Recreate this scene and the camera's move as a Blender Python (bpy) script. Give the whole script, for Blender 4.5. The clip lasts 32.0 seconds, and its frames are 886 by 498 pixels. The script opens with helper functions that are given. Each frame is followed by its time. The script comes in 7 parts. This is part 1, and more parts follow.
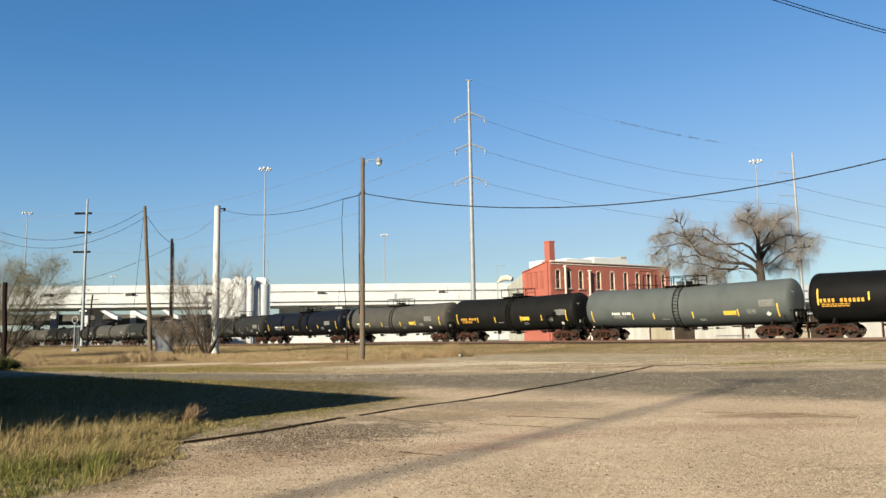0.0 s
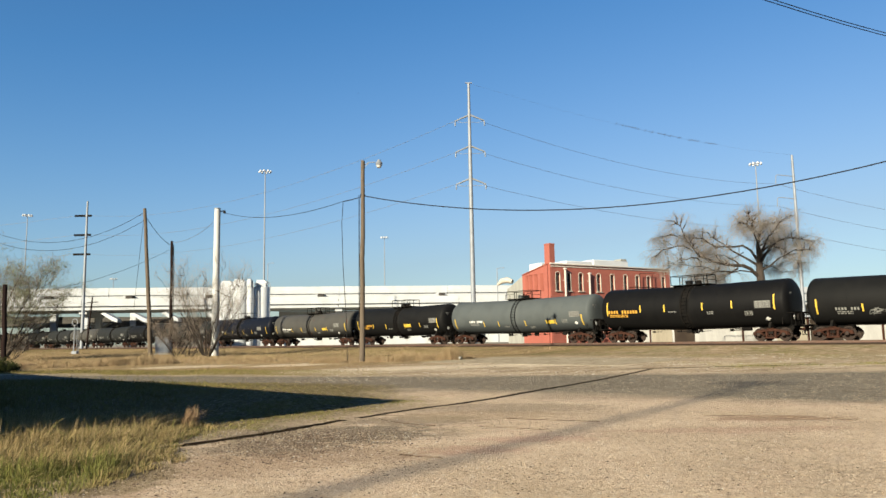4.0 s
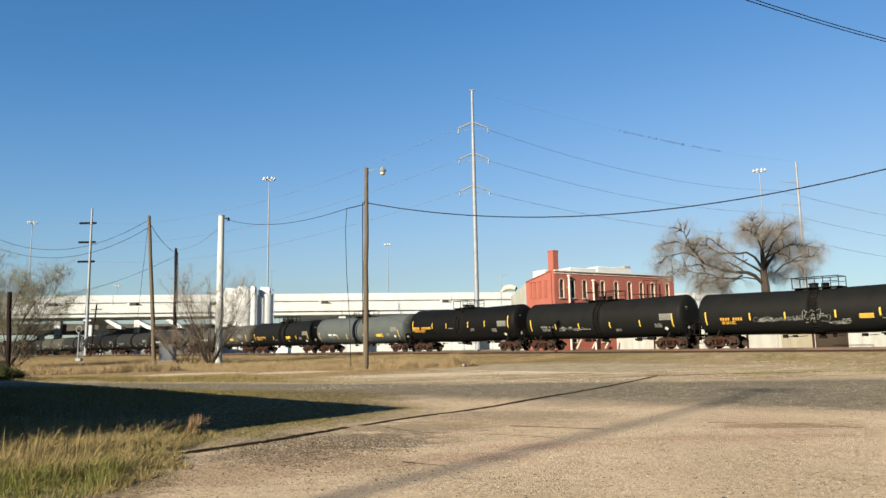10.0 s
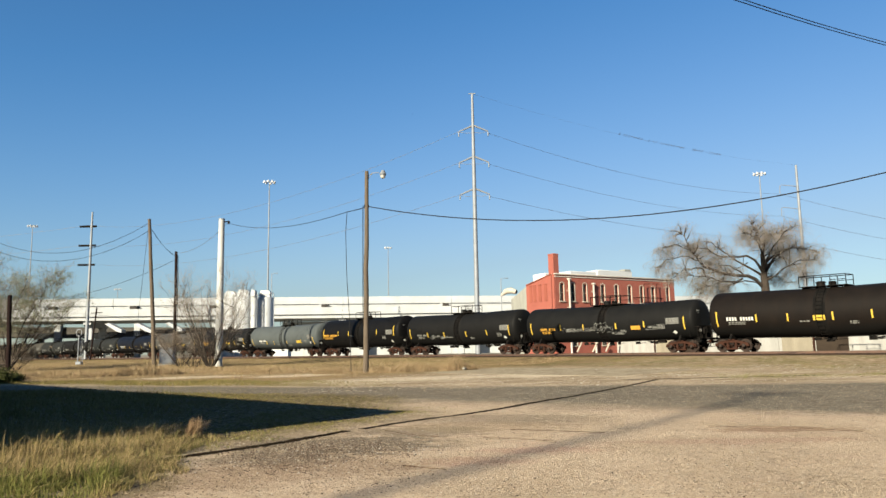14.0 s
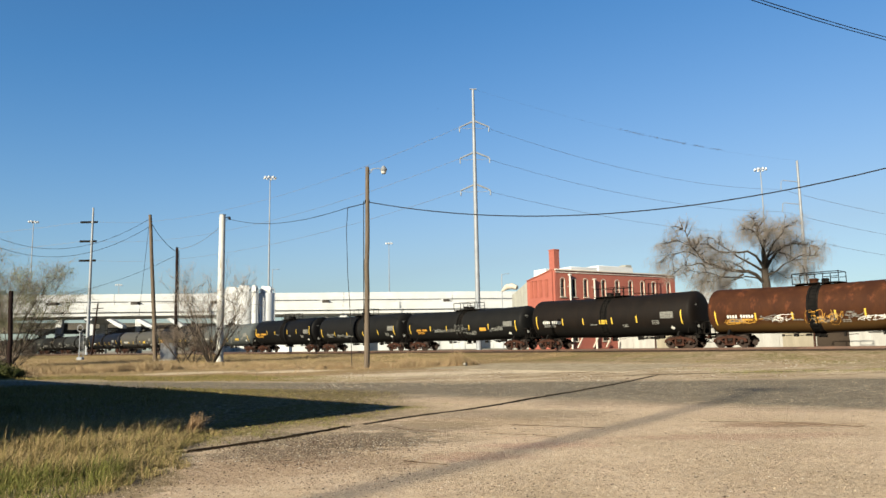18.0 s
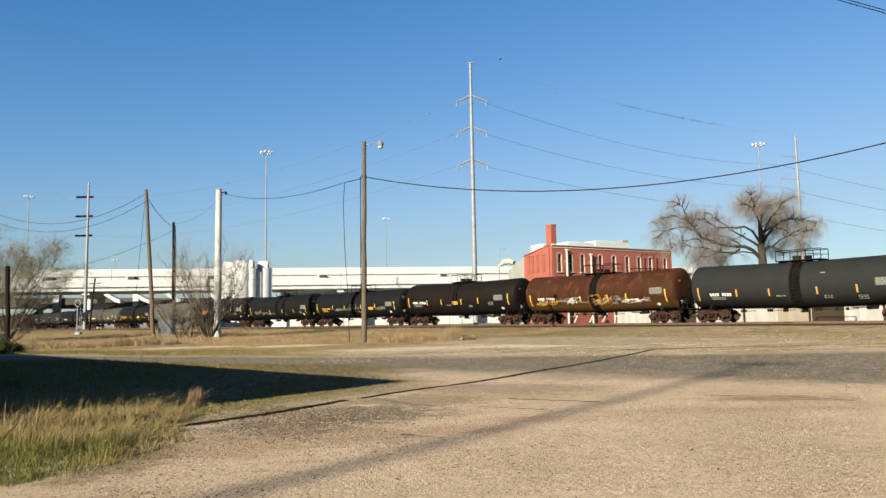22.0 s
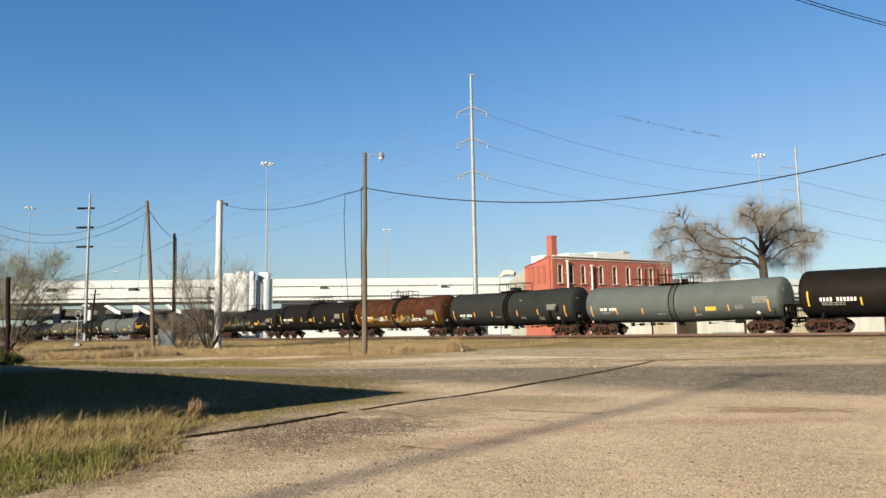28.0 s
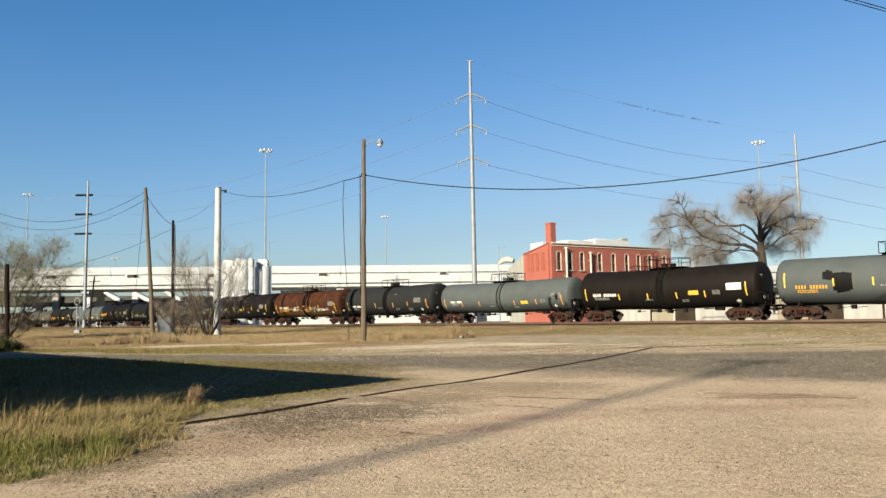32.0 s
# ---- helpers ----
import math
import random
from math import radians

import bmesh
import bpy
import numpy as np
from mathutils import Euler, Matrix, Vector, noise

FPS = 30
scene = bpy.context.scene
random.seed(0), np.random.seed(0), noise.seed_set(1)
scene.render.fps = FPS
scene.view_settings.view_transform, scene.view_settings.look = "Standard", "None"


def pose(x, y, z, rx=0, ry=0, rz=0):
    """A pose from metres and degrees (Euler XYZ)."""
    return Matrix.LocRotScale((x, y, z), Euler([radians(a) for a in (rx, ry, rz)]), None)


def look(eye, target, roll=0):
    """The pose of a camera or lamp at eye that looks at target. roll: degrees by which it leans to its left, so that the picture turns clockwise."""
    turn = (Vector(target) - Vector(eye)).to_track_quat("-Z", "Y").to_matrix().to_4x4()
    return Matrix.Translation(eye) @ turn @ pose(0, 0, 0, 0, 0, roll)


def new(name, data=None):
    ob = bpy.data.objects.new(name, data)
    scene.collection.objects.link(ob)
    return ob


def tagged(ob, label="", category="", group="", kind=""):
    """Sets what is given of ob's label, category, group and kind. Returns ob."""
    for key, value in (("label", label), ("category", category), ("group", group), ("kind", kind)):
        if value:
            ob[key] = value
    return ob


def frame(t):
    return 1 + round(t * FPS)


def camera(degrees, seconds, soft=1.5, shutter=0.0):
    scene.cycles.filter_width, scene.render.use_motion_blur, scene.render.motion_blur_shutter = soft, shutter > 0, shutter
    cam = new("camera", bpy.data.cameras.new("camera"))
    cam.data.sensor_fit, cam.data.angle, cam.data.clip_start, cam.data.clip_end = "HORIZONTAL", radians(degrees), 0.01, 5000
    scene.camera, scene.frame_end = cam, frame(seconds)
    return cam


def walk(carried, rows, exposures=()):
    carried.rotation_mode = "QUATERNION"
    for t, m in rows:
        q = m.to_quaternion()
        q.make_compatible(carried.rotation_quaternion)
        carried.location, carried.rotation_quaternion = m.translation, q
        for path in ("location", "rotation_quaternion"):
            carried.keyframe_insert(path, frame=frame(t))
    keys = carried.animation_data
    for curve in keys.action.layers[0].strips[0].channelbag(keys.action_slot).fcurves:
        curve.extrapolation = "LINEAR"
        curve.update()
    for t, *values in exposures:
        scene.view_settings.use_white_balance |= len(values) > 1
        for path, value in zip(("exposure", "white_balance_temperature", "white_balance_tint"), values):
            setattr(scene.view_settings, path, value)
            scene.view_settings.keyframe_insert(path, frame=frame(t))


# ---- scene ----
# Camera: a phone held by a standing viewer; it only turns a little.
EYE = (0.0, 0.0, 1.6)
cam = camera(62.2, 32.0)
PATH = [  # seconds, tilt up, turn to the left, lean
    (0, 6.796, -0.004, -1.00), (0.5, 6.910, 0.016, -1.00), (1, 7.098, 0.030, -1.00), (1.5, 7.183, 0.029, -1.00),
    (2, 7.049, -0.007, -1.00), (2.5, 7.159, 0.034, -1.00), (3, 7.128, 0.030, -1.00), (3.5, 7.001, 0.005, -1.00),
    (5.5, 6.977, -0.018, -1.00), (6, 7.086, 0.035, -1.00), (6.5, 7.086, 0.054, -1.00), (7, 7.038, 0.049, -1.00),
    (7.5, 7.238, 0.073, -1.00), (8, 7.425, -0.013, -1.00), (8.5, 7.614, 0.023, -1.00), (9, 7.795, 0.055, -1.00),
    (9.5, 7.772, 0.158, -1.00), (10, 7.537, 0.262, -1.00), (10.5, 7.671, 0.317, -1.00), (11, 7.666, 0.317, -1.00),
    (11.5, 7.713, 0.263, -1.00), (12, 7.726, 0.298, -1.00), (12.5, 7.689, 0.287, -1.00), (13, 7.616, 0.256, -1.00),
    (13.5, 7.665, 0.277, -1.00), (14, 7.797, 0.274, -1.00), (14.5, 8.253, 0.372, -1.00), (16.5, 7.847, 0.355, -1.00),
    (17, 7.666, 0.322, -1.00), (17.5, 7.550, 0.335, -1.00), (18, 7.460, 0.340, -1.00), (18.5, 6.986, 0.252, -1.00),
    (19, 6.453, 0.186, -1.00), (19.5, 6.023, 0.210, -1.00), (20, 5.835, 0.157, -1.00), (20.5, 5.696, 0.101, -1.00),
    (21, 5.533, 0.064, -1.00), (21.5, 5.516, 0.126, -1.00), (22, 5.516, 0.145, -1.00), (22.5, 5.546, 0.161, -1.00),
    (23, 5.540, 0.216, -1.00), (23.5, 5.673, 0.214, -1.00), (24, 5.806, 0.201, -1.00), (24.5, 5.939, 0.187, -1.00),
    (25, 6.030, 0.202, -1.00), (25.5, 6.296, 0.164, -1.00), (27.5, 6.472, 0.235, -1.00), (28, 6.387, 0.176, -1.00),
    (28.5, 6.356, 0.130, -1.00), (29, 6.434, 0.112, -1.00), (29.5, 6.538, 0.173, -1.00), (30, 6.362, 0.183, -1.00),
    (30.5, 6.187, 0.172, -1.00), (31, 5.915, 0.137, -1.00), (31.5, 5.613, 0.118, -1.00), (32, 5.371, 0.112, -1.00),
]
walk(cam, [(t, pose(*EYE, 90 + up, 0, left) @ pose(0, 0, 0, 0, 0, lean)) for t, up, left, lean in PATH],
     [(0.0, 1.48, 7000, 5), (32.0, 1.48, 7000, 5)])

# Daylight: a low winter sun from behind, over the left shoulder.
SUN_UP, SHADOW_TURN = 22.0, 36.0          # degrees: elevation; way of the shadows, clockwise from +y
world = bpy.data.worlds.new("sky")
scene.world = world
world.use_nodes = True
wn = world.node_tree.nodes
sky = wn.new("ShaderNodeTexSky")
sky.sky_type, sky.sun_disc = "NISHITA", False
sky.sun_elevation, sky.sun_rotation = radians(SUN_UP), radians(SHADOW_TURN + 180)
sky.altitude, sky.air_density, sky.dust_density, sky.ozone_density = 0, 1.0, 0.4, 6.0
wn["Background"].inputs["Strength"].default_value = 0.052
# clear winter air: deeper blue overhead, paler where the sky is bright
pale, depth = wn.new("ShaderNodeRGBToBW"), wn.new("ShaderNodeHueSaturation")
link = world.node_tree.links.new
link(sky.outputs["Color"], pale.inputs[0])
for name, hi, lo in (("Saturation", 1.12, 0.82), ("Value", 1.17, 0.79)):
    span = wn.new("ShaderNodeMapRange")
    link(pale.outputs[0], span.inputs["Value"])
    for socket, v in (("From Min", 1.6), ("From Max", 4.6), ("To Min", hi), ("To Max", lo)):
        span.inputs[socket].default_value = v
    link(span.outputs["Result"], depth.inputs[name])
link(sky.outputs["Color"], depth.inputs["Color"])
link(depth.outputs["Color"], wn["Background"].inputs["Color"])
sun = new("sun", bpy.data.lights.new("sun", "SUN"))
sun.data.energy, sun.data.angle, sun.data.color = 5.0, radians(0.53), (1.0, 0.91, 0.76)
far = Vector((math.sin(radians(SHADOW_TURN)), math.cos(radians(SHADOW_TURN)), -math.tan(radians(SUN_UP))))
sun.matrix_world = look((0, 0, 40), Vector((0, 0, 40)) + far)


# ---- shapes ----
class Shape:
    """Vertices and faces of one mesh, put together from simple solids."""

    def __init__(self):
        self.v, self.f, self.flat = [], [], True

    def add(self, verts, faces):
        n = len(self.v)
        self.v += [tuple(p) for p in verts]
        self.f += [tuple(i + n for i in f) for f in faces]
        return self

    def box(self, c, s, bevel=0.0, turn=None):
        x, y, z = (a / 2 for a in s)
        b = min(bevel, x * 0.9, y * 0.9, z * 0.9)
        if b <= 0:
            vs = [(i * x, j * y, k * z) for i in (-1, 1) for j in (-1, 1) for k in (-1, 1)]
            fs = [(0, 1, 3, 2), (4, 6, 7, 5), (0, 4, 5, 1), (2, 3, 7, 6), (0, 2, 6, 4), (1, 5, 7, 3)]
        else:
            bm = bmesh.new()
            bmesh.ops.create_cube(bm, size=1, matrix=Matrix.Diagonal((2 * x, 2 * y, 2 * z, 1)))
            bmesh.ops.bevel(bm, geom=bm.edges[:], offset=b, segments=1, affect="EDGES", profile=0.5)
            bm.verts.index_update()
            vs = [v.co.copy() for v in bm.verts]
            fs = [tuple(v.index for v in f.verts) for f in bm.faces]
            bm.free()
        m = turn or Matrix()
        return self.add([Vector(c) + m.to_3x3() @ Vector(p) for p in vs], fs)

    def bar(self, a, b, w, h=None, bevel=0.0):
        """A beam of rectangular section from a to b."""
        a, b = Vector(a), Vector(b)
        d = b - a
        q = d.to_track_quat("X", "Z").to_matrix()
        return self.box((a + b) / 2, (d.length, w, h or w), bevel, q)

    def rod(self, a, b, r, r2=None, n=8, caps=True):
        return self.tube([a, b], [r, r if r2 is None else r2], n, caps)

    def tube(self, pts, r, n=8, caps=True):
        pts = [Vector(p) for p in pts]
        rr = r if isinstance(r, (list, tuple)) else [r] * len(pts)
        base, vs, fs = None, [], []
        for i, p in enumerate(pts):
            d = (pts[min(i + 1, len(pts) - 1)] - pts[max(i - 1, 0)]).normalized()
            if base is None:
                base = d.orthogonal().normalized()
            base = (base - d * base.dot(d)).normalized()
            side = d.cross(base)
            for k in range(n):
                a = 2 * math.pi * k / n
                vs.append(p + (base * math.cos(a) + side * math.sin(a)) * rr[i])
        for i in range(len(pts) - 1):
            for k in range(n):
                a, b = i * n + k, i * n + (k + 1) % n
                fs.append((a, b, b + n, a + n))
        if caps:
            fs.append(tuple(range(n - 1, -1, -1)))
            fs.append(tuple(range((len(pts) - 1) * n, len(pts) * n)))
        return self.add(vs, fs)

    def turned(self, profile, c=(0, 0, 0), axis="z", n=24, drop=None):
        """A solid of revolution: profile rows (along, radius); drop: sag of the axis along it."""
        vs, fs = [], []
        for a, r in profile:
            o = drop(a) if drop else 0.0
            for k in range(n):
                w = 2 * math.pi * k / n
                p, q = r * math.cos(w), r * math.sin(w)
                vs.append({"z": (p, q, a), "x": (a, p, q + o), "y": (q, a, p)}[axis])
        for i in range(len(profile) - 1):
            for k in range(n):
                a, b = i * n + k, i * n + (k + 1) % n
                fs.append((a, b, b + n, a + n))
        fs.append(tuple(range(n - 1, -1, -1)))
        fs.append(tuple(range((len(profile) - 1) * n, len(profile) * n)))
        return self.add([Vector(c) + Vector(p) for p in vs], fs)

    def prism(self, outline, y0, y1, axis="y"):
        """A flat outline (x, z) given depth along y (or (x, y) along z)."""
        n = len(outline)
        put = (lambda p, d: (p[0], d, p[1])) if axis == "y" else (lambda p, d: (p[0], p[1], d))
        vs = [put(p, y0) for p in outline] + [put(p, y1) for p in outline]
        fs = [tuple(range(n)), tuple(range(2 * n - 1, n - 1, -1))]
        fs += [(i, i + n, (i + 1) % n + n, (i + 1) % n) for i in range(n)]
        return self.add(vs, fs)

    def mesh(self, name, material, smooth=40):
        me = bpy.data.meshes.new(name)
        me.from_pydata(self.v, [], self.f)
        if len(self.f) > 20000:
            me.materials.append(material)
            if smooth:
                me.shade_smooth()
            return me
        bm = bmesh.new()
        bm.from_mesh(me)
        bmesh.ops.recalc_face_normals(bm, faces=bm.faces[:])
        bm.to_mesh(me)
        bm.free()
        if smooth:
            me.shade_smooth()
            me.set_sharp_from_angle(angle=radians(smooth))
        me.materials.append(material)
        return me


def part(name, shape, material, parent, label="", at=None):
    """One mesh under a thing or part; shape may be a finished mesh that several parts share."""
    me = shape.mesh(name, material) if isinstance(shape, Shape) else shape
    ob = new(name, me)
    ob.parent = parent
    if at is not None:
        ob.matrix_basis = at
    return tagged(ob, label)


def thing(name, m, label, category, group="", kind=""):
    """The Empty at a thing's base that carries its parts."""
    ob = new(name)
    ob.empty_display_size = 0.3
    ob.matrix_basis = m
    return tagged(ob, label, category, group, kind)


def solid(name, shape, material, m, label="", category="", group="", kind="", smooth=40):
    """A thing that is one mesh."""
    ob = new(name, shape.mesh(name, material, smooth) if isinstance(shape, Shape) else shape)
    ob.matrix_basis = m
    return tagged(ob, label, category, group, kind)


# ---- the plan: the railway line and the lie of the land ----
LINE = Vector((28.12, 52.45))             # a point of the track's middle
WAY = Vector((-0.68678, 0.72687))         # the way in which the train goes
OFF = Vector((0.72687, 0.68678))          # square to it, away from the viewer
RAIL_Z, WAY_TURN = 1.03, 133.376


def along(s, off=0.0):
    """The plan's point s metres along the track and off metres beyond it."""
    return LINE + WAY * s + OFF * off


def before(x, y):
    """How far the point lies on the viewer's side of the track."""
    return -(Vector((x, y)) - LINE).dot(OFF)


def land(x, y):
    """Height of the ground."""
    d = before(x, y)
    t = min(max((42 - d) / 32, 0), 1)
    wave = min(max((d - 31) / 6, 0), 1) * min(max((60 - math.hypot(x, y)) / 20, 0), 1)
    rise = (0.022 * noise.noise((x * 0.33, y * 0.33, 0)) + 0.008 * noise.noise((x * 0.9, y * 0.9, 4))) * wave if wave else 0
    b = min(max((11.5 - abs(d)) / 8.5, 0), 1)    # the low bank that carries the track
    return 0.4 * t * t * (3 - 2 * t) + 0.36 * b * b * (3 - 2 * b) + rise


# ---- materials ----
class Nodes:
    """Short ways to wire a node material."""

    def __init__(self, name):
        self.m = bpy.data.materials.new(name)
        self.m.use_nodes = True
        self.t = self.m.node_tree
        self.b = self.t.nodes["Principled BSDF"]

    def node(self, kind, **inputs):
        n = self.t.nodes.new(kind)
        for k, v in inputs.items():
            self.put(n.inputs[k.replace("_", " ")], v)
        return n

    def put(self, socket, v):
        if isinstance(v, bpy.types.NodeSocket):
            self.t.links.new(v, socket)
        elif v is not None:
            socket.default_value = v

    def noise(self, vec, scale, detail=4, rough=0.55):
        n = self.node("ShaderNodeTexNoise", Scale=scale, Detail=detail, Roughness=rough)
        self.put(n.inputs["Vector"], vec)
        return n.outputs["Fac"]

    def ramp(self, fac, a, b):
        """0 below a, 1 above b, smooth between."""
        n = self.node("ShaderNodeMapRange")
        n.interpolation_type = "SMOOTHSTEP"
        self.put(n.inputs["Value"], fac)
        n.inputs["From Min"].default_value, n.inputs["From Max"].default_value = a, b
        return n.outputs["Result"]

    def math(self, op, a, b=None):
        n = self.t.nodes.new("ShaderNodeMath")
        n.operation = op
        self.put(n.inputs[0], a)
        self.put(n.inputs[1], b)
        return n.outputs[0]

    def mix(self, fac, a, b):
        n = self.t.nodes.new("ShaderNodeMix")
        n.data_type = "RGBA"
        self.put(n.inputs["Factor"], fac)
        self.put(n.inputs[6], (*a, 1) if isinstance(a, tuple) else a)
        self.put(n.inputs[7], (*b, 1) if isinstance(b, tuple) else b)
        return n.outputs[2]

    def stretch(self, vec, s):
        n = self.t.nodes.new("ShaderNodeVectorMath")
        n.operation = "MULTIPLY"
        self.put(n.inputs[0], vec)
        n.inputs[1].default_value = s
        return n.outputs[0]

    def dot(self, vec, s):
        n = self.t.nodes.new("ShaderNodeVectorMath")
        n.operation = "DOT_PRODUCT"
        self.put(n.inputs[0], vec)
        n.inputs[1].default_value = s
        return n.outputs["Value"]

    def spot(self, vec, x, y, rx, ry, rough=0.5):
        """1 within an uneven patch of the plan, 0 outside."""
        n = self.t.nodes.new("ShaderNodeMapping")
        self.put(n.inputs["Vector"], vec)
        n.inputs["Location"].default_value = (-x / rx, -y / ry, 0)
        n.inputs["Scale"].default_value = (1 / rx, 1 / ry, 0)
        d = self.t.nodes.new("ShaderNodeVectorMath")
        d.operation = "LENGTH"
        self.put(d.inputs[0], n.outputs["Vector"])
        w = self.math("MULTIPLY", self.math("SUBTRACT", self.noise(vec, 2.4, 6, 0.7), 0.5), 4 * rough)
        return self.ramp(self.math("ADD", d.outputs["Value"], w), 1.1, 0.5)

    def own(self):
        return self.t.nodes.new("ShaderNodeTexCoord").outputs["Object"]

    def place(self):
        return self.t.nodes.new("ShaderNodeNewGeometry").outputs["Position"]

    def bump(self, height, strength, distance):
        n = self.node("ShaderNodeBump", Strength=strength, Distance=distance, Height=height)
        self.put(self.b.inputs["Normal"], n.outputs["Normal"])

    def done(self, color, rough, metal=0.0):
        self.put(self.b.inputs["Base Color"], (*color, 1) if isinstance(color, tuple) else color)
        self.put(self.b.inputs["Roughness"], rough)
        self.put(self.b.inputs["Metallic"], metal)
        return self.m


def surface(name, c1, c2, scale=2.0, rough=0.7, metal=0.0, bump=0.15, fine=60.0, dirt=None, grain=(1, 1, 1), depth=0.01):
    """Two tones in large patches, fine grain, and dirt (colour, share) in stains of its own."""
    n = Nodes(name)
    p = n.stretch(n.own(), grain)
    color = n.mix(n.ramp(n.noise(p, scale), 0.3, 0.7), c1, c2)
    small = n.noise(p, fine, 3)
    color = n.mix(n.math("MULTIPLY", n.ramp(small, 0.4, 0.8), 0.35), color, tuple(c * 0.6 for c in c2))
    if dirt:
        spots = n.ramp(n.noise(p, scale * 2.7, 6, 0.65), 0.72 - dirt[1] * 0.5, 0.80 - dirt[1] * 0.3)
        color = n.mix(n.math("MULTIPLY", spots, 0.8), color, dirt[0])
    if bump:
        n.bump(small, bump, depth)
    if not metal:                          # dull dirty surfaces have next to no gloss
        n.b.inputs["Specular IOR Level"].default_value = 0.0 if rough > 0.84 else 0.2
    return n.done(color, n.math("ADD", n.math("MULTIPLY", small, 0.16), rough - 0.08), metal)


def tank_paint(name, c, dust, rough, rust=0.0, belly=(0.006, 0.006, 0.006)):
    """Weathered tank paint: rain streaks, dust on the crown, a belly tone mixed in towards the bottom, rust where it is
    old.
    """
    n = Nodes(name)
    p = n.own()
    streak = n.noise(n.stretch(p, (1.0, 1.0, 0.3)), 1.1, 6, 0.65)
    broad = n.noise(p, 0.55, 3)
    fine = n.noise(p, 26, 3)
    color = n.mix(n.math("MULTIPLY", n.ramp(streak, 0.35, 0.8), 0.5), c, dust)
    color = n.mix(n.math("MULTIPLY", n.ramp(broad, 0.45, 0.75), 0.3), color, tuple(0.55 * a for a in c))
    if rust:
        spots = n.ramp(n.noise(n.stretch(p, (1, 1, 0.5)), 1.3, 7, 0.7), 0.62 - rust * 0.3, 0.72 - rust * 0.1)
        color = n.mix(n.math("MULTIPLY", spots, 0.8), color, (0.09, 0.03, 0.014))
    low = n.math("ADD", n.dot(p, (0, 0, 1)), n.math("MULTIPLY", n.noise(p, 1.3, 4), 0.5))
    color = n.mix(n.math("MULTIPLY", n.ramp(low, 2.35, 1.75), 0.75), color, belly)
    n.bump(fine, 0.06, 0.01)
    n.b.inputs["Specular IOR Level"].default_value = 0.07
    return n.done(color, n.math("ADD", n.math("MULTIPLY", streak, 0.25), rough - 0.1))


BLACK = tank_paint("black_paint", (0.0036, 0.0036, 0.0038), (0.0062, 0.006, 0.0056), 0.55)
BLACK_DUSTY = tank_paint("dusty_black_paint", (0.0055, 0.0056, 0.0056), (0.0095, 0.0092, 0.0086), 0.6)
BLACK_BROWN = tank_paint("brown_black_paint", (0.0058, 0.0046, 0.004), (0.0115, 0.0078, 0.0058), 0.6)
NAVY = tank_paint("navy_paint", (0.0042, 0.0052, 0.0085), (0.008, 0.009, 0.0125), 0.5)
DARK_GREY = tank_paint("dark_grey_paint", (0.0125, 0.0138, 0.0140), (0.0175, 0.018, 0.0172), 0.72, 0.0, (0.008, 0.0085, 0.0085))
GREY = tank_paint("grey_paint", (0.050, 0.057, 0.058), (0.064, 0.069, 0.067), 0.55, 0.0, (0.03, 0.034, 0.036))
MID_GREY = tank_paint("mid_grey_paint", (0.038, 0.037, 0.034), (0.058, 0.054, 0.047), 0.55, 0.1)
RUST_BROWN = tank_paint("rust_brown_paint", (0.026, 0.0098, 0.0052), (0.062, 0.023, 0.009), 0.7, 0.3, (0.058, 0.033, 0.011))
IRON = surface("dark_iron", (0.006, 0.006, 0.006), (0.012, 0.0105, 0.0095), 1.5, 0.86)
RUSTY = surface("rusted_cast_steel", (0.042, 0.019, 0.0135), (0.024, 0.0125, 0.0095), 3, 0.9, dirt=((0.015, 0.012, 0.01), 0.35))
WHEEL_STEEL = surface("wheel_steel", (0.026, 0.015, 0.011), (0.016, 0.011, 0.009), 4, 0.7)
YELLOW = surface("yellow_reflector", (0.44, 0.30, 0.04), (0.34, 0.23, 0.04), 6, 0.5)
WHITE_PAINT = surface("white_stencil", (0.5, 0.5, 0.48), (0.36, 0.36, 0.345), 6, 0.7)
DIM_WHITE = surface("faded_stencil", (0.16, 0.16, 0.15), (0.10, 0.10, 0.095), 6, 0.7)
GOLD_PAINT = surface("gold_stencil", (0.40, 0.21, 0.03), (0.32, 0.17, 0.03), 6, 0.6)
PANEL_GREY = surface("greyed_data_board", (0.085, 0.084, 0.078), (0.055, 0.054, 0.05), 5, 0.7)
ORANGE = surface("orange_reflector", (0.42, 0.20, 0.05), (0.34, 0.16, 0.04), 6, 0.5)
WOOD = surface("weathered_pole_wood", (0.108, 0.086, 0.066), (0.07, 0.056, 0.044), 3, 0.85, bump=0.5, fine=18, grain=(6, 6, 0.5), dirt=((0.04, 0.028, 0.02), 0.25))
DARK_WOOD = surface("creosoted_wood", (0.012, 0.0085, 0.0085), (0.02, 0.0135, 0.012), 3, 0.86, bump=0.5, fine=18, grain=(6, 6, 0.5))
POLE_WHITE = surface("chalky_white_paint", (0.40, 0.402, 0.395), (0.30, 0.30, 0.288), 0.8, 0.6, dirt=((0.17, 0.14, 0.11), 0.34), grain=(1, 1, 0.3))
GALV = surface("galvanised_steel", (0.185, 0.20, 0.222), (0.148, 0.16, 0.178), 1.2, 0.6, 0.2)
CONCRETE = surface("pale_concrete", (0.372, 0.385, 0.398), (0.318, 0.330, 0.338), 0.25, 0.85, fine=6, dirt=((0.36, 0.34, 0.30), 0.12), grain=(1, 1, 0.6))
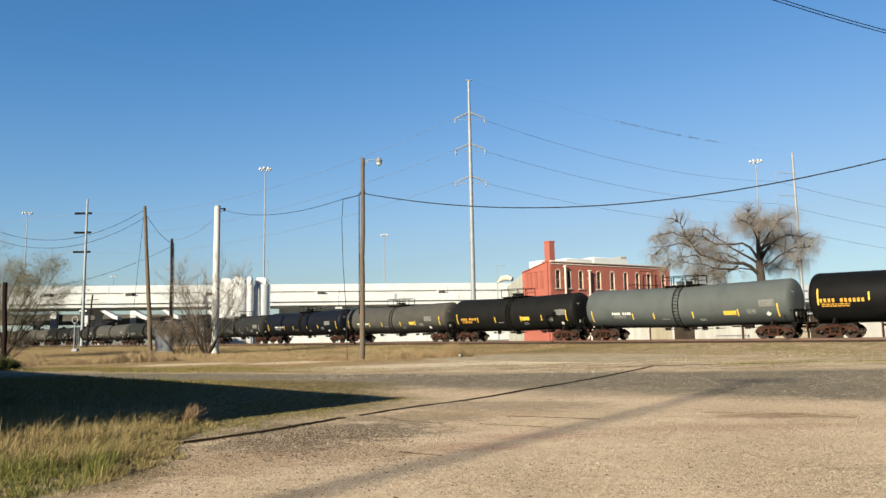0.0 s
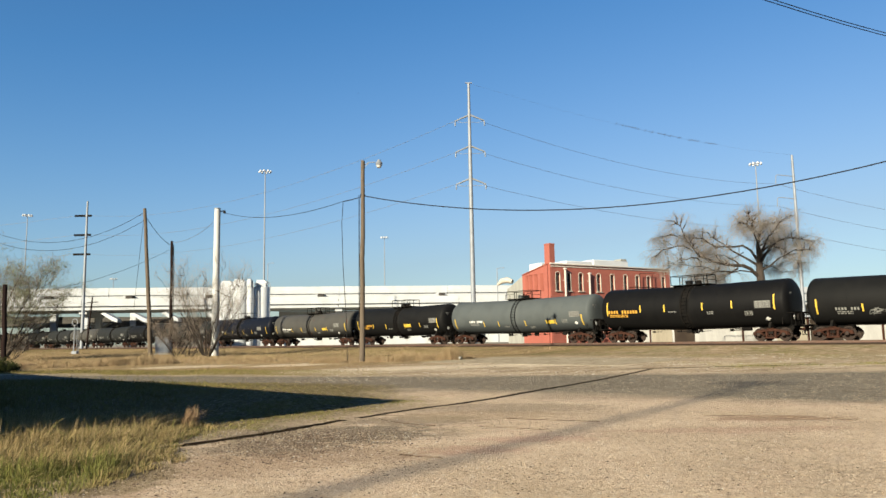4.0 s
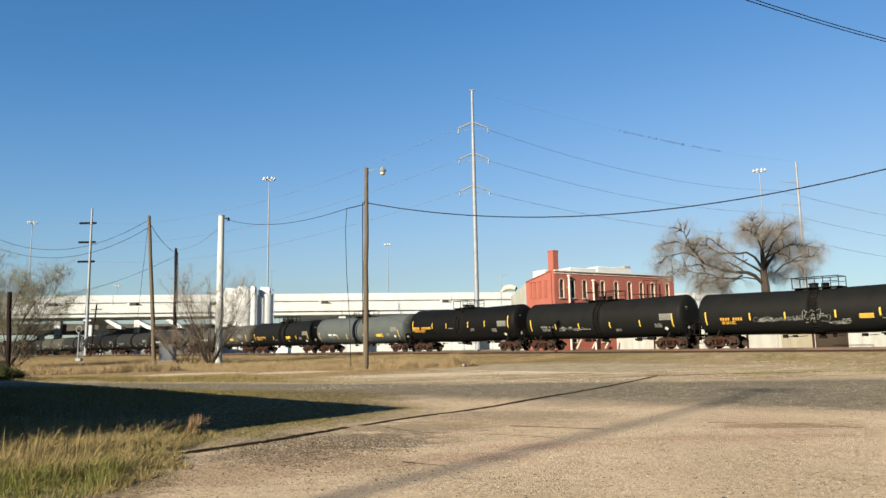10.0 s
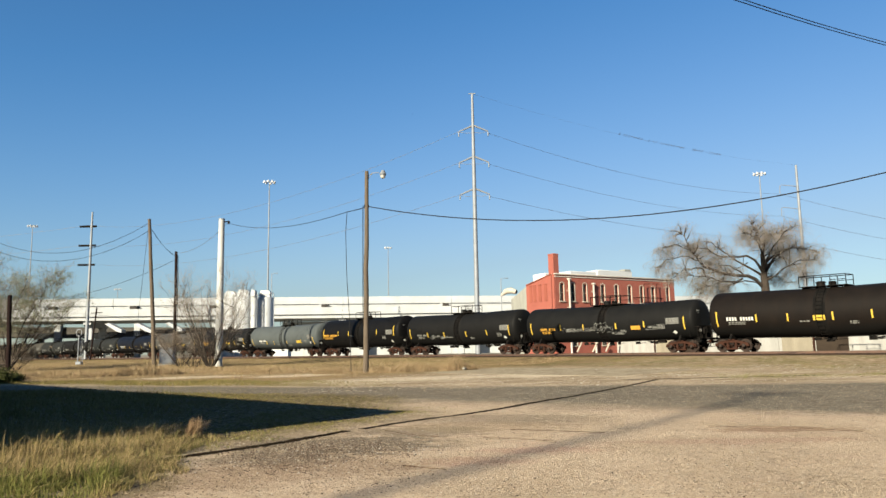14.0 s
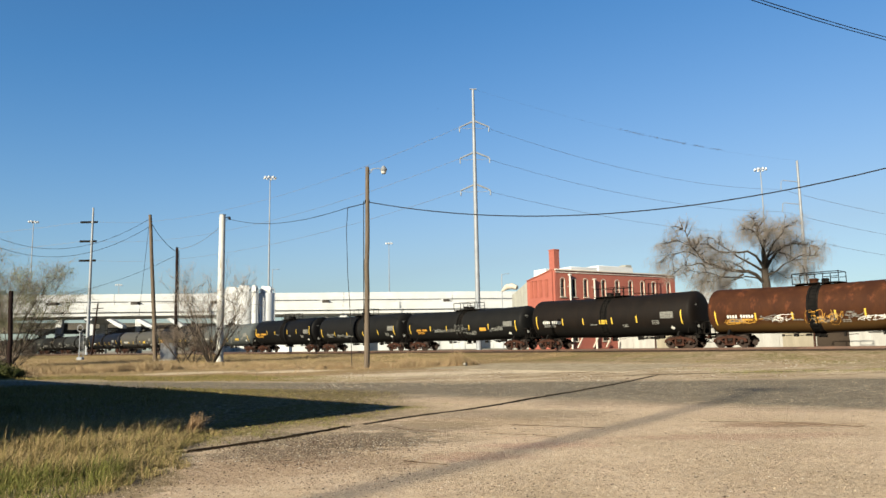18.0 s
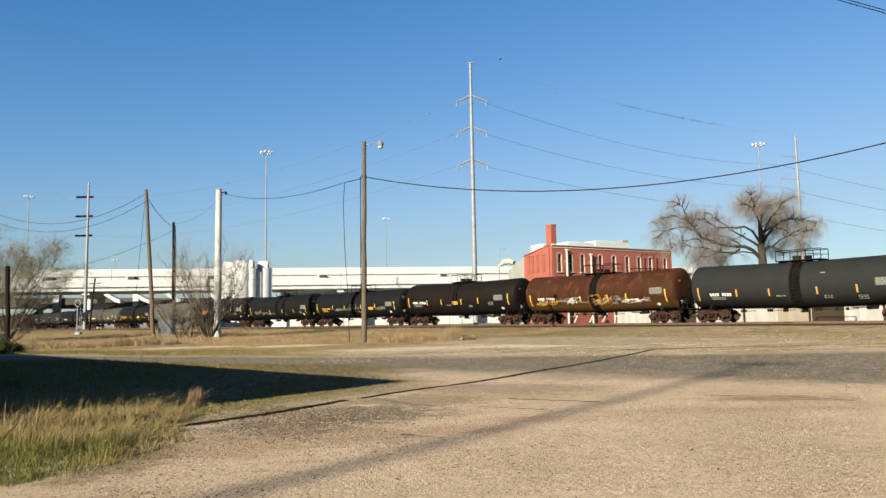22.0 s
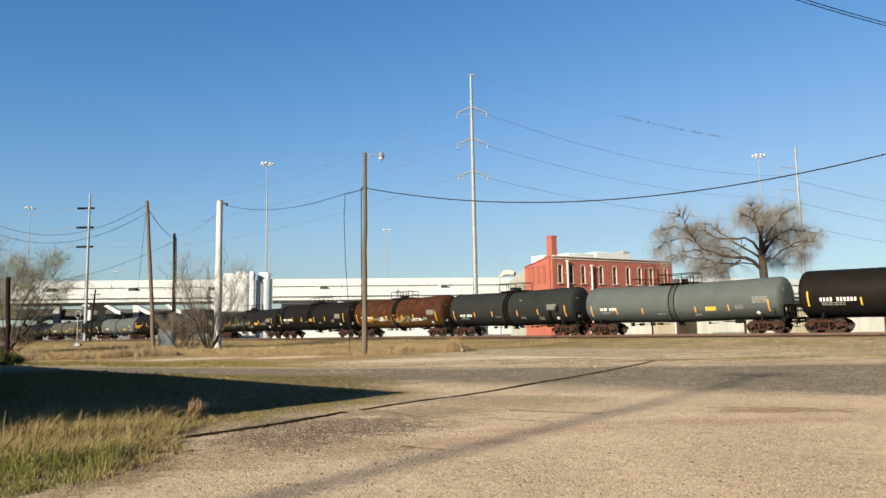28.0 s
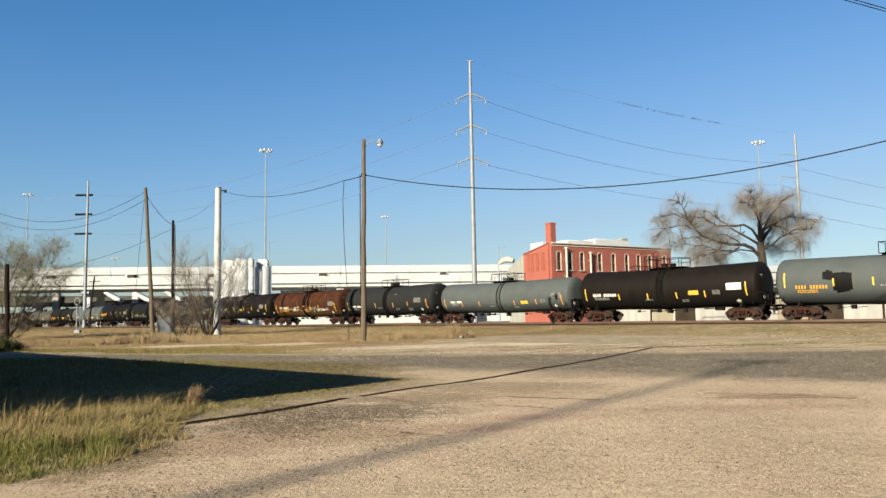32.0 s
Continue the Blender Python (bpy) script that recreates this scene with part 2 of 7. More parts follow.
SILO_WHITE = surface("white_silo_paint", (0.45, 0.462, 0.475), (0.39, 0.402, 0.412), 0.4, 0.55, fine=8)
WIRE = surface("black_cable", (0.004, 0.004, 0.005), (0.008, 0.008, 0.009), 5, 0.8)
ALU_WIRE = surface("bare_conductor", (0.16, 0.17, 0.18), (0.12, 0.12, 0.13), 5, 0.5, 0.5)
BRICK_RED = surface("painted_red_brick", (0.21, 0.062, 0.043), (0.178, 0.052, 0.036), 0.5, 0.8, fine=14, dirt=((0.24, 0.07, 0.05), 0.2))


# ---- ground ----
def ground_material():
    n = Nodes("gravel_lot")
    p = n.place()
    x, y = n.dot(p, (1, 0, 0)), n.dot(p, (0, 1, 0))
    near = n.math("ADD", n.dot(p, (-OFF.x, -OFF.y, 0)), LINE.dot(OFF))       # distance before the track
    down = n.math("ADD", n.dot(p, (WAY.x, WAY.y, 0)), -LINE.dot(WAY))       # distance along it
    # lines that run across the lot, bending a little before the viewer
    across = n.math("ADD", y, n.math("ADD", n.math("MULTIPLY", n.math("MINIMUM", x, 0.0), 0.45), n.math("MULTIPLY", n.math("MAXIMUM", x, 0.0), 0.30)))
    wob = n.math("MULTIPLY", n.math("SUBTRACT", n.noise(p, 0.16, 4), 0.5), 7.0)
    wob2 = n.math("MULTIPLY", n.math("SUBTRACT", n.noise(p, 0.8, 6, 0.65), 0.5), 4.0)
    wobble = n.math("ADD", wob, wob2)
    lane = n.math("ADD", across, n.math("MULTIPLY", wobble, 0.6))
    edge = n.math("ADD", near, wobble)
    broad, mid, fine = n.noise(p, 0.35, 5), n.noise(p, 2.6, 7, 0.7), n.noise(p, 30, 6, 0.75)
    lump, grit, speck = n.noise(p, 5.5, 5, 0.65), n.noise(p, 24, 8, 0.85), n.noise(p, 8, 6, 0.75)
    # tan gravel with pinkish and bare places
    tan = n.mix(n.ramp(broad, 0.35, 0.65), (0.435, 0.333, 0.235), (0.345, 0.262, 0.179))
    tan = n.mix(n.math("MULTIPLY", n.ramp(n.noise(p, 0.45, 5, 0.6), 0.52, 0.70), 0.45), tan, (0.41, 0.285, 0.215))
    tan = n.mix(n.math("MULTIPLY", n.ramp(mid, 0.50, 0.68), 0.5), tan, (0.205, 0.150, 0.105))
    tan = n.mix(n.math("MULTIPLY", n.ramp(speck, 0.46, 0.62), 0.55), tan, (0.47, 0.382, 0.284))
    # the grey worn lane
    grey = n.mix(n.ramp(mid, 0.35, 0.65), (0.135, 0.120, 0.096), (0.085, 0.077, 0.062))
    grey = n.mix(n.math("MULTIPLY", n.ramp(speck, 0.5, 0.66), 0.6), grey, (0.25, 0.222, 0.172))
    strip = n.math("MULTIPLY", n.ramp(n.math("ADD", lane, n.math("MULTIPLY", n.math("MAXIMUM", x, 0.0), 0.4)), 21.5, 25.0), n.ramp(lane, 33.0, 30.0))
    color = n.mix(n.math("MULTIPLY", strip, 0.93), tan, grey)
    # pale sandy verge beyond the lane
    sand = n.math("MULTIPLY", n.ramp(lane, 31.0, 33.0), n.ramp(near, 17.0, 22.0))
    bare = n.mix(n.ramp(n.noise(n.stretch(p, (0.7, 1.3, 1)), 0.4, 6, 0.7), 0.42, 0.58), (0.215, 0.163, 0.106), (0.36, 0.29, 0.205))
    bare = n.mix(n.math("MULTIPLY", n.ramp(speck, 0.5, 0.66), 0.6), bare, (0.13, 0.10, 0.07))
    color = n.mix(n.math("MULTIPLY", sand, 0.9), color, bare)
    for cx, cy, rx, ry, c, f in ((-2.6, 11.5, 1.3, 1.3, (0.085, 0.07, 0.055), 0.65), (-1.7, 13.0, 2.0, 1.5, (0.095, 0.082, 0.064), 0.75), (-0.6, 15.0, 1.6, 1.2, (0.14, 0.115, 0.085), 0.7), (1.2, 17.2, 3.0, 1.6, (0.17, 0.135, 0.10), 0.55), (-1.4, 10.6, 1.4, 0.8, (0.20, 0.14, 0.10), 0.45), (4.6, 20.5, 3.0, 2.0, (0.19, 0.155, 0.115), 0.45),
                                 (-2.9, 9.9, 1.5, 1.2, (0.24, 0.165, 0.11), 0.5), (-3.9, 9.0, 0.7, 1.5, (0.15, 0.115, 0.065), 0.8),
                                 (0.4, 10.9, 0.95, 0.5, (0.30, 0.165, 0.125), 0.4), (1.4, 11.9, 1.2, 0.5, (0.32, 0.18, 0.14), 0.45),
                                 (6.3, 14.3, 1.6, 0.55, (0.20, 0.125, 0.085), 0.7), (5.0, 12.7, 2.4, 0.5, (0.30, 0.19, 0.14), 0.5), (0.6, 15.6, 2.2, 1.1, (0.26, 0.19, 0.12), 0.5), (-3.1, 13.0, 0.9, 1.6, (0.17, 0.14, 0.10), 0.6)):
        color = n.mix(n.math("MULTIPLY", n.spot(p, cx, cy, rx, ry), f), color, c)
    # dry turf towards the track, greener by the ballast
    dry = n.mix(n.ramp(n.noise(p, 0.5, 6, 0.7), 0.35, 0.65), (0.24, 0.17, 0.095), (0.165, 0.118, 0.063))
    turf = n.math("MULTIPLY", n.ramp(n.math("ADD", across, wobble), 34.0, 38.0), n.ramp(down, 8.0, 18.0))
    color = n.mix(turf, color, dry)
    verge = n.math("MULTIPLY", n.ramp(edge, 23.0, 14.0), n.ramp(mid, 0.30, 0.55))
    color = n.mix(n.math("MULTIPLY", verge, 0.85), color, n.mix(n.ramp(broad, 0.42, 0.6), (0.165, 0.118, 0.062), (0.115, 0.098, 0.040)))
    for cx, cy, rx, ry in ((-17.0, 49.5, 4.4, 2.6), (-10.0, 47.5, 3.4, 2.4), (-2.0, 39.0, 7.0, 2.4), (6.5, 39.0, 6.0, 2.4)):
        color = n.mix(n.math("MULTIPLY", n.spot(p, cx, cy, rx, ry), 0.85), color, (0.45, 0.375, 0.27))
    # greenish turf along the shaded side; part of the shade is in its dark colour
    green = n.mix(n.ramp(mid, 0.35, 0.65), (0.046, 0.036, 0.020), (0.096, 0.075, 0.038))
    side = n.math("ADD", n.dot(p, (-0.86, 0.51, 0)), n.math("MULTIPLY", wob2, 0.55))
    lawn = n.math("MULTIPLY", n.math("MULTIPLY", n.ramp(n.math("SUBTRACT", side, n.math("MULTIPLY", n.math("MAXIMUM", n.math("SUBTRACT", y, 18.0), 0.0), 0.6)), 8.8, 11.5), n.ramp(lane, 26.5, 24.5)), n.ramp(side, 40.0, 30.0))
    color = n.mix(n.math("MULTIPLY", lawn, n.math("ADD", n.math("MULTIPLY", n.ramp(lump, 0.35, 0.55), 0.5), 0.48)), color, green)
    fringe = n.math("MULTIPLY", n.math("MULTIPLY", n.ramp(lane, 31.0, 32.5), n.ramp(lane, 37.5, 35.0)), n.ramp(down, 16.0, 24.0))
    color = n.mix(n.math("MULTIPLY", fringe, 0.55), color, (0.15, 0.12, 0.052))
    # single pebbles, dark and light
    stone = n.node("ShaderNodeTexVoronoi", Scale=30.0)
    n.put(stone.inputs["Vector"], n.stretch(p, (1.0, 0.55, 1.0)))
    bit = n.dot(stone.outputs["Color"], (1, 0, 0))
    shape = n.ramp(stone.outputs["Distance"], 0.42, 0.25)
    color = n.mix(n.math("MULTIPLY", n.math("MULTIPLY", shape, n.ramp(bit, 0.86, 0.90)), 0.6), color, (0.52, 0.43, 0.32))
    color = n.mix(n.math("MULTIPLY", n.math("MULTIPLY", shape, n.ramp(bit, 0.16, 0.12)), 0.7), color, (0.075, 0.052, 0.036))
    color = n.mix(n.math("MULTIPLY", n.ramp(grit, 0.47, 0.36), 0.8), color, (0.10, 0.07, 0.045))
    far_out = n.ramp(near, -8.0, -16.0)
    color = n.mix(far_out, color, (0.19, 0.1748, 0.1444))
    n.bump(n.math("ADD", n.math("ADD", fine, n.math("MULTIPLY", lump, 1.5)), n.math("MULTIPLY", mid, 0.9)), 0.75, 0.04)
    n.b.inputs["Specular IOR Level"].default_value = 0.0
    return n.done(color, 0.92)


def ground_sheet():
    """One sheet, fine near the viewer and coarse towards the horizon."""
    def steps(lo, hi):
        out, a = [0.0], 0.45
        while out[-1] < hi:
            out.append(out[-1] + a)
            a *= 1.04
        neg, a = [0.0], 0.45
        while neg[-1] > lo:
            neg.append(neg[-1] - a)
            a *= 1.04
        return sorted(set(neg + out))
    xs, ys = steps(-2600, 2600), steps(-2600, 2600)
    vs, fs = [], []
    for y in ys:
        for x in xs:
            z = land(x, y)
            vs.append((x, y, z))
    w = len(xs)
    for j in range(len(ys) - 1):
        for i in range(w - 1):
            a = j * w + i
            fs.append((a, a + 1, a + w + 1, a + w))
    s = Shape().add(vs, fs)
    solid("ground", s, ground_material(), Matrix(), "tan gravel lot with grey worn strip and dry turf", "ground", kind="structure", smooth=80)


ground_sheet()

BALLAST = surface("ballast_stone", (0.07, 0.048, 0.034), (0.045, 0.032, 0.024), 1.2, 0.95, bump=1.0, fine=9, depth=0.06)
RAIL_STEEL = surface("rail_steel", (0.10, 0.055, 0.038), (0.07, 0.045, 0.035), 2, 0.6, 0.5)
TRACK = pose(LINE.x, LINE.y, RAIL_Z - 0.90, 0, 0, WAY_TURN)


def railway():
    bed = thing("railway_track", TRACK, "railway track on low brown ballast bank", "railway track", kind="structure")
    s = Shape()
    cut = [(-3.6, 0.50), (-2.2, 0.67), (-1.5, 0.72), (1.5, 0.72), (2.2, 0.67), (3.6, 0.50)]
    xs = [-80 + 4 * i for i in range(96)]
    vs = [(x, y + 0.12 * noise.noise((x * 0.4, y, 2)), z + (0.05 * noise.noise((x * 0.7, y * 1.7, 7)) if abs(y) > 2 else 0)) for x in xs for y, z in cut]
    fs = [(i * 6 + k, i * 6 + k + 1, i * 6 + k + 7, i * 6 + k + 6) for i in range(95) for k in range(5)]
    part("ballast", s.add(vs, fs), BALLAST, bed)
    for y in (-0.755, 0.755):
        r = Shape()
        prof = [(-0.07, 0.735), (0.07, 0.735), (0.07, 0.75), (0.012, 0.765), (0.012, 0.86), (0.036, 0.868), (0.036, 0.90), (-0.036, 0.90), (-0.036, 0.868), (-0.012, 0.86), (-0.012, 0.765), (-0.07, 0.75)]
        n = len(prof)
        r.add([(x, y + a, z) for x in (-80, 300) for a, z in prof], [(i, (i + 1) % n, (i + 1) % n + n, i + n) for i in range(n)])
        part("rail", r, RAIL_STEEL, bed)
    tie = Shape().box((0, 0, 0), (0.23, 2.6, 0.17), 0.015).mesh("sleeper", DARK_WOOD)
    for i in range(150):
        part("sleeper", tie, DARK_WOOD, bed, at=pose(-20 + i * 0.54, 0, 0.655, 0, 0, random.uniform(-1, 1)))


railway()


# ---- the train ----
def moved(t):
    """Metres that the train has gone since the clip began."""
    a = t / 10
    return 43.514 * a + 0.516 * a * a + 0.0394 * a ** 3


WHEEL_R, KEPT = 0.48, {}


def kept(key, make):
    """A mesh that all alike parts share."""
    if key not in KEPT:
        KEPT[key] = make()
    return KEPT[key]


def side_frame_mesh():
    s = Shape()
    beam = [(-1.36, 0.44), (-1.30, 0.68), (-0.90, 0.80), (-0.46, 0.90), (0.46, 0.90), (0.90, 0.80), (1.30, 0.68), (1.36, 0.44), (1.12, 0.42), (1.08, 0.58), (0.80, 0.62), (0.40, 0.72), (-0.40, 0.72), (-0.80, 0.62), (-1.08, 0.58), (-1.12, 0.42)]
    s.prism(beam, -0.08, 0.08)
    for k in (-1, 1):
        s.prism([(0.88 * k, 0.64), (0.72 * k, 0.66), (0.30 * k, 0.20), (0.30 * k, 0.36 - 0.06)], -0.07, 0.07)
        s.prism([(0.26 * k, 0.20), (0.40 * k, 0.20), (0.40 * k, 0.76), (0.26 * k, 0.76)], -0.07, 0.07)
    s.box((0, 0, 0.24), (0.9, 0.18, 0.12), 0.02)
    s.box((0, 0.03, 0.93), (0.5, 0.2, 0.08), 0.02)
    return s.mesh("side_frame", RUSTY)


def bearing_mesh():
    return Shape().turned([(-0.10, 0.15), (0.06, 0.15), (0.08, 0.12), (0.13, 0.12), (0.14, 0.07)], axis="y", n=14).mesh("bearing_cap", WHEEL_STEEL)


def spring_mesh():
    s = Shape()
    for x in (-0.2, 0.0, 0.2):
        pts = [(x + 0.075 * math.cos(a), 0.075 * math.sin(a), 0.30 + 0.36 * a / (2 * math.pi * 4)) for a in [i * math.pi / 4 for i in range(33)]]
        s.tube(pts, 0.018, 5)
    return s.mesh("spring_nest", RUSTY)


def wheelset_mesh():
    s = Shape()
    for k in (-1, 1):
        y = 0.755 * k
        s.turned([(y - 0.07 * k, 0.12), (y - 0.065 * k, 0.20), (y - 0.03 * k, 0.34), (y - 0.09 * k, 0.375), (y - 0.09 * k, WHEEL_R + 0.028), (y - 0.05 * k, WHEEL_R + 0.025), (y - 0.035 * k, WHEEL_R), (y + 0.05 * k, WHEEL_R - 0.004), (y + 0.05 * k, 0.375), (y + 0.01 * k, 0.34), (y + 0.02 * k, 0.20), (y + 0.07 * k, 0.13)], axis="y", n=28)
    s.rod((0, -1.0, 0), (0, 1.0, 0), 0.075, n=12)
    for k in (-1, 1):                      # bolts of the axle caps
        for a in (0, 120, 240):
            s.rod((0.05 * math.cos(radians(a)), 1.02 * k, 0.05 * math.sin(radians(a))), (0.05 * math.cos(radians(a)), 1.13 * k, 0.05 * math.sin(radians(a))), 0.014, n=6)
    return s.mesh("wheelset", WHEEL_STEEL)


SPINNING = []


def truck(car, x, spin):
    t = part("truck", kept("bolster", lambda: Shape().box((0, 0, 0.60), (0.36, 2.2, 0.22), 0.03).box((0, 0, 0.78), (0.5, 0.5, 0.16), 0.03).box((0.46, 0, 0.5), (0.1, 2.0, 0.12), 0.02).box((-0.46, 0, 0.5), (0.1, 2.0, 0.12), 0.02).mesh("truck", IRON)), IRON, car, "rusty two-axle truck", pose(x, 0, 0))
    for k in (-1, 1):
        part("side_frame", kept("frame", side_frame_mesh), RUSTY, t, at=pose(0, 1.02 * k, 0, 0, 0, 0 if k > 0 else 180))
        part("spring_nest", kept("spring", spring_mesh), RUSTY, t, at=pose(0, 1.02 * k, -0.02))
        for d in (-0.92, 0.92):
            part("bearing_cap", kept("bearing", bearing_mesh), WHEEL_STEEL, t, at=pose(d, 1.04 * k, WHEEL_R, 0, 0, 0 if k > 0 else 180))
    for d in (-0.92, 0.92):
        w = part("wheelset", kept("wheels", wheelset_mesh), WHEEL_STEEL, t, at=pose(d, 0, WHEEL_R))
        if spin:
            SPINNING.append((w, d))


def patch(shape, R, zc, x0, x1, a0, a1, sag, lift=0.012, steps=4):
    """A thin curved sheet on the tank's flank, between two heights (angles from level, degrees)."""
    vs, fs = [], []
    n = steps + 1
    for r in (R + lift, R - 0.02):
        for i in range(n):
            a = radians(a0 + (a1 - a0) * i / steps)
            for x in (x0, x1):
                vs.append((x, r * math.cos(a), zc + sag((x0 + x1) / 2) + r * math.sin(a)))
    for i in range(steps):
        fs.append((2 * i, 2 * i + 1, 2 * i + 3, 2 * i + 2))
        b = 2 * n
        fs += [(2 * i, 2 * i + 2, b + 2 * i + 2, b + 2 * i), (2 * i + 1, b + 2 * i + 1, b + 2 * i + 3, 2 * i + 3)]
    fs += [(0, 2 * n, 2 * n + 1, 1), (2 * steps, 2 * steps + 1, 2 * n + 2 * steps + 1, 2 * n + 2 * steps)]
    return shape.add(vs, fs)


def letters(R, zc, x0, first, last, size, a0, sag, pitch):
    """Unreadable stencilled writing: plain bars, one a character."""
    deg = math.degrees(size / R)
    return [patch(Shape(), R, zc, x0 - i * pitch - pitch * 0.62, x0 - i * pitch, a0 - deg * 0.4, a0 + deg * 0.4, sag, 0.018, 2) for i in range(first, last)]


def print_rows(R, zc, x0, width, a_top, rows, size, sag, seed):
    """Lines of unreadable small print as broken thin bars."""
    rnd, s = random.Random(seed), Shape()
    deg = math.degrees(size / R)
    for k in range(rows):
        x, a = x0, a_top - k * deg * 1.75
        while x > x0 - width:
            l = rnd.uniform(0.08, 0.3)
            patch(s, R, zc, max(x - l, x0 - width), x, a - deg, a, sag, steps=1)
            x -= l + 0.06
    return s


def graffiti(R, zc, x0, width, a0, a1, sag, seed):
    """Looping spray lines along the flank; they spell nothing."""
    rnd = random.Random(seed)
    x, loops = x0, []
    while x > x0 - width:
        w, mid, tall = rnd.uniform(0.22, 0.85), rnd.uniform(0.3, 0.7), rnd.uniform(0.16, 0.48)
        ph, turn, wave = rnd.uniform(0, 6), rnd.uniform(2.2, 5.2), rnd.uniform(0.06, 0.22)
        pts = []
        for i in range(15):
            a = ph + turn * i / 14
            ang = a0 + (a1 - a0) * min(max(mid + tall * math.sin(a) + wave * math.sin(3 * a + ph), 0), 1)
            px = x - w * 0.5 + w * 0.62 * math.cos(a + 0.5 * wave * i)
            r = R + 0.006
            pts.append((px, r * math.cos(radians(ang)), zc + sag(px) + r * math.sin(radians(ang))))
        loops.append(Shape().tube(pts, rnd.uniform(0.010, 0.024), 5))
        x -= w * rnd.uniform(0.3, 0.55)
    return loops


def tank_car(start, length, R, paint, label, mark=None, board=False, sprays=(), hoop=False, spin=True, tag_rows=(), stripe=YELLOW, ladder=True, dark_end=True, spill=False,
             refl=((4.2, 1.8, -1.6, -4.2), -18, -16), marks_at=(6.6, 4.3, -15), panel_at=-5.8, square=(-5.2, -26), placard=(-6.5, -42), dot=False):
    """A tank car, x along its way, +y to the viewer's side; its middle stands start metres along the track."""
    p = along(start)
    car = thing("tank_car", pose(p.x, p.y, RAIL_Z, 0, 0, WAY_TURN), label, "tank car", "tank cars of the freight train")
    h = length / 2
    e, zc = h - 0.55, 1.10 + R
    slope = 0.14

    def sag(x):
        return -slope * (1 - abs(x) / h)
    prof = [(-e + 0.48 * (1 - math.cos(a)), max(R * math.sin(a) ** 0.5, 0.02)) for a in [math.pi / 2 * (i / 11) ** 1.5 for i in range(12)]]
    body = prof + [(-h * 0.45, R), (-0.02, R), (0.02, R), (h * 0.45, R)] + [(-x, r) for x, r in reversed(prof)]
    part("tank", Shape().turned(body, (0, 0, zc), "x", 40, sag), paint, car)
    for x in (-h * 0.62, -h * 0.31, h * 0.31, h * 0.62):    # welded seams
        part("weld_seam", Shape().turned([(x - 0.02, R - 0.01), (x - 0.012, R + 0.006), (x + 0.012, R + 0.006), (x + 0.02, R - 0.01)], (0, 0, zc + sag(x)), "x", 40), paint, car)
    # draft sills, bolsters, end platforms
    for k in (-1, 1):
        part("draft_sill", Shape().box((k * (h - 1.75), 0, 0.96), (2.5, 0.46, 0.36), 0.03).prism([(k * (h - 3.3), 0.8), (k * (h - 0.9), 0.8), (k * (h - 0.9), 1.15), (k * (h - 1.5), 1.5), (k * (h - 3.3), 1.3)], -0.2, 0.2), IRON, car)
        part("body_bolster", Shape().prism([(-1.25, 0.98), (1.25, 0.98), (1.25, 1.12), (1.0, 1.42), (0.4, 1.2), (-0.4, 1.2), (-1.0, 1.42), (-1.25, 1.12)], -0.08, 0.08).turned_about(k * (h - 2.15)), IRON, car)
        part("coupler", Shape().box((k * (h - 0.22), 0, 0.84), (0.75, 0.16, 0.18), 0.03).box((k * (h + 0.02), 0.06, 0.84), (0.26, 0.34, 0.3), 0.06), RUSTY, car)
        plat = part("end_platform", Shape().box((k * (h - 0.42), 0, 1.13), (0.5, 2.7, 0.06), 0.01).box((k * (h - 0.36), 0, 1.07), (0.06, 2.7, 0.16)), IRON, car)
        rail = Shape()
        for y in (-1.3, -0.5, 0.5, 1.3):
            rail.rod((k * (h - 0.24), y, 1.1), (k * (h - 0.24), y, 2.05), 0.022, n=6)
        rail.rod((k * (h - 0.24), -1.3, 2.05), (k * (h - 0.24), 1.3, 2.05), 0.022, n=6).rod((k * (h - 0.24), -1.3, 1.6), (k * (h - 0.24), 1.3, 1.6), 0.018, n=6)
        for y in (-1.34, 1.34):
            rail.tube([(k * (h - 1.15), y * 0.98, 1.2), (k * (h - 1.1), y, 1.95), (k * (h - 0.95), y, 2.05), (k * (h - 0.24), y, 2.05)], 0.022, 6)
        part("handrail", rail, IRON, plat)
        for y in (-1.36, 1.36):
            step = Shape()
            for dx in (-0.2, 0.2):
                step.bar((k * (h - 0.62) + dx, y, 1.12), (k * (h - 0.62) + dx, y, 0.42), 0.05, 0.012)
            for z in (0.43, 0.78):
                step.bar((k * (h - 0.62) - 0.2, y, z), (k * (h - 0.62) + 0.2, y, z), 0.06, 0.02)
            part("sill_step", step, IRON, plat)
        hose = [(k * (h - 0.1), 0.32, 0.8), (k * (h + 0.02), 0.34, 0.5), (k * (h + 0.18), 0.3, 0.42)]
        part("brake_hose", Shape().tube(hose, 0.03, 6), WIRE, car)
        truck(car, k * (h - 2.15), spin)
    # brake gear on the rear end
    wheel = Shape()
    ring = [(-(h - 0.16), 0.55 + 0.27 * math.cos(a), 1.75 + 0.27 * math.sin(a)) for a in [i * math.pi / 8 for i in range(17)]]
    wheel.tube(ring, 0.02, 6)
    for a in (0, 60, 120):
        c, d = 0.27 * math.cos(radians(a)), 0.27 * math.sin(radians(a))
        wheel.rod((-(h - 0.16), 0.55 - c, 1.75 - d), (-(h - 0.16), 0.55 + c, 1.75 + d), 0.014, n=5)
    part("brake_wheel", wheel, IRON, car)
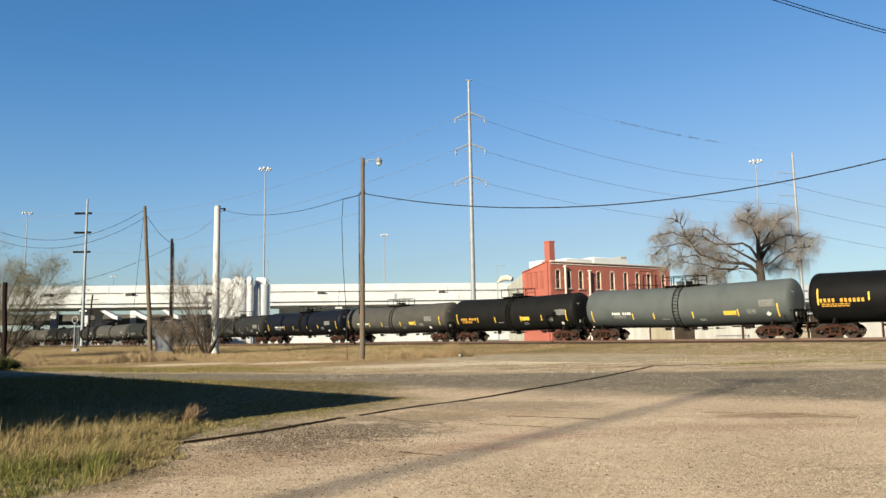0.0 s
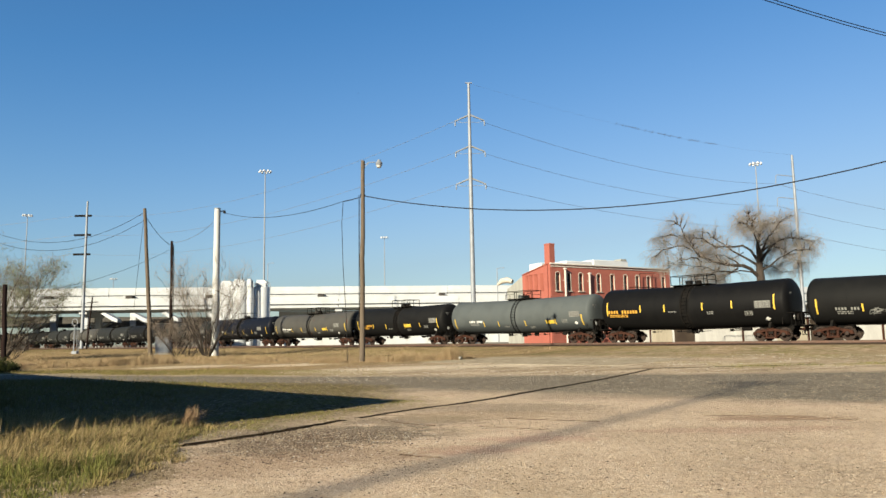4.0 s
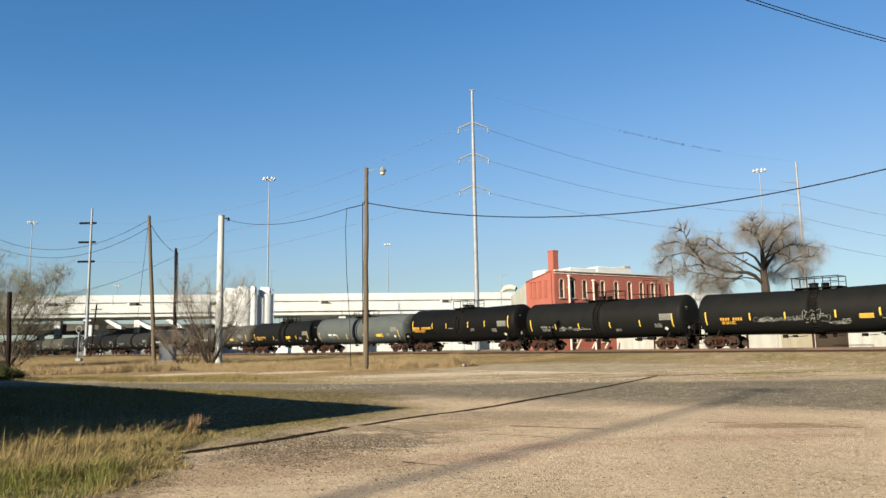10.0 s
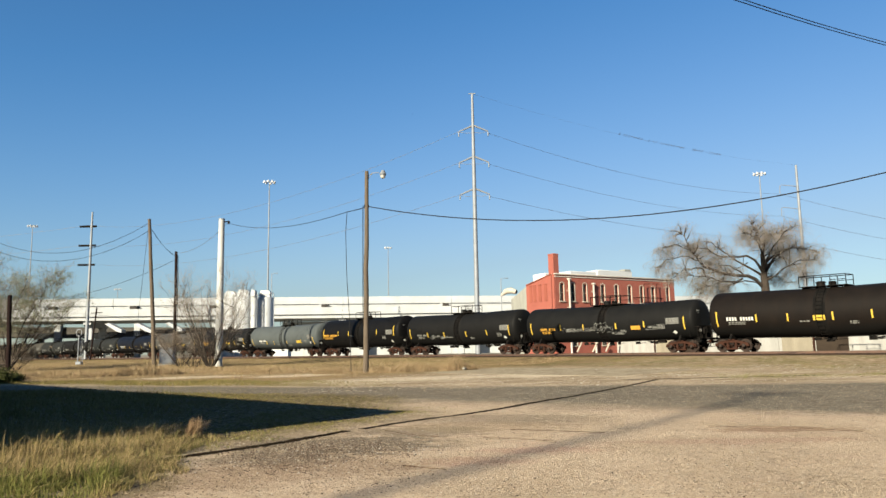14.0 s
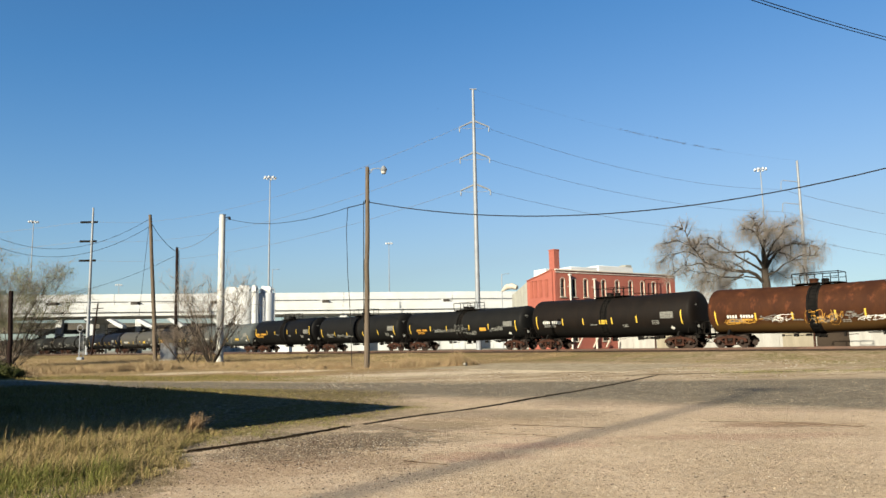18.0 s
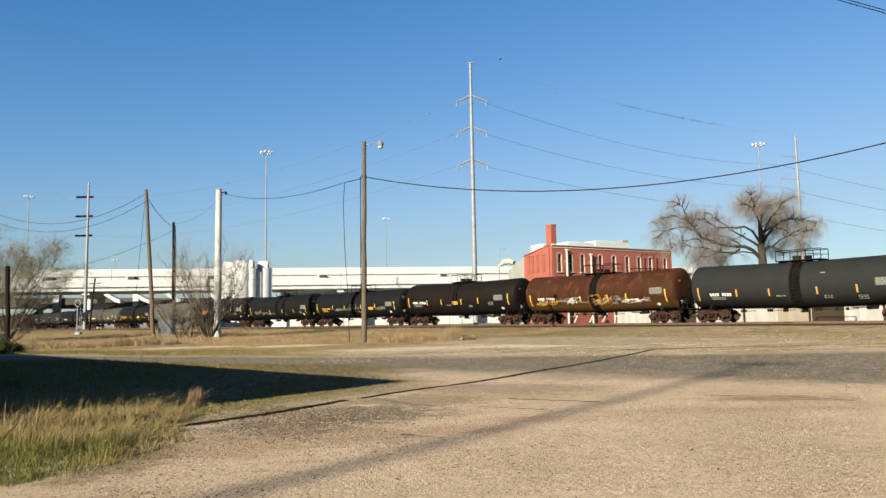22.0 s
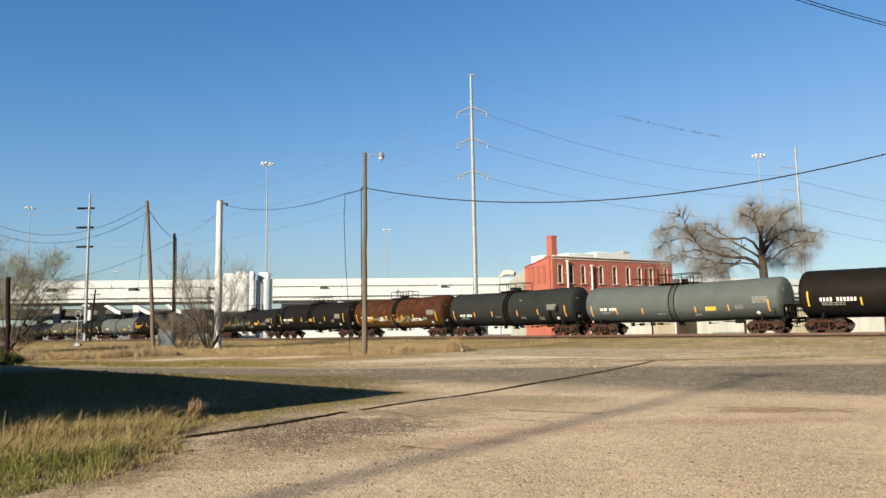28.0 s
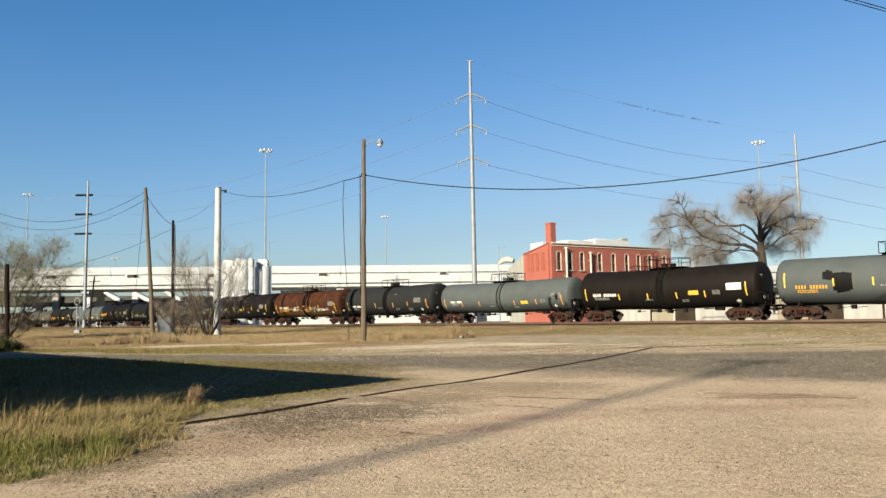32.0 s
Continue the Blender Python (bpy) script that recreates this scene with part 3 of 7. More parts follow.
    part("brake_housing", Shape().box((-(h - 0.27), 0.55, 1.72), (0.18, 0.4, 0.5), 0.04).rod((-(h - 0.5), 0.55, 1.5), (-(h - 0.5), 0.55, 0.8), 0.03), IRON, car)
    part("brake_cylinder", Shape().rod((-(h - 4.6), 0.3, 0.95), (-(h - 3.9), 0.3, 0.95), 0.16, n=12).rod((-(h - 5.6), 0.3, 0.95), (-(h - 4.6), 0.3, 0.95), 0.04).box((-(h - 4.2), 0.3, 1.12), (0.6, 0.3, 0.2), 0.02), IRON, car)
    if dark_end:
        # a dark hood and cradle below the rear head
        part("head_shield", Shape().prism([(-1.2, 1.15), (1.2, 1.15), (1.25, 1.9), (1.0, 2.15), (-1.0, 2.15), (-1.25, 1.9)], 0, 0.03).turned_about(-(e + 0.03)), IRON, car)
    # fittings below the middle
    part("outlet_valve", Shape().rod((0, 0, 1.22 - slope), (0, 0, 0.78), 0.2, n=12).rod((0, 0, 0.8), (0, 0, 0.66), 0.28, n=12).rod((-0.3, 0.2, 0.9), (0.35, 0.2, 0.9), 0.03), IRON, car)
    run = Shape().rod((-(h - 3), 0.5, 1.12 - slope * 0.5), (h - 3, 0.5, 1.12 - slope * 0.5), 0.025, n=6)
    for i in range(9):
        x = -(h - 3.6) + i * (2 * h - 7.2) / 8
        run.bar((x, 0.5, 1.0), (x, 0.5, 1.35), 0.05, 0.02)
    part("brake_pipe", run, IRON, car)
    rnd = random.Random(int(start * 10))
    for i in range(6):
        x = rnd.uniform(-(h - 4.2), h - 4.2)
        w = rnd.uniform(0.15, 0.5)
        part("rigging", Shape().box((x, rnd.uniform(0.1, 0.7), 1.0 - slope), (w, 0.2, rnd.uniform(0.12, 0.3)), 0.02).rod((x - w / 2, 0.5, 0.96 - slope), (x - w / 2 - 0.7, 0.5, 1.0 - slope), 0.025, n=5), IRON, car)
    # crown: walkway, railing, manway and valve box
    top = zc + R + sag(0)
    deck = Shape().box((0, 0, top + 0.10), (3.3, 1.5, 0.05), 0.01)
    for x in (-1.4, -0.5, 0.5, 1.4):
        deck.bar((x, -0.7, top + 0.02), (x, 0.7, top + 0.02), 0.06, 0.14)
    plat = part("walkway", deck, IRON, car)
    if hoop:
        for x in (-1.3, -0.3, 0.9, 1.5):
            part("grab_hoop", Shape().tube([(x - 0.3, 0.7, top + 0.1), (x - 0.3, 0.7, top + 0.5), (x - 0.22, 0.7, top + 0.58), (x + 0.22, 0.7, top + 0.58), (x + 0.3, 0.7, top + 0.5), (x + 0.3, 0.7, top + 0.1)], 0.022, 6), IRON, plat)
    for y in (-0.74, 0.74):
        for x in (-1.6, -0.55, 0.55, 1.6):
            part("railing_post", kept(("post", round(top, 3)), lambda: Shape().rod((0, 0, top + 0.1), (0, 0, top + 0.86), 0.032, n=6).mesh("railing_post", IRON)), IRON, plat, at=pose(x, y, 0))
        part("handrail", kept(("bar", round(top, 3)), lambda: Shape().rod((-1.6, 0, top + 0.86), (1.6, 0, top + 0.86), 0.034, n=6).mesh("handrail", IRON)), IRON, plat, at=pose(0, y, 0))
        part("midrail", kept(("mid", round(top, 3)), lambda: Shape().rod((-1.6, 0, top + 0.5), (-0.55, 0, top + 0.5), 0.024, n=6).mesh("midrail", IRON)), IRON, plat, at=pose(0, y, 0))
    for x in (-1.6, 1.6):
        part("end_rail", kept(("end", round(top, 3)), lambda: Shape().rod((0, -0.74, top + 0.86), (0, 0.74, top + 0.86), 0.022, n=6).mesh("end_rail", IRON)), IRON, plat, at=pose(x, 0, 0))
    part("manway", Shape().turned([(top - 0.05, 0.30), (top + 0.34, 0.30), (top + 0.36, 0.36), (top + 0.42, 0.36), (top + 0.48, 0.24), (top + 0.50, 0.02)], (0.35, 0, 0), "z", 18), paint, car)
    part("valve_housing", Shape().turned([(top - 0.05, 0.26), (top + 0.40, 0.26), (top + 0.44, 0.22), (top + 0.46, 0.02)], (-0.45, 0, 0), "z", 16), IRON, car)
    if ladder:
        lad = Shape()
        angles = [82 - i * 12 for i in range(13)]
        for x in (-0.24, 0.24):
            lad.tube([(x, (R + 0.10) * math.cos(radians(a)), zc + sag(0) + (R + 0.10) * math.sin(radians(a))) for a in angles], 0.03, 6)
        for a in range(78, -58, -9):
            lad.rod((-0.24, (R + 0.10) * math.cos(radians(a)), zc + sag(0) + (R + 0.10) * math.sin(radians(a))), (0.24, (R + 0.10) * math.cos(radians(a)), zc + sag(0) + (R + 0.10) * math.sin(radians(a))), 0.016, n=5)
        part("ladder", lad, IRON, car)
        part("ladder_band", Shape().turned([(-0.42, R - 0.01), (-0.40, R + 0.006), (0.40, R + 0.006), (0.42, R - 0.01)], (0, 0, zc + sag(0)), "x", 40), paint if paint in (GREY, MID_GREY) else IRON, car)
    if spill:
        st = Shape()
        for i in range(9):                     # a flag-like run of black over the white flank
            x = 5.0 - i * 0.21
            low, high = (2, 3, -1, -24, -31, -30, -29, -27, -25)[i], (20, 25, 23, 17, 19, 18, 19, 18, 17)[i]
            patch(st, R, zc, x - 0.22, x, low + random.uniform(-2, 2), high + random.uniform(-1.5, 1.5), sag, 0.005, 6)
        part("spill_stain", st, BLACK, car, "black spill stain")
    # reflectors and writing on the flank
    xs, ra, end_a = refl
    for x in xs:
        if not (ladder and abs(x) < 0.5):
            part("reflector", patch(Shape(), R, zc, x - 0.055, x + 0.055, ra - 10, ra + 9, sag, steps=4), stripe, car)
    for x in (e - 0.85, -(e - 0.95)):
        part("reflector", patch(Shape(), R, zc, x - 0.055, x + 0.055, end_a - 18, end_a + 19, sag, steps=7), stripe, car)
    if mark:
        x0, x1, la = marks_at
        pitch = (x0 - x1) / mark[1]
        for i, j in ((0, 4), (5, mark[1])):
            for bar in letters(R, zc, x0, i, j, mark[2], la, sag, pitch):
                part("stencil", bar, mark[0], car, "stencilled mark")
        tagged(part("small_print", print_rows(R, zc, x0 - 0.1, (x0 - x1) * 0.62, la - math.degrees(mark[2] / R) * 0.4 - 3, 2, 0.08, sag, int(start)), mark[0] if mark[0] is GOLD_PAINT else DIM_WHITE, car), "rows of faded small print", kind="stuff")
    if board:
        part("data_board", patch(Shape(), R, zc, panel_at - 1.2, panel_at, -14, 4, sag, 0.008), WHITE_PAINT, car, "white data board")
    else:
        part("data_board", patch(Shape(), R, zc, panel_at - 1.2, panel_at, -13, 5, sag, 0.006), PANEL_GREY, car, "greyed data board")
        tagged(part("data_print", print_rows(R, zc, panel_at - 0.06, 1.08, 4, 4, 0.075, sag, int(start) + 1), DIM_WHITE, car, "faded stencilled data"), "rows of faded small print", kind="stuff")
    tagged(part("data_print", print_rows(R, zc, -1.9, 0.55, ra - 14, 2, 0.08, sag, int(start) + 2), DIM_WHITE, car, "faded stencilled data"), "rows of faded small print", kind="stuff")
    tagged(part("data_print", print_rows(R, zc, 1.4, 0.7, ra - 9, 1, 0.09, sag, int(start) + 3), DIM_WHITE, car, "faded stencilled data"), "rows of faded small print", kind="stuff")
    sq = Shape()
    for x0, x1, b0, b1 in ((0.0, 0.6, 4.2, 5.6), (0.0, 0.6, -5.6, -4.2), (0.0, 0.06, -4.2, 4.2), (0.54, 0.6, -4.2, 4.2), (0.10, 0.25, -2, 2), (0.33, 0.48, -2, 2)):
        patch(sq, R, zc, square[0] - 0.3 + x0, square[0] - 0.3 + x1, square[1] + b0, square[1] + b1, sag, steps=2)
    part("test_panel", sq, DIM_WHITE, car, "stencilled square frame")
    for k, wdt in ((0, 0.62), (1, 0.5)):
        hd = Shape()
        y = 0.35
        while y < 0.35 + wdt:
            hd.box((-(e - 0.05), y + 0.07, zc + 0.62 - 0.17 * k), (0.05, 0.1, 0.1))
            y += 0.14
        part("head_stencil", hd, DIM_WHITE, car, "stencilled marks on the tank head")
    if dot:
        part("patch_plate", patch(Shape(), R, zc, -2.1, -1.75, 24, 26.5, sag), DIM_WHITE, car, "small pale plate")
    for x, wdt, b0, b1, m, seed in sprays:
        for loop in graffiti(R, zc, x, wdt, b0, b1, sag, seed):
            part("spray_line", loop, m, car, "looping spray paint line")
        blots = random.Random(seed + 50)
        for _ in range(3 + int(2 * wdt)):           # filled-in strokes among the lines
            bx, ba = x - blots.uniform(0, wdt), blots.uniform(b0 + 2, b1 - 2)
            part("spray_blot", patch(Shape(), R, zc, bx - blots.uniform(0.06, 0.3), bx, ba - blots.uniform(0.8, 2.2), ba + blots.uniform(0.8, 2.2), sag, 0.006, 2), m, car)
    part("placard", diamond(R, zc, placard[0], placard[1], 0.2, sag), WHITE_PAINT, car, "white diamond placard")
    part("placard", end_diamond(-(e - 0.1), 0.95, 1.75, 0.18), WHITE_PAINT, car, "white diamond placard")
    for x, wdt, a0, a1, m in tag_rows:
        part("tag", patch(Shape(), R, zc, x - wdt / 2, x + wdt / 2, a0, a1, sag, 0.010), m, car, "painted sign panel")
    return car, R, zc, e, sag


def turned_about(self, x):
    """Turns a profile drawn in x, z with its depth along y so that it lies across the car at x."""
    self.v = [(x + b, a, c) for a, b, c in self.v]
    return self


Shape.turned_about = turned_about


def diamond(R, zc, x, a, size, sag):
    r = R + 0.02
    d = math.degrees(size / R)
    pt = lambda dx, da, rr: (x + dx, rr * math.cos(radians(a + da)), zc + sag(x) + rr * math.sin(radians(a + da)))
    ring = [(size, 0), (0, d), (-size, 0), (0, -d)]
    return Shape().add([pt(p, q, r) for p, q in ring] + [pt(p, q, r - 0.03) for p, q in ring], [(0, 1, 2, 3), (4, 7, 6, 5)] + [(i, i + 4, (i + 1) % 4 + 4, (i + 1) % 4) for i in range(4)])


def end_diamond(x, y, z, size):
    ring = [(y + size, z), (y, z + size), (y - size, z), (y, z - size)]
    return Shape().add([(x - 0.25, a, b) for a, b in ring] + [(x - 0.23, a, b) for a, b in ring], [(0, 1, 2, 3), (7, 6, 5, 4)] + [(i, i + 4, (i + 1) % 4 + 4, (i + 1) % 4) for i in range(4)])


JOINTS = [77.77, 58.1, 38.6, 21.4, 2.16, -15.16, -33.08, -52.02, -70.0, -87.3, -104.98, -123.68, -141.26, -159.3]
TRAIN = []


def make_train():
    sign = lambda x, a, w=0.85, m=YELLOW: (x, w, a - 6, a + 6, m)
    rows = [
        (1.62, NAVY, "navy-black tank car with white stencils", (WHITE_PAINT, 9, 0.26), {}),
        (1.62, MID_GREY, "weathered grey-brown tank car with faded stencils", (WHITE_PAINT, 9, 0.26), dict(tag_rows=(sign(-3.6, -18),))),
        (1.68, BLACK_DUSTY, "dusty black tank car with gold stencils", (GOLD_PAINT, 10, 0.28), dict(tag_rows=(sign(-2.2, -18, 1.0),))),
        (1.68, GREY, "light grey tank car with black ladder", (WHITE_PAINT, 9, 0.27),
         dict(tag_rows=(sign(-4.45, -25, 1.0),), hoop=True, refl=((4.1, 2.1, -1.4, -5.1), -25, -25), marks_at=(6.1, 4.2, -16), panel_at=-6.75, square=(-6.15, -24), placard=(-7.4, -33))),
        (1.785, BLACK, "black tank car with gold stencils", (GOLD_PAINT, 11, 0.33),
         dict(refl=((4.0, 1.76, -1.55, -3.95), 0, 0), marks_at=(7.15, 4.2, -8), panel_at=-5.7, square=(-5.2, -24), placard=(-6.5, -42))),
        (1.70, BLACK_DUSTY, "dull black tank car with sprayed patches", (DIM_WHITE, 8, 0.24),
         dict(sprays=((4.2, 1.2, -36, -20, DIM_WHITE, 17), (2.7, 0.8, -34, -24, DIM_WHITE, 18)), refl=((4.6, 1.95, -1.4, -4.4), -18, -15), marks_at=(6.35, 4.75, -20), panel_at=-6.3, square=(-6.1, -28), placard=(-6.75, -39))),
        (1.625, BLACK_DUSTY, "long dusty black tank car with gold stencils and spray paint", (GOLD_PAINT, 9, 0.27),
         dict(tag_rows=(sign(-3.45, -18, 0.9, GOLD_PAINT),), sprays=((4.3, 1.5, -26, -12, DIM_WHITE, 13), (2.6, 1.7, -24, -10, PANEL_GREY, 16), (0.7, 1.2, -32, 4, DIM_WHITE, 14), (-0.9, 1.0, -38, -28, DIM_WHITE, 12), (-4.5, 1.5, -26, -12, DIM_WHITE, 15)),
              refl=((4.55, 1.95, -1.5, -4.3), -9, -13), marks_at=(6.9, 5.1, -15), panel_at=-6.35, square=(-5.9, -20), placard=(-7.0, -40))),
        (1.785, BLACK_BROWN, "brown-black tank car with white stencils", (WHITE_PAINT, 10, 0.33),
         dict(tag_rows=(sign(0.05, -13, 0.8),), refl=((4.5, 2.2, -0.87, -3.35), -10, -12), marks_at=(6.8, 4.65, -11), panel_at=-5.6, square=(-5.1, -22))),
        (1.75, RUST_BROWN, "rust-brown tank car with spray paint", (WHITE_PAINT, 10, 0.29),
         dict(sprays=((6.6, 2.2, -36, -22, GOLD_PAINT, 3), (3.9, 1.1, -28, -14, DIM_WHITE, 4), (2.9, 1.2, -32, -12, WHITE_PAINT, 10), (0.5, 2.2, -44, -4, GOLD_PAINT, 5), (0.1, 1.6, -38, -14, DIM_WHITE, 8), (-1.8, 0.9, -28, -12, DIM_WHITE, 6), (-2.9, 1.9, -36, -22, WHITE_PAINT, 9)),
              refl=((4.1, 1.4, -1.5, -3.4), -16, -20), marks_at=(6.3, 4.2, -15), panel_at=-5.7, square=(-5.35, -27), placard=(-6.3, -45))),
        (1.715, DARK_GREY, "dark grey tank car with orange reflectors", (WHITE_PAINT, 9, 0.30),
         dict(stripe=ORANGE, dot=True, refl=((4.35, 1.87, -1.5, -4.1), -17, -21), marks_at=(6.5, 4.7, -21), panel_at=-5.25, square=(-4.4, -40), placard=(-6.3, -43))),
        (1.575, GREY, "light grey tank car with bold white stencils", (WHITE_PAINT, 9, 0.29),
         dict(stripe=ORANGE, tag_rows=(sign(-3.3, -23, 0.9),), hoop=True, refl=((5.35, 2.8, -2.0, -4.75), -23, -23), marks_at=(7.0, 5.3, -15), panel_at=-6.65, square=(-5.6, -22), placard=(-6.95, -44))),
        (1.705, BLACK_BROWN, "brown-black tank car with white stencils", (WHITE_PAINT, 11, 0.33),
         dict(tag_rows=(sign(-3.0, -16, 0.85),), board=True, refl=((3.95, 1.15, -1.5, -3.95), -21, -14), marks_at=(6.6, 4.15, -15), panel_at=-5.75, square=(-4.9, -18), placard=(-6.5, -48))),
        (1.70, GREY, "light grey tank car with a black spill stain", (GOLD_PAINT, 11, 0.33),
         dict(spill=True, refl=((4.3, 1.8, -1.6, -4.2), -4, 2), marks_at=(6.9, 4.65, -15))),
    ]
    for (a, b), (R, paint, label, mark, more) in zip(zip(JOINTS, JOINTS[1:]), rows):
        TRAIN.append(((a + b) / 2, tank_car((a + b) / 2, a - b, R, paint, label, mark, **more)))
    first, last = JOINTS[0], JOINTS[-1]
    paints = [DARK_GREY, BLACK_DUSTY, DARK_GREY, MID_GREY, DARK_GREY, BLACK_DUSTY, MID_GREY, DARK_GREY, BLACK, DARK_GREY]
    for i, paint in enumerate(paints):
        c = first + 18.0 * i + 9.0
        TRAIN.append((c, tank_car(c, 18.0, 1.58, paint, "distant tank car with faded stencils", (DIM_WHITE, 8, 0.24), spin=False, stripe=DIM_WHITE)))
    TRAIN.append((last - 9.0, tank_car(last - 9.0, 18.0, 1.6, BLACK, "black tank car with white stencils", (WHITE_PAINT, 9, 0.28))))


make_train()


# ---- the elevated highway behind the line ----
ROUTE = [Vector(p) for p in ((-420, 140), (-260, 168), (-97, 190), (15, 205), (60, 216), (130, 240), (330, 322))]


def on_route(d):
    """The point d metres along the highway, counted from its left end, and its heading."""
    for a, b in zip(ROUTE, ROUTE[1:]):
        l = (b - a).length
        if d <= l or b is ROUTE[-1]:
            u = (b - a) / l
            return a + u * d, u
        d -= l


ROUTE_LEN = sum((b - a).length for a, b in zip(ROUTE, ROUTE[1:]))


def sweep(section, d0, d1, step=6.0):
    """A section of (away from the viewer, height) carried along the highway."""
    s, k = Shape(), len(section)
    n = max(2, int((d1 - d0) / step) + 1)
    vs = []
    for i in range(n):
        p, u = on_route(d0 + (d1 - d0) * i / (n - 1))
        side = Vector((-u.y, u.x))
        vs += [(p.x + side.x * a, p.y + side.y * a, z) for a, z in section]
    fs = [(i * k + j, i * k + (j + 1) % k, (i + 1) * k + (j + 1) % k, (i + 1) * k + j) for i in range(n - 1) for j in range(k)]
    fs += [tuple(range(k)), tuple(range(len(vs) - 1, len(vs) - k - 1, -1))]
    return s.add(vs, fs)


# the ramp's shade below the bridge is put into this dark concrete colour
RAMP_DARK = surface("shade_dark_concrete", (0.07, 0.066, 0.06), (0.05, 0.047, 0.043), 0.3, 0.9, fine=5)
SOFFIT = surface("weathered_concrete", (0.20, 0.19, 0.165), (0.15, 0.14, 0.125), 0.3, 0.9, fine=5)
# girder concrete toned grey for the shade below the flyover's edge
SHADE_GREY = surface("shade_grey_girder", (0.36, 0.37, 0.38), (0.30, 0.31, 0.32), 0.3, 0.8, fine=5)
DARK_STEEL = surface("dark_bearing_steel", (0.03, 0.027, 0.025), (0.05, 0.042, 0.036), 1, 0.8)


def highway():
    low = thing("highway_bridge", Matrix(), "white concrete elevated highway on tall piers", "highway bridge")
    d = 0.0
    while d < ROUTE_LEN - 1:                    # spans, each with its own girder and barriers
        e = min(d + 33.0, ROUTE_LEN)
        g = 0.06
        part("girder", sweep([(0.5, 10.6), (0.5, 11.62), (17.5, 11.62), (17.5, 10.6), (16.6, 10.4), (1.4, 10.4)], d + g, e - g), CONCRETE, low)
        part("deck", sweep([(-0.1, 11.62), (-0.1, 11.92), (18, 11.92), (18, 11.62)], d + g, e - g), CONCRETE, low)
        part("barrier", sweep([(0.0, 11.92), (-0.05, 12.3), (0.0, 13.5), (0.25, 13.5), (0.45, 12.3), (0.5, 11.92)], d + g, e - g), CONCRETE, low)
        part("barrier", sweep([(17.5, 11.92), (17.6, 13.2), (17.85, 13.2), (18.0, 11.92)], d + g, e - g), CONCRETE, low)
        p, u = on_route(d)
        turn = math.degrees(math.atan2(u.y, u.x))
        for off in (4.0, 14.0):
            pier = Shape().box((0, 0, 4.75), (1.7, 1.7, 9.5), 0.2)
            part("pier", pier, CONCRETE, low, at=pose(p.x - u.y * off, p.y + u.x * off, 0.3, 0, 0, turn))
        cap = Shape().prism([(-7.6, 9.65), (-7.6, 10.4), (7.6, 10.4), (7.6, 9.65), (6.2, 9.0), (-6.2, 9.0)], -0.95, 0.95)
        part("pier_cap", cap, CONCRETE, low, at=pose(p.x - u.y * 9, p.y + u.x * 9, 0, 0, 0, turn + 90))
        d += 33.0
    up = thing("flyover", Matrix(), "pale concrete flyover deck above the highway", "flyover")
    d = 0.0
    while d < ROUTE_LEN - 1:
        e = min(d + 33.0, ROUTE_LEN)
        part("girder", sweep([(22.45, 14.2), (22.45, 16.4), (33.5, 16.4), (33.5, 14.2)], d + 0.06, e - 0.06), SHADE_GREY, up)
        part("deck", sweep([(22.0, 15.75), (21.95, 16.75), (35, 16.75), (35, 16.4), (24.0, 16.4)], d + 0.06, e - 0.06), CONCRETE, up)
        part("barrier", sweep([(22.0, 16.75), (22.0, 16.95), (22.12, 16.98), (22.1, 17.9), (22.35, 17.9), (22.55, 16.75)], d + 0.06, e - 0.06), CONCRETE, up)
        d += 33.0
    for x in (-113, -91, -69, -37, -1, 40, 80):
        y = 212 + (x + 97) * 0.134 + (8 if x > 30 else 0)
        part("pier_cap", Shape().box((0.25, 5, 15.1), (1.9, 13.5, 0.95), 0.05), DARK_STEEL, up, "dark pier cap", pose(x, y, 0, 0, 0, 7.6))
        part("cap_end", Shape().box((-1.0, 5, 15.1), (0.6, 13.5, 0.95), 0.05), CONCRETE, up, at=pose(x, y, 0, 0, 0, 7.6))
        part("pier", Shape().box((0, 5, 7.4), (1.8, 1.8, 14.4), 0.15), CONCRETE, up, at=pose(x, y, 0.3, 0, 0, 7.6))
    # the ramp that dives below the bridge, on splayed piers
    ramp = thing("ramp_bridge", Matrix(), "shaded concrete ramp crossing below the highway", "ramp bridge")
    for i in range(9):
        x = -205 + i * 17.0
        z = 10.0 - 0.28 * i
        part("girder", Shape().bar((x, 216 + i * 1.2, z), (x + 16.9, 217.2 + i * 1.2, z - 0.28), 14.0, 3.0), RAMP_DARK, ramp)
        part("pier", Shape().box((x + 4, 205 + i, z / 2 - 0.2), (1.5, 1.5, z - 0.6), 0.15).prism([(x + 0.2, z - 0.55), (x + 7.8, z - 0.55), (x + 5.0, z - 2.2), (x + 3.0, z - 2.2)], 203.5 + i, 206 + i), CONCRETE, ramp)
    for x, z in ((-88.2, 9.6), (-80.6, 9.4), (-72.6, 9.5), (-61.0, 9.0)):       # sunlit raking ends of the ramp's pier caps
        part("cap_end", Shape().prism([(x, z), (x + 1.0, z + 0.25), (x + 4.4, z - 1.5), (x + 4.4, z - 2.3), (x + 3.2, z - 2.0)], 189.0, 191.5), CONCRETE, ramp, "pale sloping pier cap")
    # pale retaining wall that carries the approach
    wall = thing("retaining_wall", Matrix(), "long pale concrete panel retaining wall below the highway", "retaining wall", kind="structure")
    x = -47.0
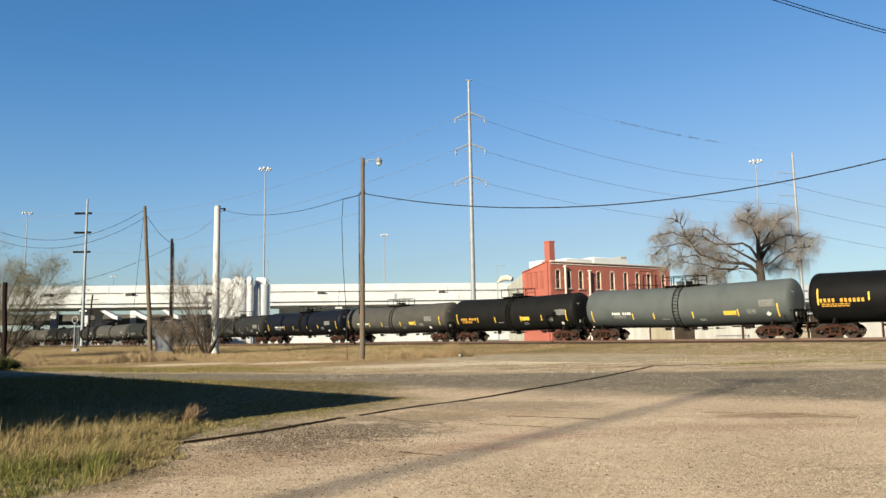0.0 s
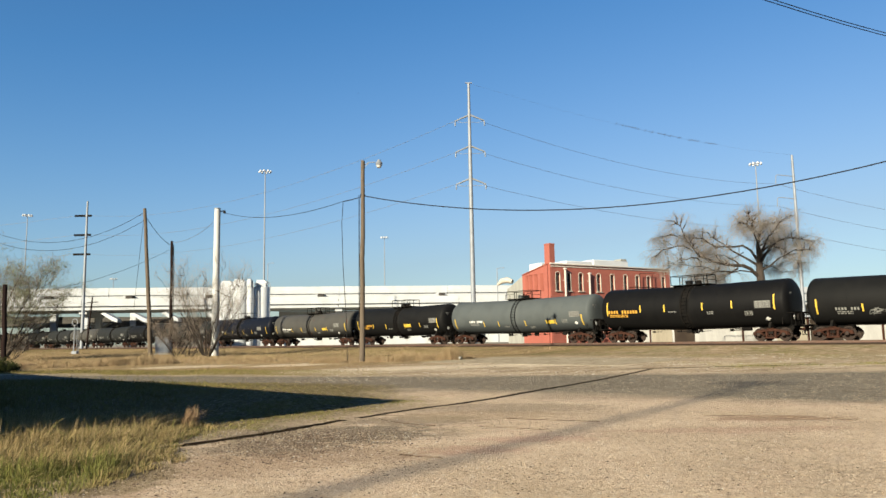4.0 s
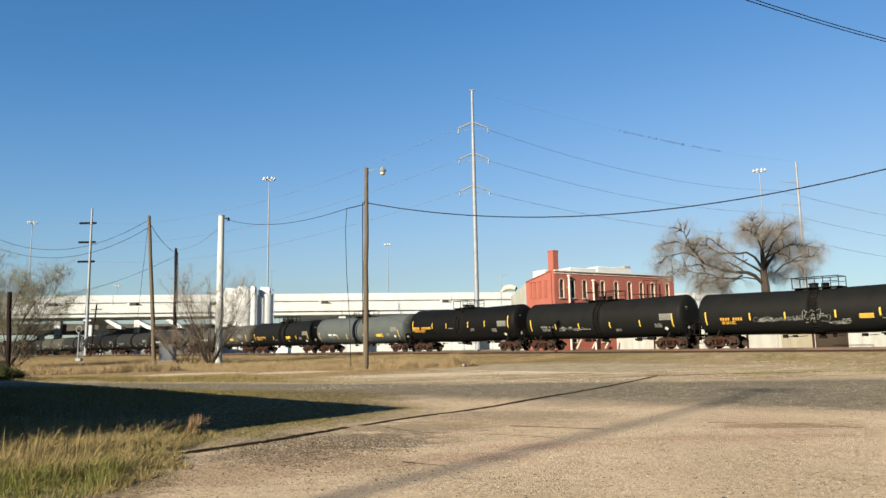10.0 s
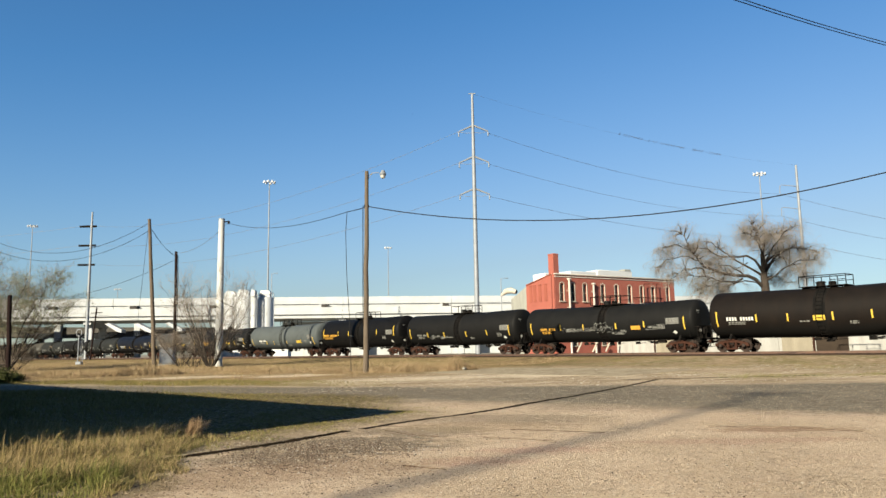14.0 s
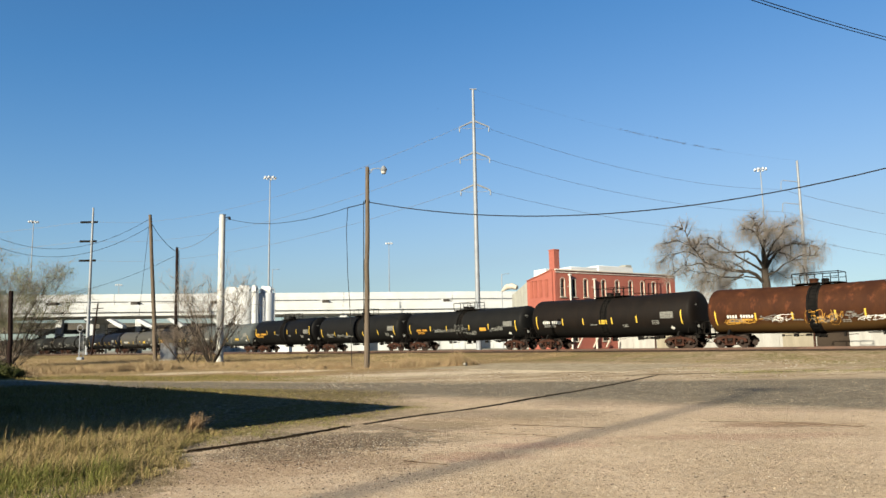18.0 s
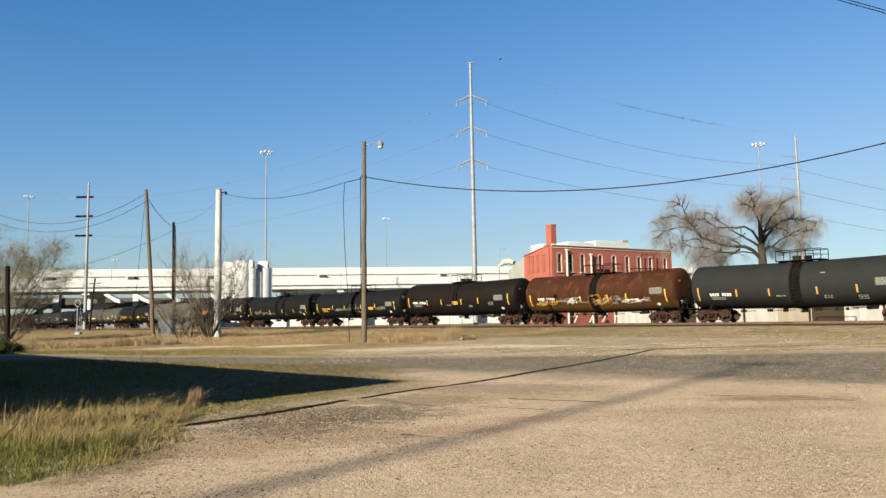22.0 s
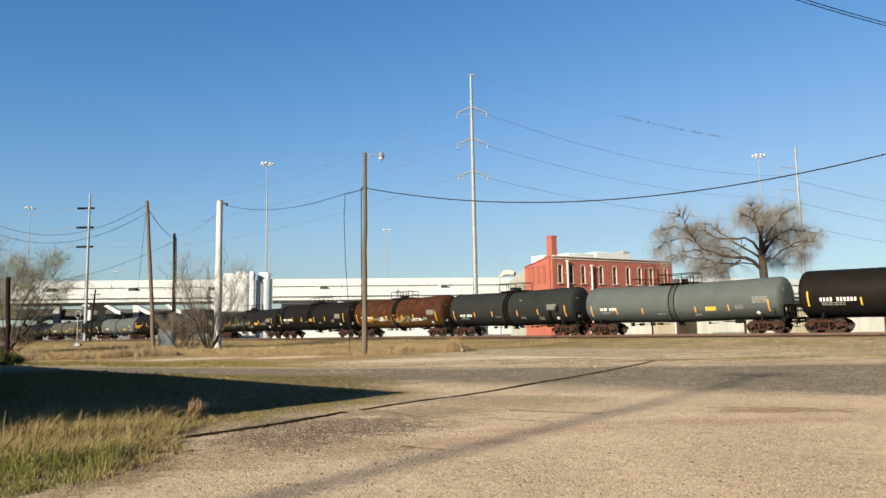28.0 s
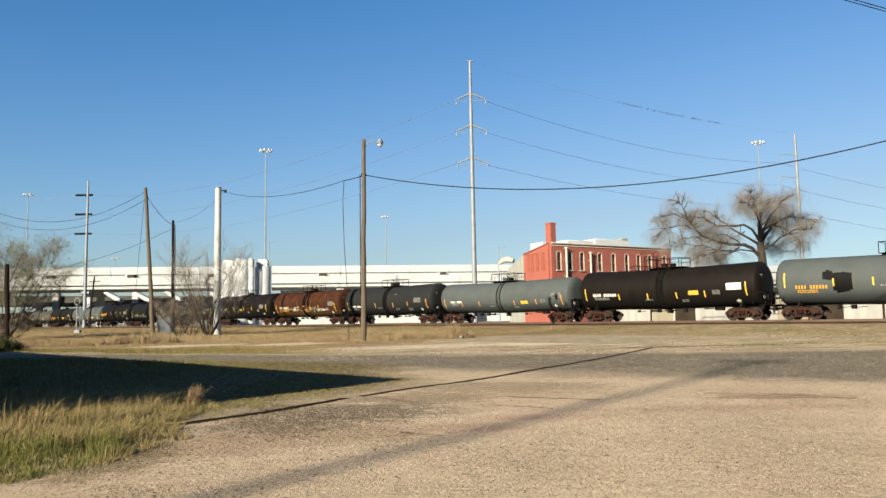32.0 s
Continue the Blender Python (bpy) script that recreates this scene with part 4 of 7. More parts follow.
    while x < 235:
        p = 203 + (x + 97) * 0.134 + max(0, x - 20) * 0.235
        q = 203 + (x + 6 + 97) * 0.134 + max(0, x + 6 - 20) * 0.235
        part("panel", Shape().bar((x + 0.02, p, 5.3), (x + 5.98, q, 5.3), 0.35, 9.8, 0.04), CONCRETE, wall)
        x += 6.0


highway()


# ---- white silos ----
def silos():
    plant = [(-41.0, 139, 1.72, 11.6, 1), (-38.4, 138.2, 1.72, 11.8, 1), (-36.15, 137.0, 0.62, 11.7, 1), (-35.45, 138.2, 0.6, 11.4, 0), (-34.6, 139.5, 1.62, 11.7, 1)]
    for x, y, r, top, cap in plant:
        t = thing("silo", pose(x, y, 0.4), "tall white steel cement silo behind the track", "silo", "white silos")
        part("shell", Shape().turned([(0, r * 0.98), (0.1, r), (top - 0.5, r), (top - 0.1, r * 0.93), (top, r * 0.4)], n=28), SILO_WHITE, t)
        for z in (3, 6, 9):
            part("hoop", Shape().turned([(z, r - 0.01), (z + 0.01, r + 0.02), (z + 0.09, r + 0.02), (z + 0.1, r - 0.01)], n=28), SILO_WHITE, t)
        if cap:
            part("filter_housing", Shape().prism([(-0.55 * r, top - 0.1), (0.6 * r, top - 0.1), (0.6 * r, top + 0.55), (0.75 * r, top + 0.6), (0.5 * r, top + 1.15), (-0.45 * r, top + 1.2), (-0.5 * r, top + 0.75), (-0.65 * r, top + 0.7)], -0.9, 0.5), SILO_WHITE, t)
            rail = Shape()
            for k in range(12):
                a = k * math.pi / 6
                c, d = (r - 0.08) * math.cos(a), (r - 0.08) * math.sin(a)
                e, f = (r - 0.08) * math.cos(a + math.pi / 6), (r - 0.08) * math.sin(a + math.pi / 6)
                rail.rod((c, d, top - 0.4), (c, d, top + 0.75), 0.025, n=5).rod((c, d, top + 0.75), (e, f, top + 0.75), 0.025, n=5).rod((c, d, top + 0.35), (e, f, top + 0.35), 0.02, n=5)
            part("railing", rail, SILO_WHITE, t)
        part("fill_pipe", Shape().tube([(r + 0.12, -0.5, 0), (r + 0.12, -0.5, top), (r - 0.1, -0.4, top + 0.7), (0.4, -0.3, top + 0.9)], 0.07, 6), GALV, t)
        lad = Shape()
        for dx in (-0.22, 0.22):
            lad.rod((dx - 0.6, -r - 0.1, 0.5), (dx - 0.6, -r - 0.1, top + 0.6), 0.03, n=5)
        for k in range(int(top / 0.6)):
            lad.rod((-0.82, -r - 0.1, 0.8 + 0.6 * k), (-0.38, -r - 0.1, 0.8 + 0.6 * k), 0.02, n=4)
        part("ladder", lad, GALV, t)
    b = thing("control_shed", pose(-31.5, 140, 0.4), "small pale metal shed beside the silos", "shed")
    part("wall", Shape().box((0, 0, 1.4), (3.0, 3.0, 2.8), 0.03), SILO_WHITE, b)
    part("roof", Shape().box((0, 0, 2.88), (3.3, 3.3, 0.16), 0.03), GALV, b)


silos()


# ---- the red brick building ----
BAND = surface("pale_coping", (0.42, 0.38, 0.345), (0.34, 0.30, 0.27), 1.0, 0.8)
GREY_CLAD = surface("grey_corrugated_cladding", (0.22, 0.22, 0.20), (0.175, 0.175, 0.16), 0.6, 0.7, fine=10, grain=(4, 4, 0.4))
TRIM_WHITE = surface("white_window_trim", (0.36, 0.32, 0.27), (0.29, 0.26, 0.22), 2, 0.7)


def dark_glass():
    n = Nodes("dark_window_glass")
    return n.done(n.mix(n.noise(n.own(), 1.2), (0.02, 0.022, 0.025), (0.035, 0.035, 0.035)), 0.08)


GLASS = dark_glass()
BRICK_COURSES = Nodes("red_brick_courses")


def brick_material():
    n = BRICK_COURSES
    p = n.own()
    b = n.node("ShaderNodeTexBrick", Scale=1.0, Mortar_Size=0.012, Brick_Width=0.22, Row_Height=0.075)
    flat = n.node("ShaderNodeCombineXYZ")
    sep = n.node("ShaderNodeSeparateXYZ", Vector=p)
    n.put(flat.inputs[0], n.math("ADD", sep.outputs[0], sep.outputs[1]))
    n.put(flat.inputs[1], sep.outputs[2])
    n.put(b.inputs["Vector"], flat.outputs[0])
    b.inputs["Color1"].default_value, b.inputs["Color2"].default_value, b.inputs["Mortar"].default_value = (0.235, 0.058, 0.040, 1), (0.195, 0.048, 0.033, 1), (0.215, 0.070, 0.050, 1)
    stain = n.ramp(n.noise(p, 0.45, 5), 0.4, 0.75)
    color = n.mix(n.math("MULTIPLY", stain, 0.4), b.outputs["Color"], (0.15, 0.038, 0.027))
    n.bump(b.outputs["Fac"], 0.3, -0.01)
    return n.done(color, 0.85)


BRICK = brick_material()


def wall_with_holes(width, height, holes, thick):
    """A wall in x, z (front at y = 0, back at y = thick) with real rectangular openings (x0, z0, x1, z1)."""
    xs = sorted({0.0, width, *[h[0] for h in holes], *[h[2] for h in holes]})
    zs = sorted({0.0, height, *[h[1] for h in holes], *[h[3] for h in holes]})
    s = Shape()
    hole = lambda x, z: any(a < x < c and b < z < d for a, b, c, d in holes)
    for x0, x1 in zip(xs, xs[1:]):
        for z0, z1 in zip(zs, zs[1:]):
            if hole((x0 + x1) / 2, (z0 + z1) / 2):
                continue
            s.add([(x0, 0, z0), (x1, 0, z0), (x1, 0, z1), (x0, 0, z1)], [(0, 1, 2, 3)])
            s.add([(x0, thick, z0), (x1, thick, z0), (x1, thick, z1), (x0, thick, z1)], [(3, 2, 1, 0)])
    for a, b, c, d in holes + [(0, 0, width, height)]:
        s.add([(a, 0, b), (c, 0, b), (c, 0, d), (a, 0, d), (a, thick, b), (c, thick, b), (c, thick, d), (a, thick, d)], [(0, 4, 5, 1), (1, 5, 6, 2), (2, 6, 7, 3), (3, 7, 4, 0)])
    return s


def brick_building():
    ang = math.degrees(math.atan2(11, 17.6))
    b = thing("brick_building", pose(12.95, 88, 0.4, 0, 0, ang), "two-storey red brick building with pale coping and chimney", "building")
    W, D, H = 20.8, 8.4, 9.9
    mids = [1.05, 2.75, 4.75, 7.75, 10.1, 12.45, 14.6, 16.7, 19.5]
    holes = [(m - 0.36, 6.75, m + 0.36, 8.85) for m in mids]
    ground = [(m - 0.5, 1.4, m + 0.5, 3.9) for m in mids[1::2]]
    part("wall", wall_with_holes(W, H, holes + ground, 0.35), BRICK, b)
    for a, z0, c, z1 in holes + ground:
        w = part("window", Shape().box(((a + c) / 2, 0.26, (z0 + z1) / 2), (c - a, 0.02, z1 - z0)), GLASS, b)
        fr = Shape()
        for x in (a, c):
            fr.box((x, 0.04, (z0 + z1) / 2), (0.10, 0.12, z1 - z0 + 0.06), 0.01)
        arch = [(a + (c - a) * i / 6, z1 + 0.02 + 0.17 * math.sin(math.pi * i / 6)) for i in range(7)]
        fr.tube([(x, 0.0, z) for x, z in arch], 0.06, 6)
        fr.box(((a + c) / 2, 0.2, (z0 + z1) / 2), (0.05, 0.05, z1 - z0)).box(((a + c) / 2, 0.2, (z0 + z1) / 2), (c - a, 0.05, 0.06))
        part("frame", fr, TRIM_WHITE, w, "pale arched surround")
        part("sill", Shape().box(((a + c) / 2, -0.04, z0 - 0.06), (c - a + 0.3, 0.24, 0.12), 0.02), TRIM_WHITE, w)
    # the short left flank, with blind arches, then grey metal cladding
    flank = [(0.36, 0), (5.2, 0), (5.2, H - 0.95), (0.36, H)]
    side = Shape().add([(x, y, z) for x in (-0.3, 0) for y, z in flank], [(3, 2, 1, 0), (4, 5, 6, 7)] + [(i, (i + 1) % 4, (i + 1) % 4 + 4, i + 4) for i in range(4)])
    part("wall", side, BRICK, b, "sunlit red brick flank with a falling roofline")
    for y in (1.4, 2.5, 3.5, 4.3):
        part("blind_arch", Shape().box((-0.33, y, 7.8), (0.06, 0.5, 2.0), 0.01).rod((-0.37, y - 0.3, 8.85), (-0.37, y + 0.3, 8.85), 0.05, n=6), BRICK_RED, b)
    clad = Shape()
    for i in range(16):
        clad.box((-0.28 + (0.02 if i % 2 else 0), 5.3 + i * 0.2, 4.42 - 0.045 * i), (0.06, 0.2, 8.84 - 0.09 * i))
    part("cladding", clad, GREY_CLAD, b, "grey corrugated metal cladding")
    part("canopy", Shape().tube([(-0.2, 7.4, 8.35), (-0.5, 8.1, 8.6), (-0.9, 8.7, 8.5), (-1.3, 9.2, 8.0)], [0.28, 0.4, 0.38, 0.12], 10), TRIM_WHITE, b, "white rounded roof cowl")
    far_end = [(0.36, 0), (D - 0.16, 0), (D - 0.16, 7.2), (0.36, H)]
    part("wall", Shape().add([(x, y, z) for x in (W - 0.3, W) for y, z in far_end], [(3, 2, 1, 0), (4, 5, 6, 7)] + [(i, (i + 1) % 4, (i + 1) % 4 + 4, i + 4) for i in range(4)]), BRICK, b)
    part("wall", Shape().box((W / 2, D, 3.6), (W, 0.3, 7.2)), BRICK, b)
    part("roof", Shape().bar((W / 2, 0.4, H - 0.6), (W / 2, D - 0.2, 7.1), W - 0.5, 0.2), SOFFIT, b, "roof falling to the back")
    part("coping", Shape().box((W / 2, 0.12, H + 0.1), (W + 0.3, 0.62, 0.17), 0.04).box((W / 2, -0.03, H - 0.2), (W + 0.1, 0.12, 0.1), 0.02), BAND, b, "pale stone coping")
    part("coping", Shape().bar((-0.15, 0.4, H + 0.06), (-0.15, 5.2, H - 0.89), 0.5, 0.14, 0.03), BRICK_RED, b)
    part("chimney", Shape().box((0.28, 0.5, 6.2), (0.86, 0.95, 12.4), 0.03).box((0.28, 0.5, 12.38), (0.92, 1.01, 0.2), 0.03), BRICK, b, "tall square brick chimney")
    for x0, l, y, z in ((0.5, 2.2, 3.6, 0.45), (6.0, 4.6, 5.2, 1.1), (11.2, 6.4, 5.6, 1.5)):
        part("roof_box", Shape().box((x0 + l / 2, y, H + z / 2 - 1.2), (l, 2.4, z + 2.4), 0.05), SILO_WHITE, b, "white rooftop plant housing")
    part("roof_vent", Shape().box((17.0, 5.2, H + 1.62), (1.2, 1.2, 0.4), 0.05), GREY_CLAD, b)
    for x, top in ((2.0, 9.35), (5.95, 8.9)):                # vent stacks on the front wall
        pipe = Shape().rod((x, -0.28, 0.2), (x, -0.28, top), 0.13, n=10).box((x, -0.28, top + 0.06), (0.4, 0.4, 0.2), 0.05)
        for z in (2, 4, 6, 8):
            pipe.box((x, -0.1, z), (0.42, 0.3, 0.06))
        part("downpipe", pipe, BAND, b, "pale vent pipe")
    runs = [((13.0, -0.5, 7.4), (18.0, -0.5, 7.4), 0.05), ((14.6, -0.45, 9.2), (17.5, -0.45, 9.3), 0.04)]
    runs += [((x, 0.0, 7.4), (x, -0.5, 7.4), 0.04) for x in (13.0, 14.6, 16.4, 18.0)] + [((x, -0.45, 6.6), (x, -0.45, 9.2), 0.05) for x in (14.6, 16.9)]
    for p, q, r in runs:
        part("service_pipe", Shape().rod(p, q, r, n=6), RUSTY, b)
    for x in (1.9, 4.4, 6.5):                            # loading dock props at the foot
        part("awning_brace", Shape().bar((x, -1.3, 0.6), (x + 1.1, -1.3, 2.2), 0.18, 0.1), TRIM_WHITE, b)


brick_building()


# ---- low pale sheds behind the track ----
TAN_WALL = surface("cream_metal_siding", (0.20, 0.178, 0.138), (0.155, 0.137, 0.105), 0.4, 0.7, fine=8, grain=(3, 3, 0.4))
WHITE_WALL = surface("white_metal_siding", (0.26, 0.257, 0.246), (0.205, 0.202, 0.192), 0.4, 0.6, fine=8, grain=(3, 3, 0.4))


# flat dark sheets standing in for shaded stretches between the pale panels
DARK_PANEL = surface("dark_shade_panel", (0.022, 0.017, 0.014), (0.034, 0.026, 0.02), 0.6, 0.9)


def low_sheds():
    rows = [(-8.0, 26.0, 16, 2.6, WHITE_WALL, "low white metal shed behind the track"), (-27.0, 24.0, 15, 2.3, TAN_WALL, "low cream metal shed behind the track"), (-54.0, 26.0, 15, 2.4, WHITE_WALL, "low white shed with cream panels behind the track"), (20.0, 22.0, 26, 2.4, WHITE_WALL, "long low white shed behind the track")]
    for s0, l, off, h, m, label in rows:
        p = along(s0, off)
        t = thing("shed", pose(p.x, p.y, 0.4, 0, 0, WAY_TURN), label, "shed", "low sheds behind the track")
        part("wall", Shape().box((l / 2, 0, h / 2), (l, 6, h)), m, t)
        part("roof", Shape().prism([(-0.2, h), (l + 0.2, h), (l + 0.2, h + 0.15), (-0.2, h + 0.15)], -3.3, 3.3), GALV, t)
        for k in range(int(l / 3)):
            part("siding_panel", Shape().box((1.5 + 3 * k, 3.03, h / 2), (2.7, 0.05, h - 0.1), 0.01), (WHITE_WALL, TAN_WALL, WHITE_WALL, WHITE_WALL, DARK_PANEL)[(k * 7 + int(l)) % 5], t)
        for k in range(int(l / 6)):
            part("post", Shape().box((3 + 6 * k, 3.12, h / 2), (0.15, 0.12, h)), RUSTY, t)


low_sheds()


# ---- poles, masts and wires ----
def hang(a, b, sag, n=24):
    """Points of a hanging wire from a to b."""
    a, b = Vector(a), Vector(b)
    return [a.lerp(b, i / n) - Vector((0, 0, 4 * sag * (i / n) * (1 - i / n))) for i in range(n + 1)]


def wire(a, b, sag, r, m, label, name="overhead_wire", group="overhead wires"):
    return solid(name, Shape().tube(hang(a, b, sag), r, 5), m, Matrix(), label, "wire", group)


def wooden_pole(name, base, top, r0, r1, m, label, seed):
    """A round pole, a little crooked, standing from base to top."""
    rnd = random.Random(seed)
    base, top = Vector(base), Vector(top)
    t = thing(name, Matrix.Translation(base), label, "utility pole", "wooden utility poles")
    pts, rr = [], []
    for i in range(9):
        f = i / 8
        pts.append((top - base) * f + Vector((rnd.uniform(-0.03, 0.03), rnd.uniform(-0.03, 0.03), 0)) * (1 if 0 < i < 8 else 0) + Vector((0, 0, -0.3 if i == 0 else 0)))
        rr.append(r0 + (r1 - r0) * f)
    part("pole", Shape().tube(pts, rr, 12), m, t)
    return t, top - base


def poles():
    lamp, d = wooden_pole("lamp_pole", (-5.44, 48.84, 0.18), (-5.34, 48.8, 13.72), 0.19, 0.13, WOOD, "weathered wooden pole with a street lamp on a bracket", 1)
    part("bracket", Shape().tube([(0.12, 0, d.z - 0.35), (0.5, 0, d.z - 0.12), (0.95, 0, d.z - 0.1)], 0.03, 6).tube([(0.12, 0, d.z - 0.6), (0.5, 0, d.z - 0.16)], 0.02, 5), GALV, lamp)
    head = part("lamp_head", Shape().turned([(d.z - 0.32, 0.10), (d.z - 0.30, 0.2), (d.z - 0.18, 0.24), (d.z - 0.08, 0.17), (d.z, 0.12), (d.z + 0.06, 0.08)], (1.2, 0, 0), n=14), GALV, lamp, "grey luminaire head")
    part("lens", Shape().turned([(d.z - 0.52, 0.05), (d.z - 0.48, 0.14), (d.z - 0.32, 0.2)], (1.2, 0, 0), n=14), POLE_WHITE, head, "clouded glass bowl")
    part("conduit", Shape().tube([(-0.17, -0.12, 3.0), (-0.15, -0.12, d.z - 2.4)], 0.03, 6), IRON, lamp)
    part("cable_clamp", Shape().turned([(d.z - 2.48, 0.17), (d.z - 2.32, 0.17)], (0.08, 0, 0), n=12), IRON, lamp)
    white = thing("steel_pole", pose(-23.59, 76, 0.28), "thick chalky white tapered steel pole", "utility pole")
    part("shaft", Shape().turned([(-0.2, 0.42), (0.0, 0.42), (0.3, 0.40), (7.5, 0.355), (15.1, 0.31), (15.28, 0.30)], n=12), POLE_WHITE, white)
    part("flange", Shape().turned([(7.4, 0.37), (7.42, 0.40), (7.56, 0.40), (7.58, 0.36)], n=12), POLE_WHITE, white)
    part("cap", Shape().turned([(15.28, 0.34), (15.36, 0.34), (15.4, 0.1)], n=12), GALV, white)
    part("wire_arm", Shape().rod((0.2, 0, 15.0), (0.75, 0.1, 15.1), 0.06, n=6).box((0.72, 0.1, 14.95), (0.2, 0.2, 0.3), 0.03), IRON, white)
    two, d2 = wooden_pole("utility_pole", (-31.74, 80, 0.35), (-32.89, 80, 16.5), 0.24, 0.17, WOOD, "leaning weathered wooden utility pole", 2)
    part("guy_wire", Shape().rod((d2.x - 0.05, 0, d2.z - 0.8), (-2.2, 0.5, 5.0), 0.02, n=5), WIRE, two)
    dark, d3 = wooden_pole("utility_pole", (-33.31, 90, 0.35), (-33.5, 90, 14.2), 0.2, 0.16, DARK_WOOD, "dark creosoted wooden utility pole", 3)
    part("riser", Shape().tube([(0.25, -0.1, 0.3), (0.2, -0.12, 10.0), (0.05, 0, d3.z - 0.5)], 0.05, 6), IRON, dark)
    CABINET_GREY = surface("grey_cabinet_paint", (0.20, 0.215, 0.235), (0.16, 0.17, 0.185), 1.5, 0.7)
    box = thing("signal_cabinet", pose(-33.4, 88, 0.37), "grey metal railway signal cabinet on a pad", "cabinet")
    part("body", Shape().box((0, 0, 1.0), (1.65, 0.9, 1.9), 0.03), CABINET_GREY, box)
    part("door", Shape().box((0, -0.47, 1.0), (1.45, 0.04, 1.7), 0.01), CABINET_GREY, box)
    part("roof", Shape().box((0, 0, 2.0), (1.8, 1.05, 0.1), 0.03), CABINET_GREY, box)
    part("pad", Shape().box((0, 0, 0.03), (1.9, 1.3, 0.16), 0.02), CONCRETE, box)
    post, _ = wooden_pole("utility_pole", (-36.85, 62, 0.1), (-37.11, 62, 6.8), 0.2, 0.18, DARK_WOOD, "short dark wooden post standing in the brush", 4)
    off, _ = wooden_pole("utility_pole", (-54.3, 82.5, 0.3), (-54.3, 82.5, 16.8), 0.2, 0.16, WOOD, "weathered wooden utility pole", 5)
    end, _ = wooden_pole("utility_pole", (30, 30, 0.3), (30, 30, 12.4), 0.2, 0.15, WOOD, "weathered wooden utility pole", 6)
    small, d7 = wooden_pole("utility_pole", (-77.5, 160, 0.4), (-76.5, 160, 12.0), 0.2, 0.16, DARK_WOOD, "dark wooden utility pole with a short crossarm", 7)
    part("crossarm", Shape().bar((d7.x - 1.2, 0, 10.4), (d7.x + 1.2, 0, 10.5), 0.16), DARK_WOOD, small)
    # poles behind the viewer, known by their shadows
    near, d8 = wooden_pole("utility_pole", (-9.05, 5.8, 0.0), (-9.0, 5.8, 11.7), 0.03, 0.02, GALV, "slender galvanised steel service mast", 8)
    part("crossarm", Shape().bar((-0.1, 0.08, 11.45), (0.85, 0.08, 11.45), 0.05).bar((0.77, -0.06, 11.45), (0.77, 0.24, 11.45), 0.06, 0.16), GALV, near)
    tall = thing("transmission_pole", pose(-39.7, -44.7, 0), "tall galvanised steel transmission pole", "transmission pole")
    part("shaft", Shape().rod((0, 0, -0.3), (0, 0, 34.4), 0.17, 0.12, n=12), GALV, tall)
    part("crossarm", Shape().bar((-1.1, 0.7, 34.0), (1.1, -0.7, 34.0), 0.2), GALV, tall)


poles()


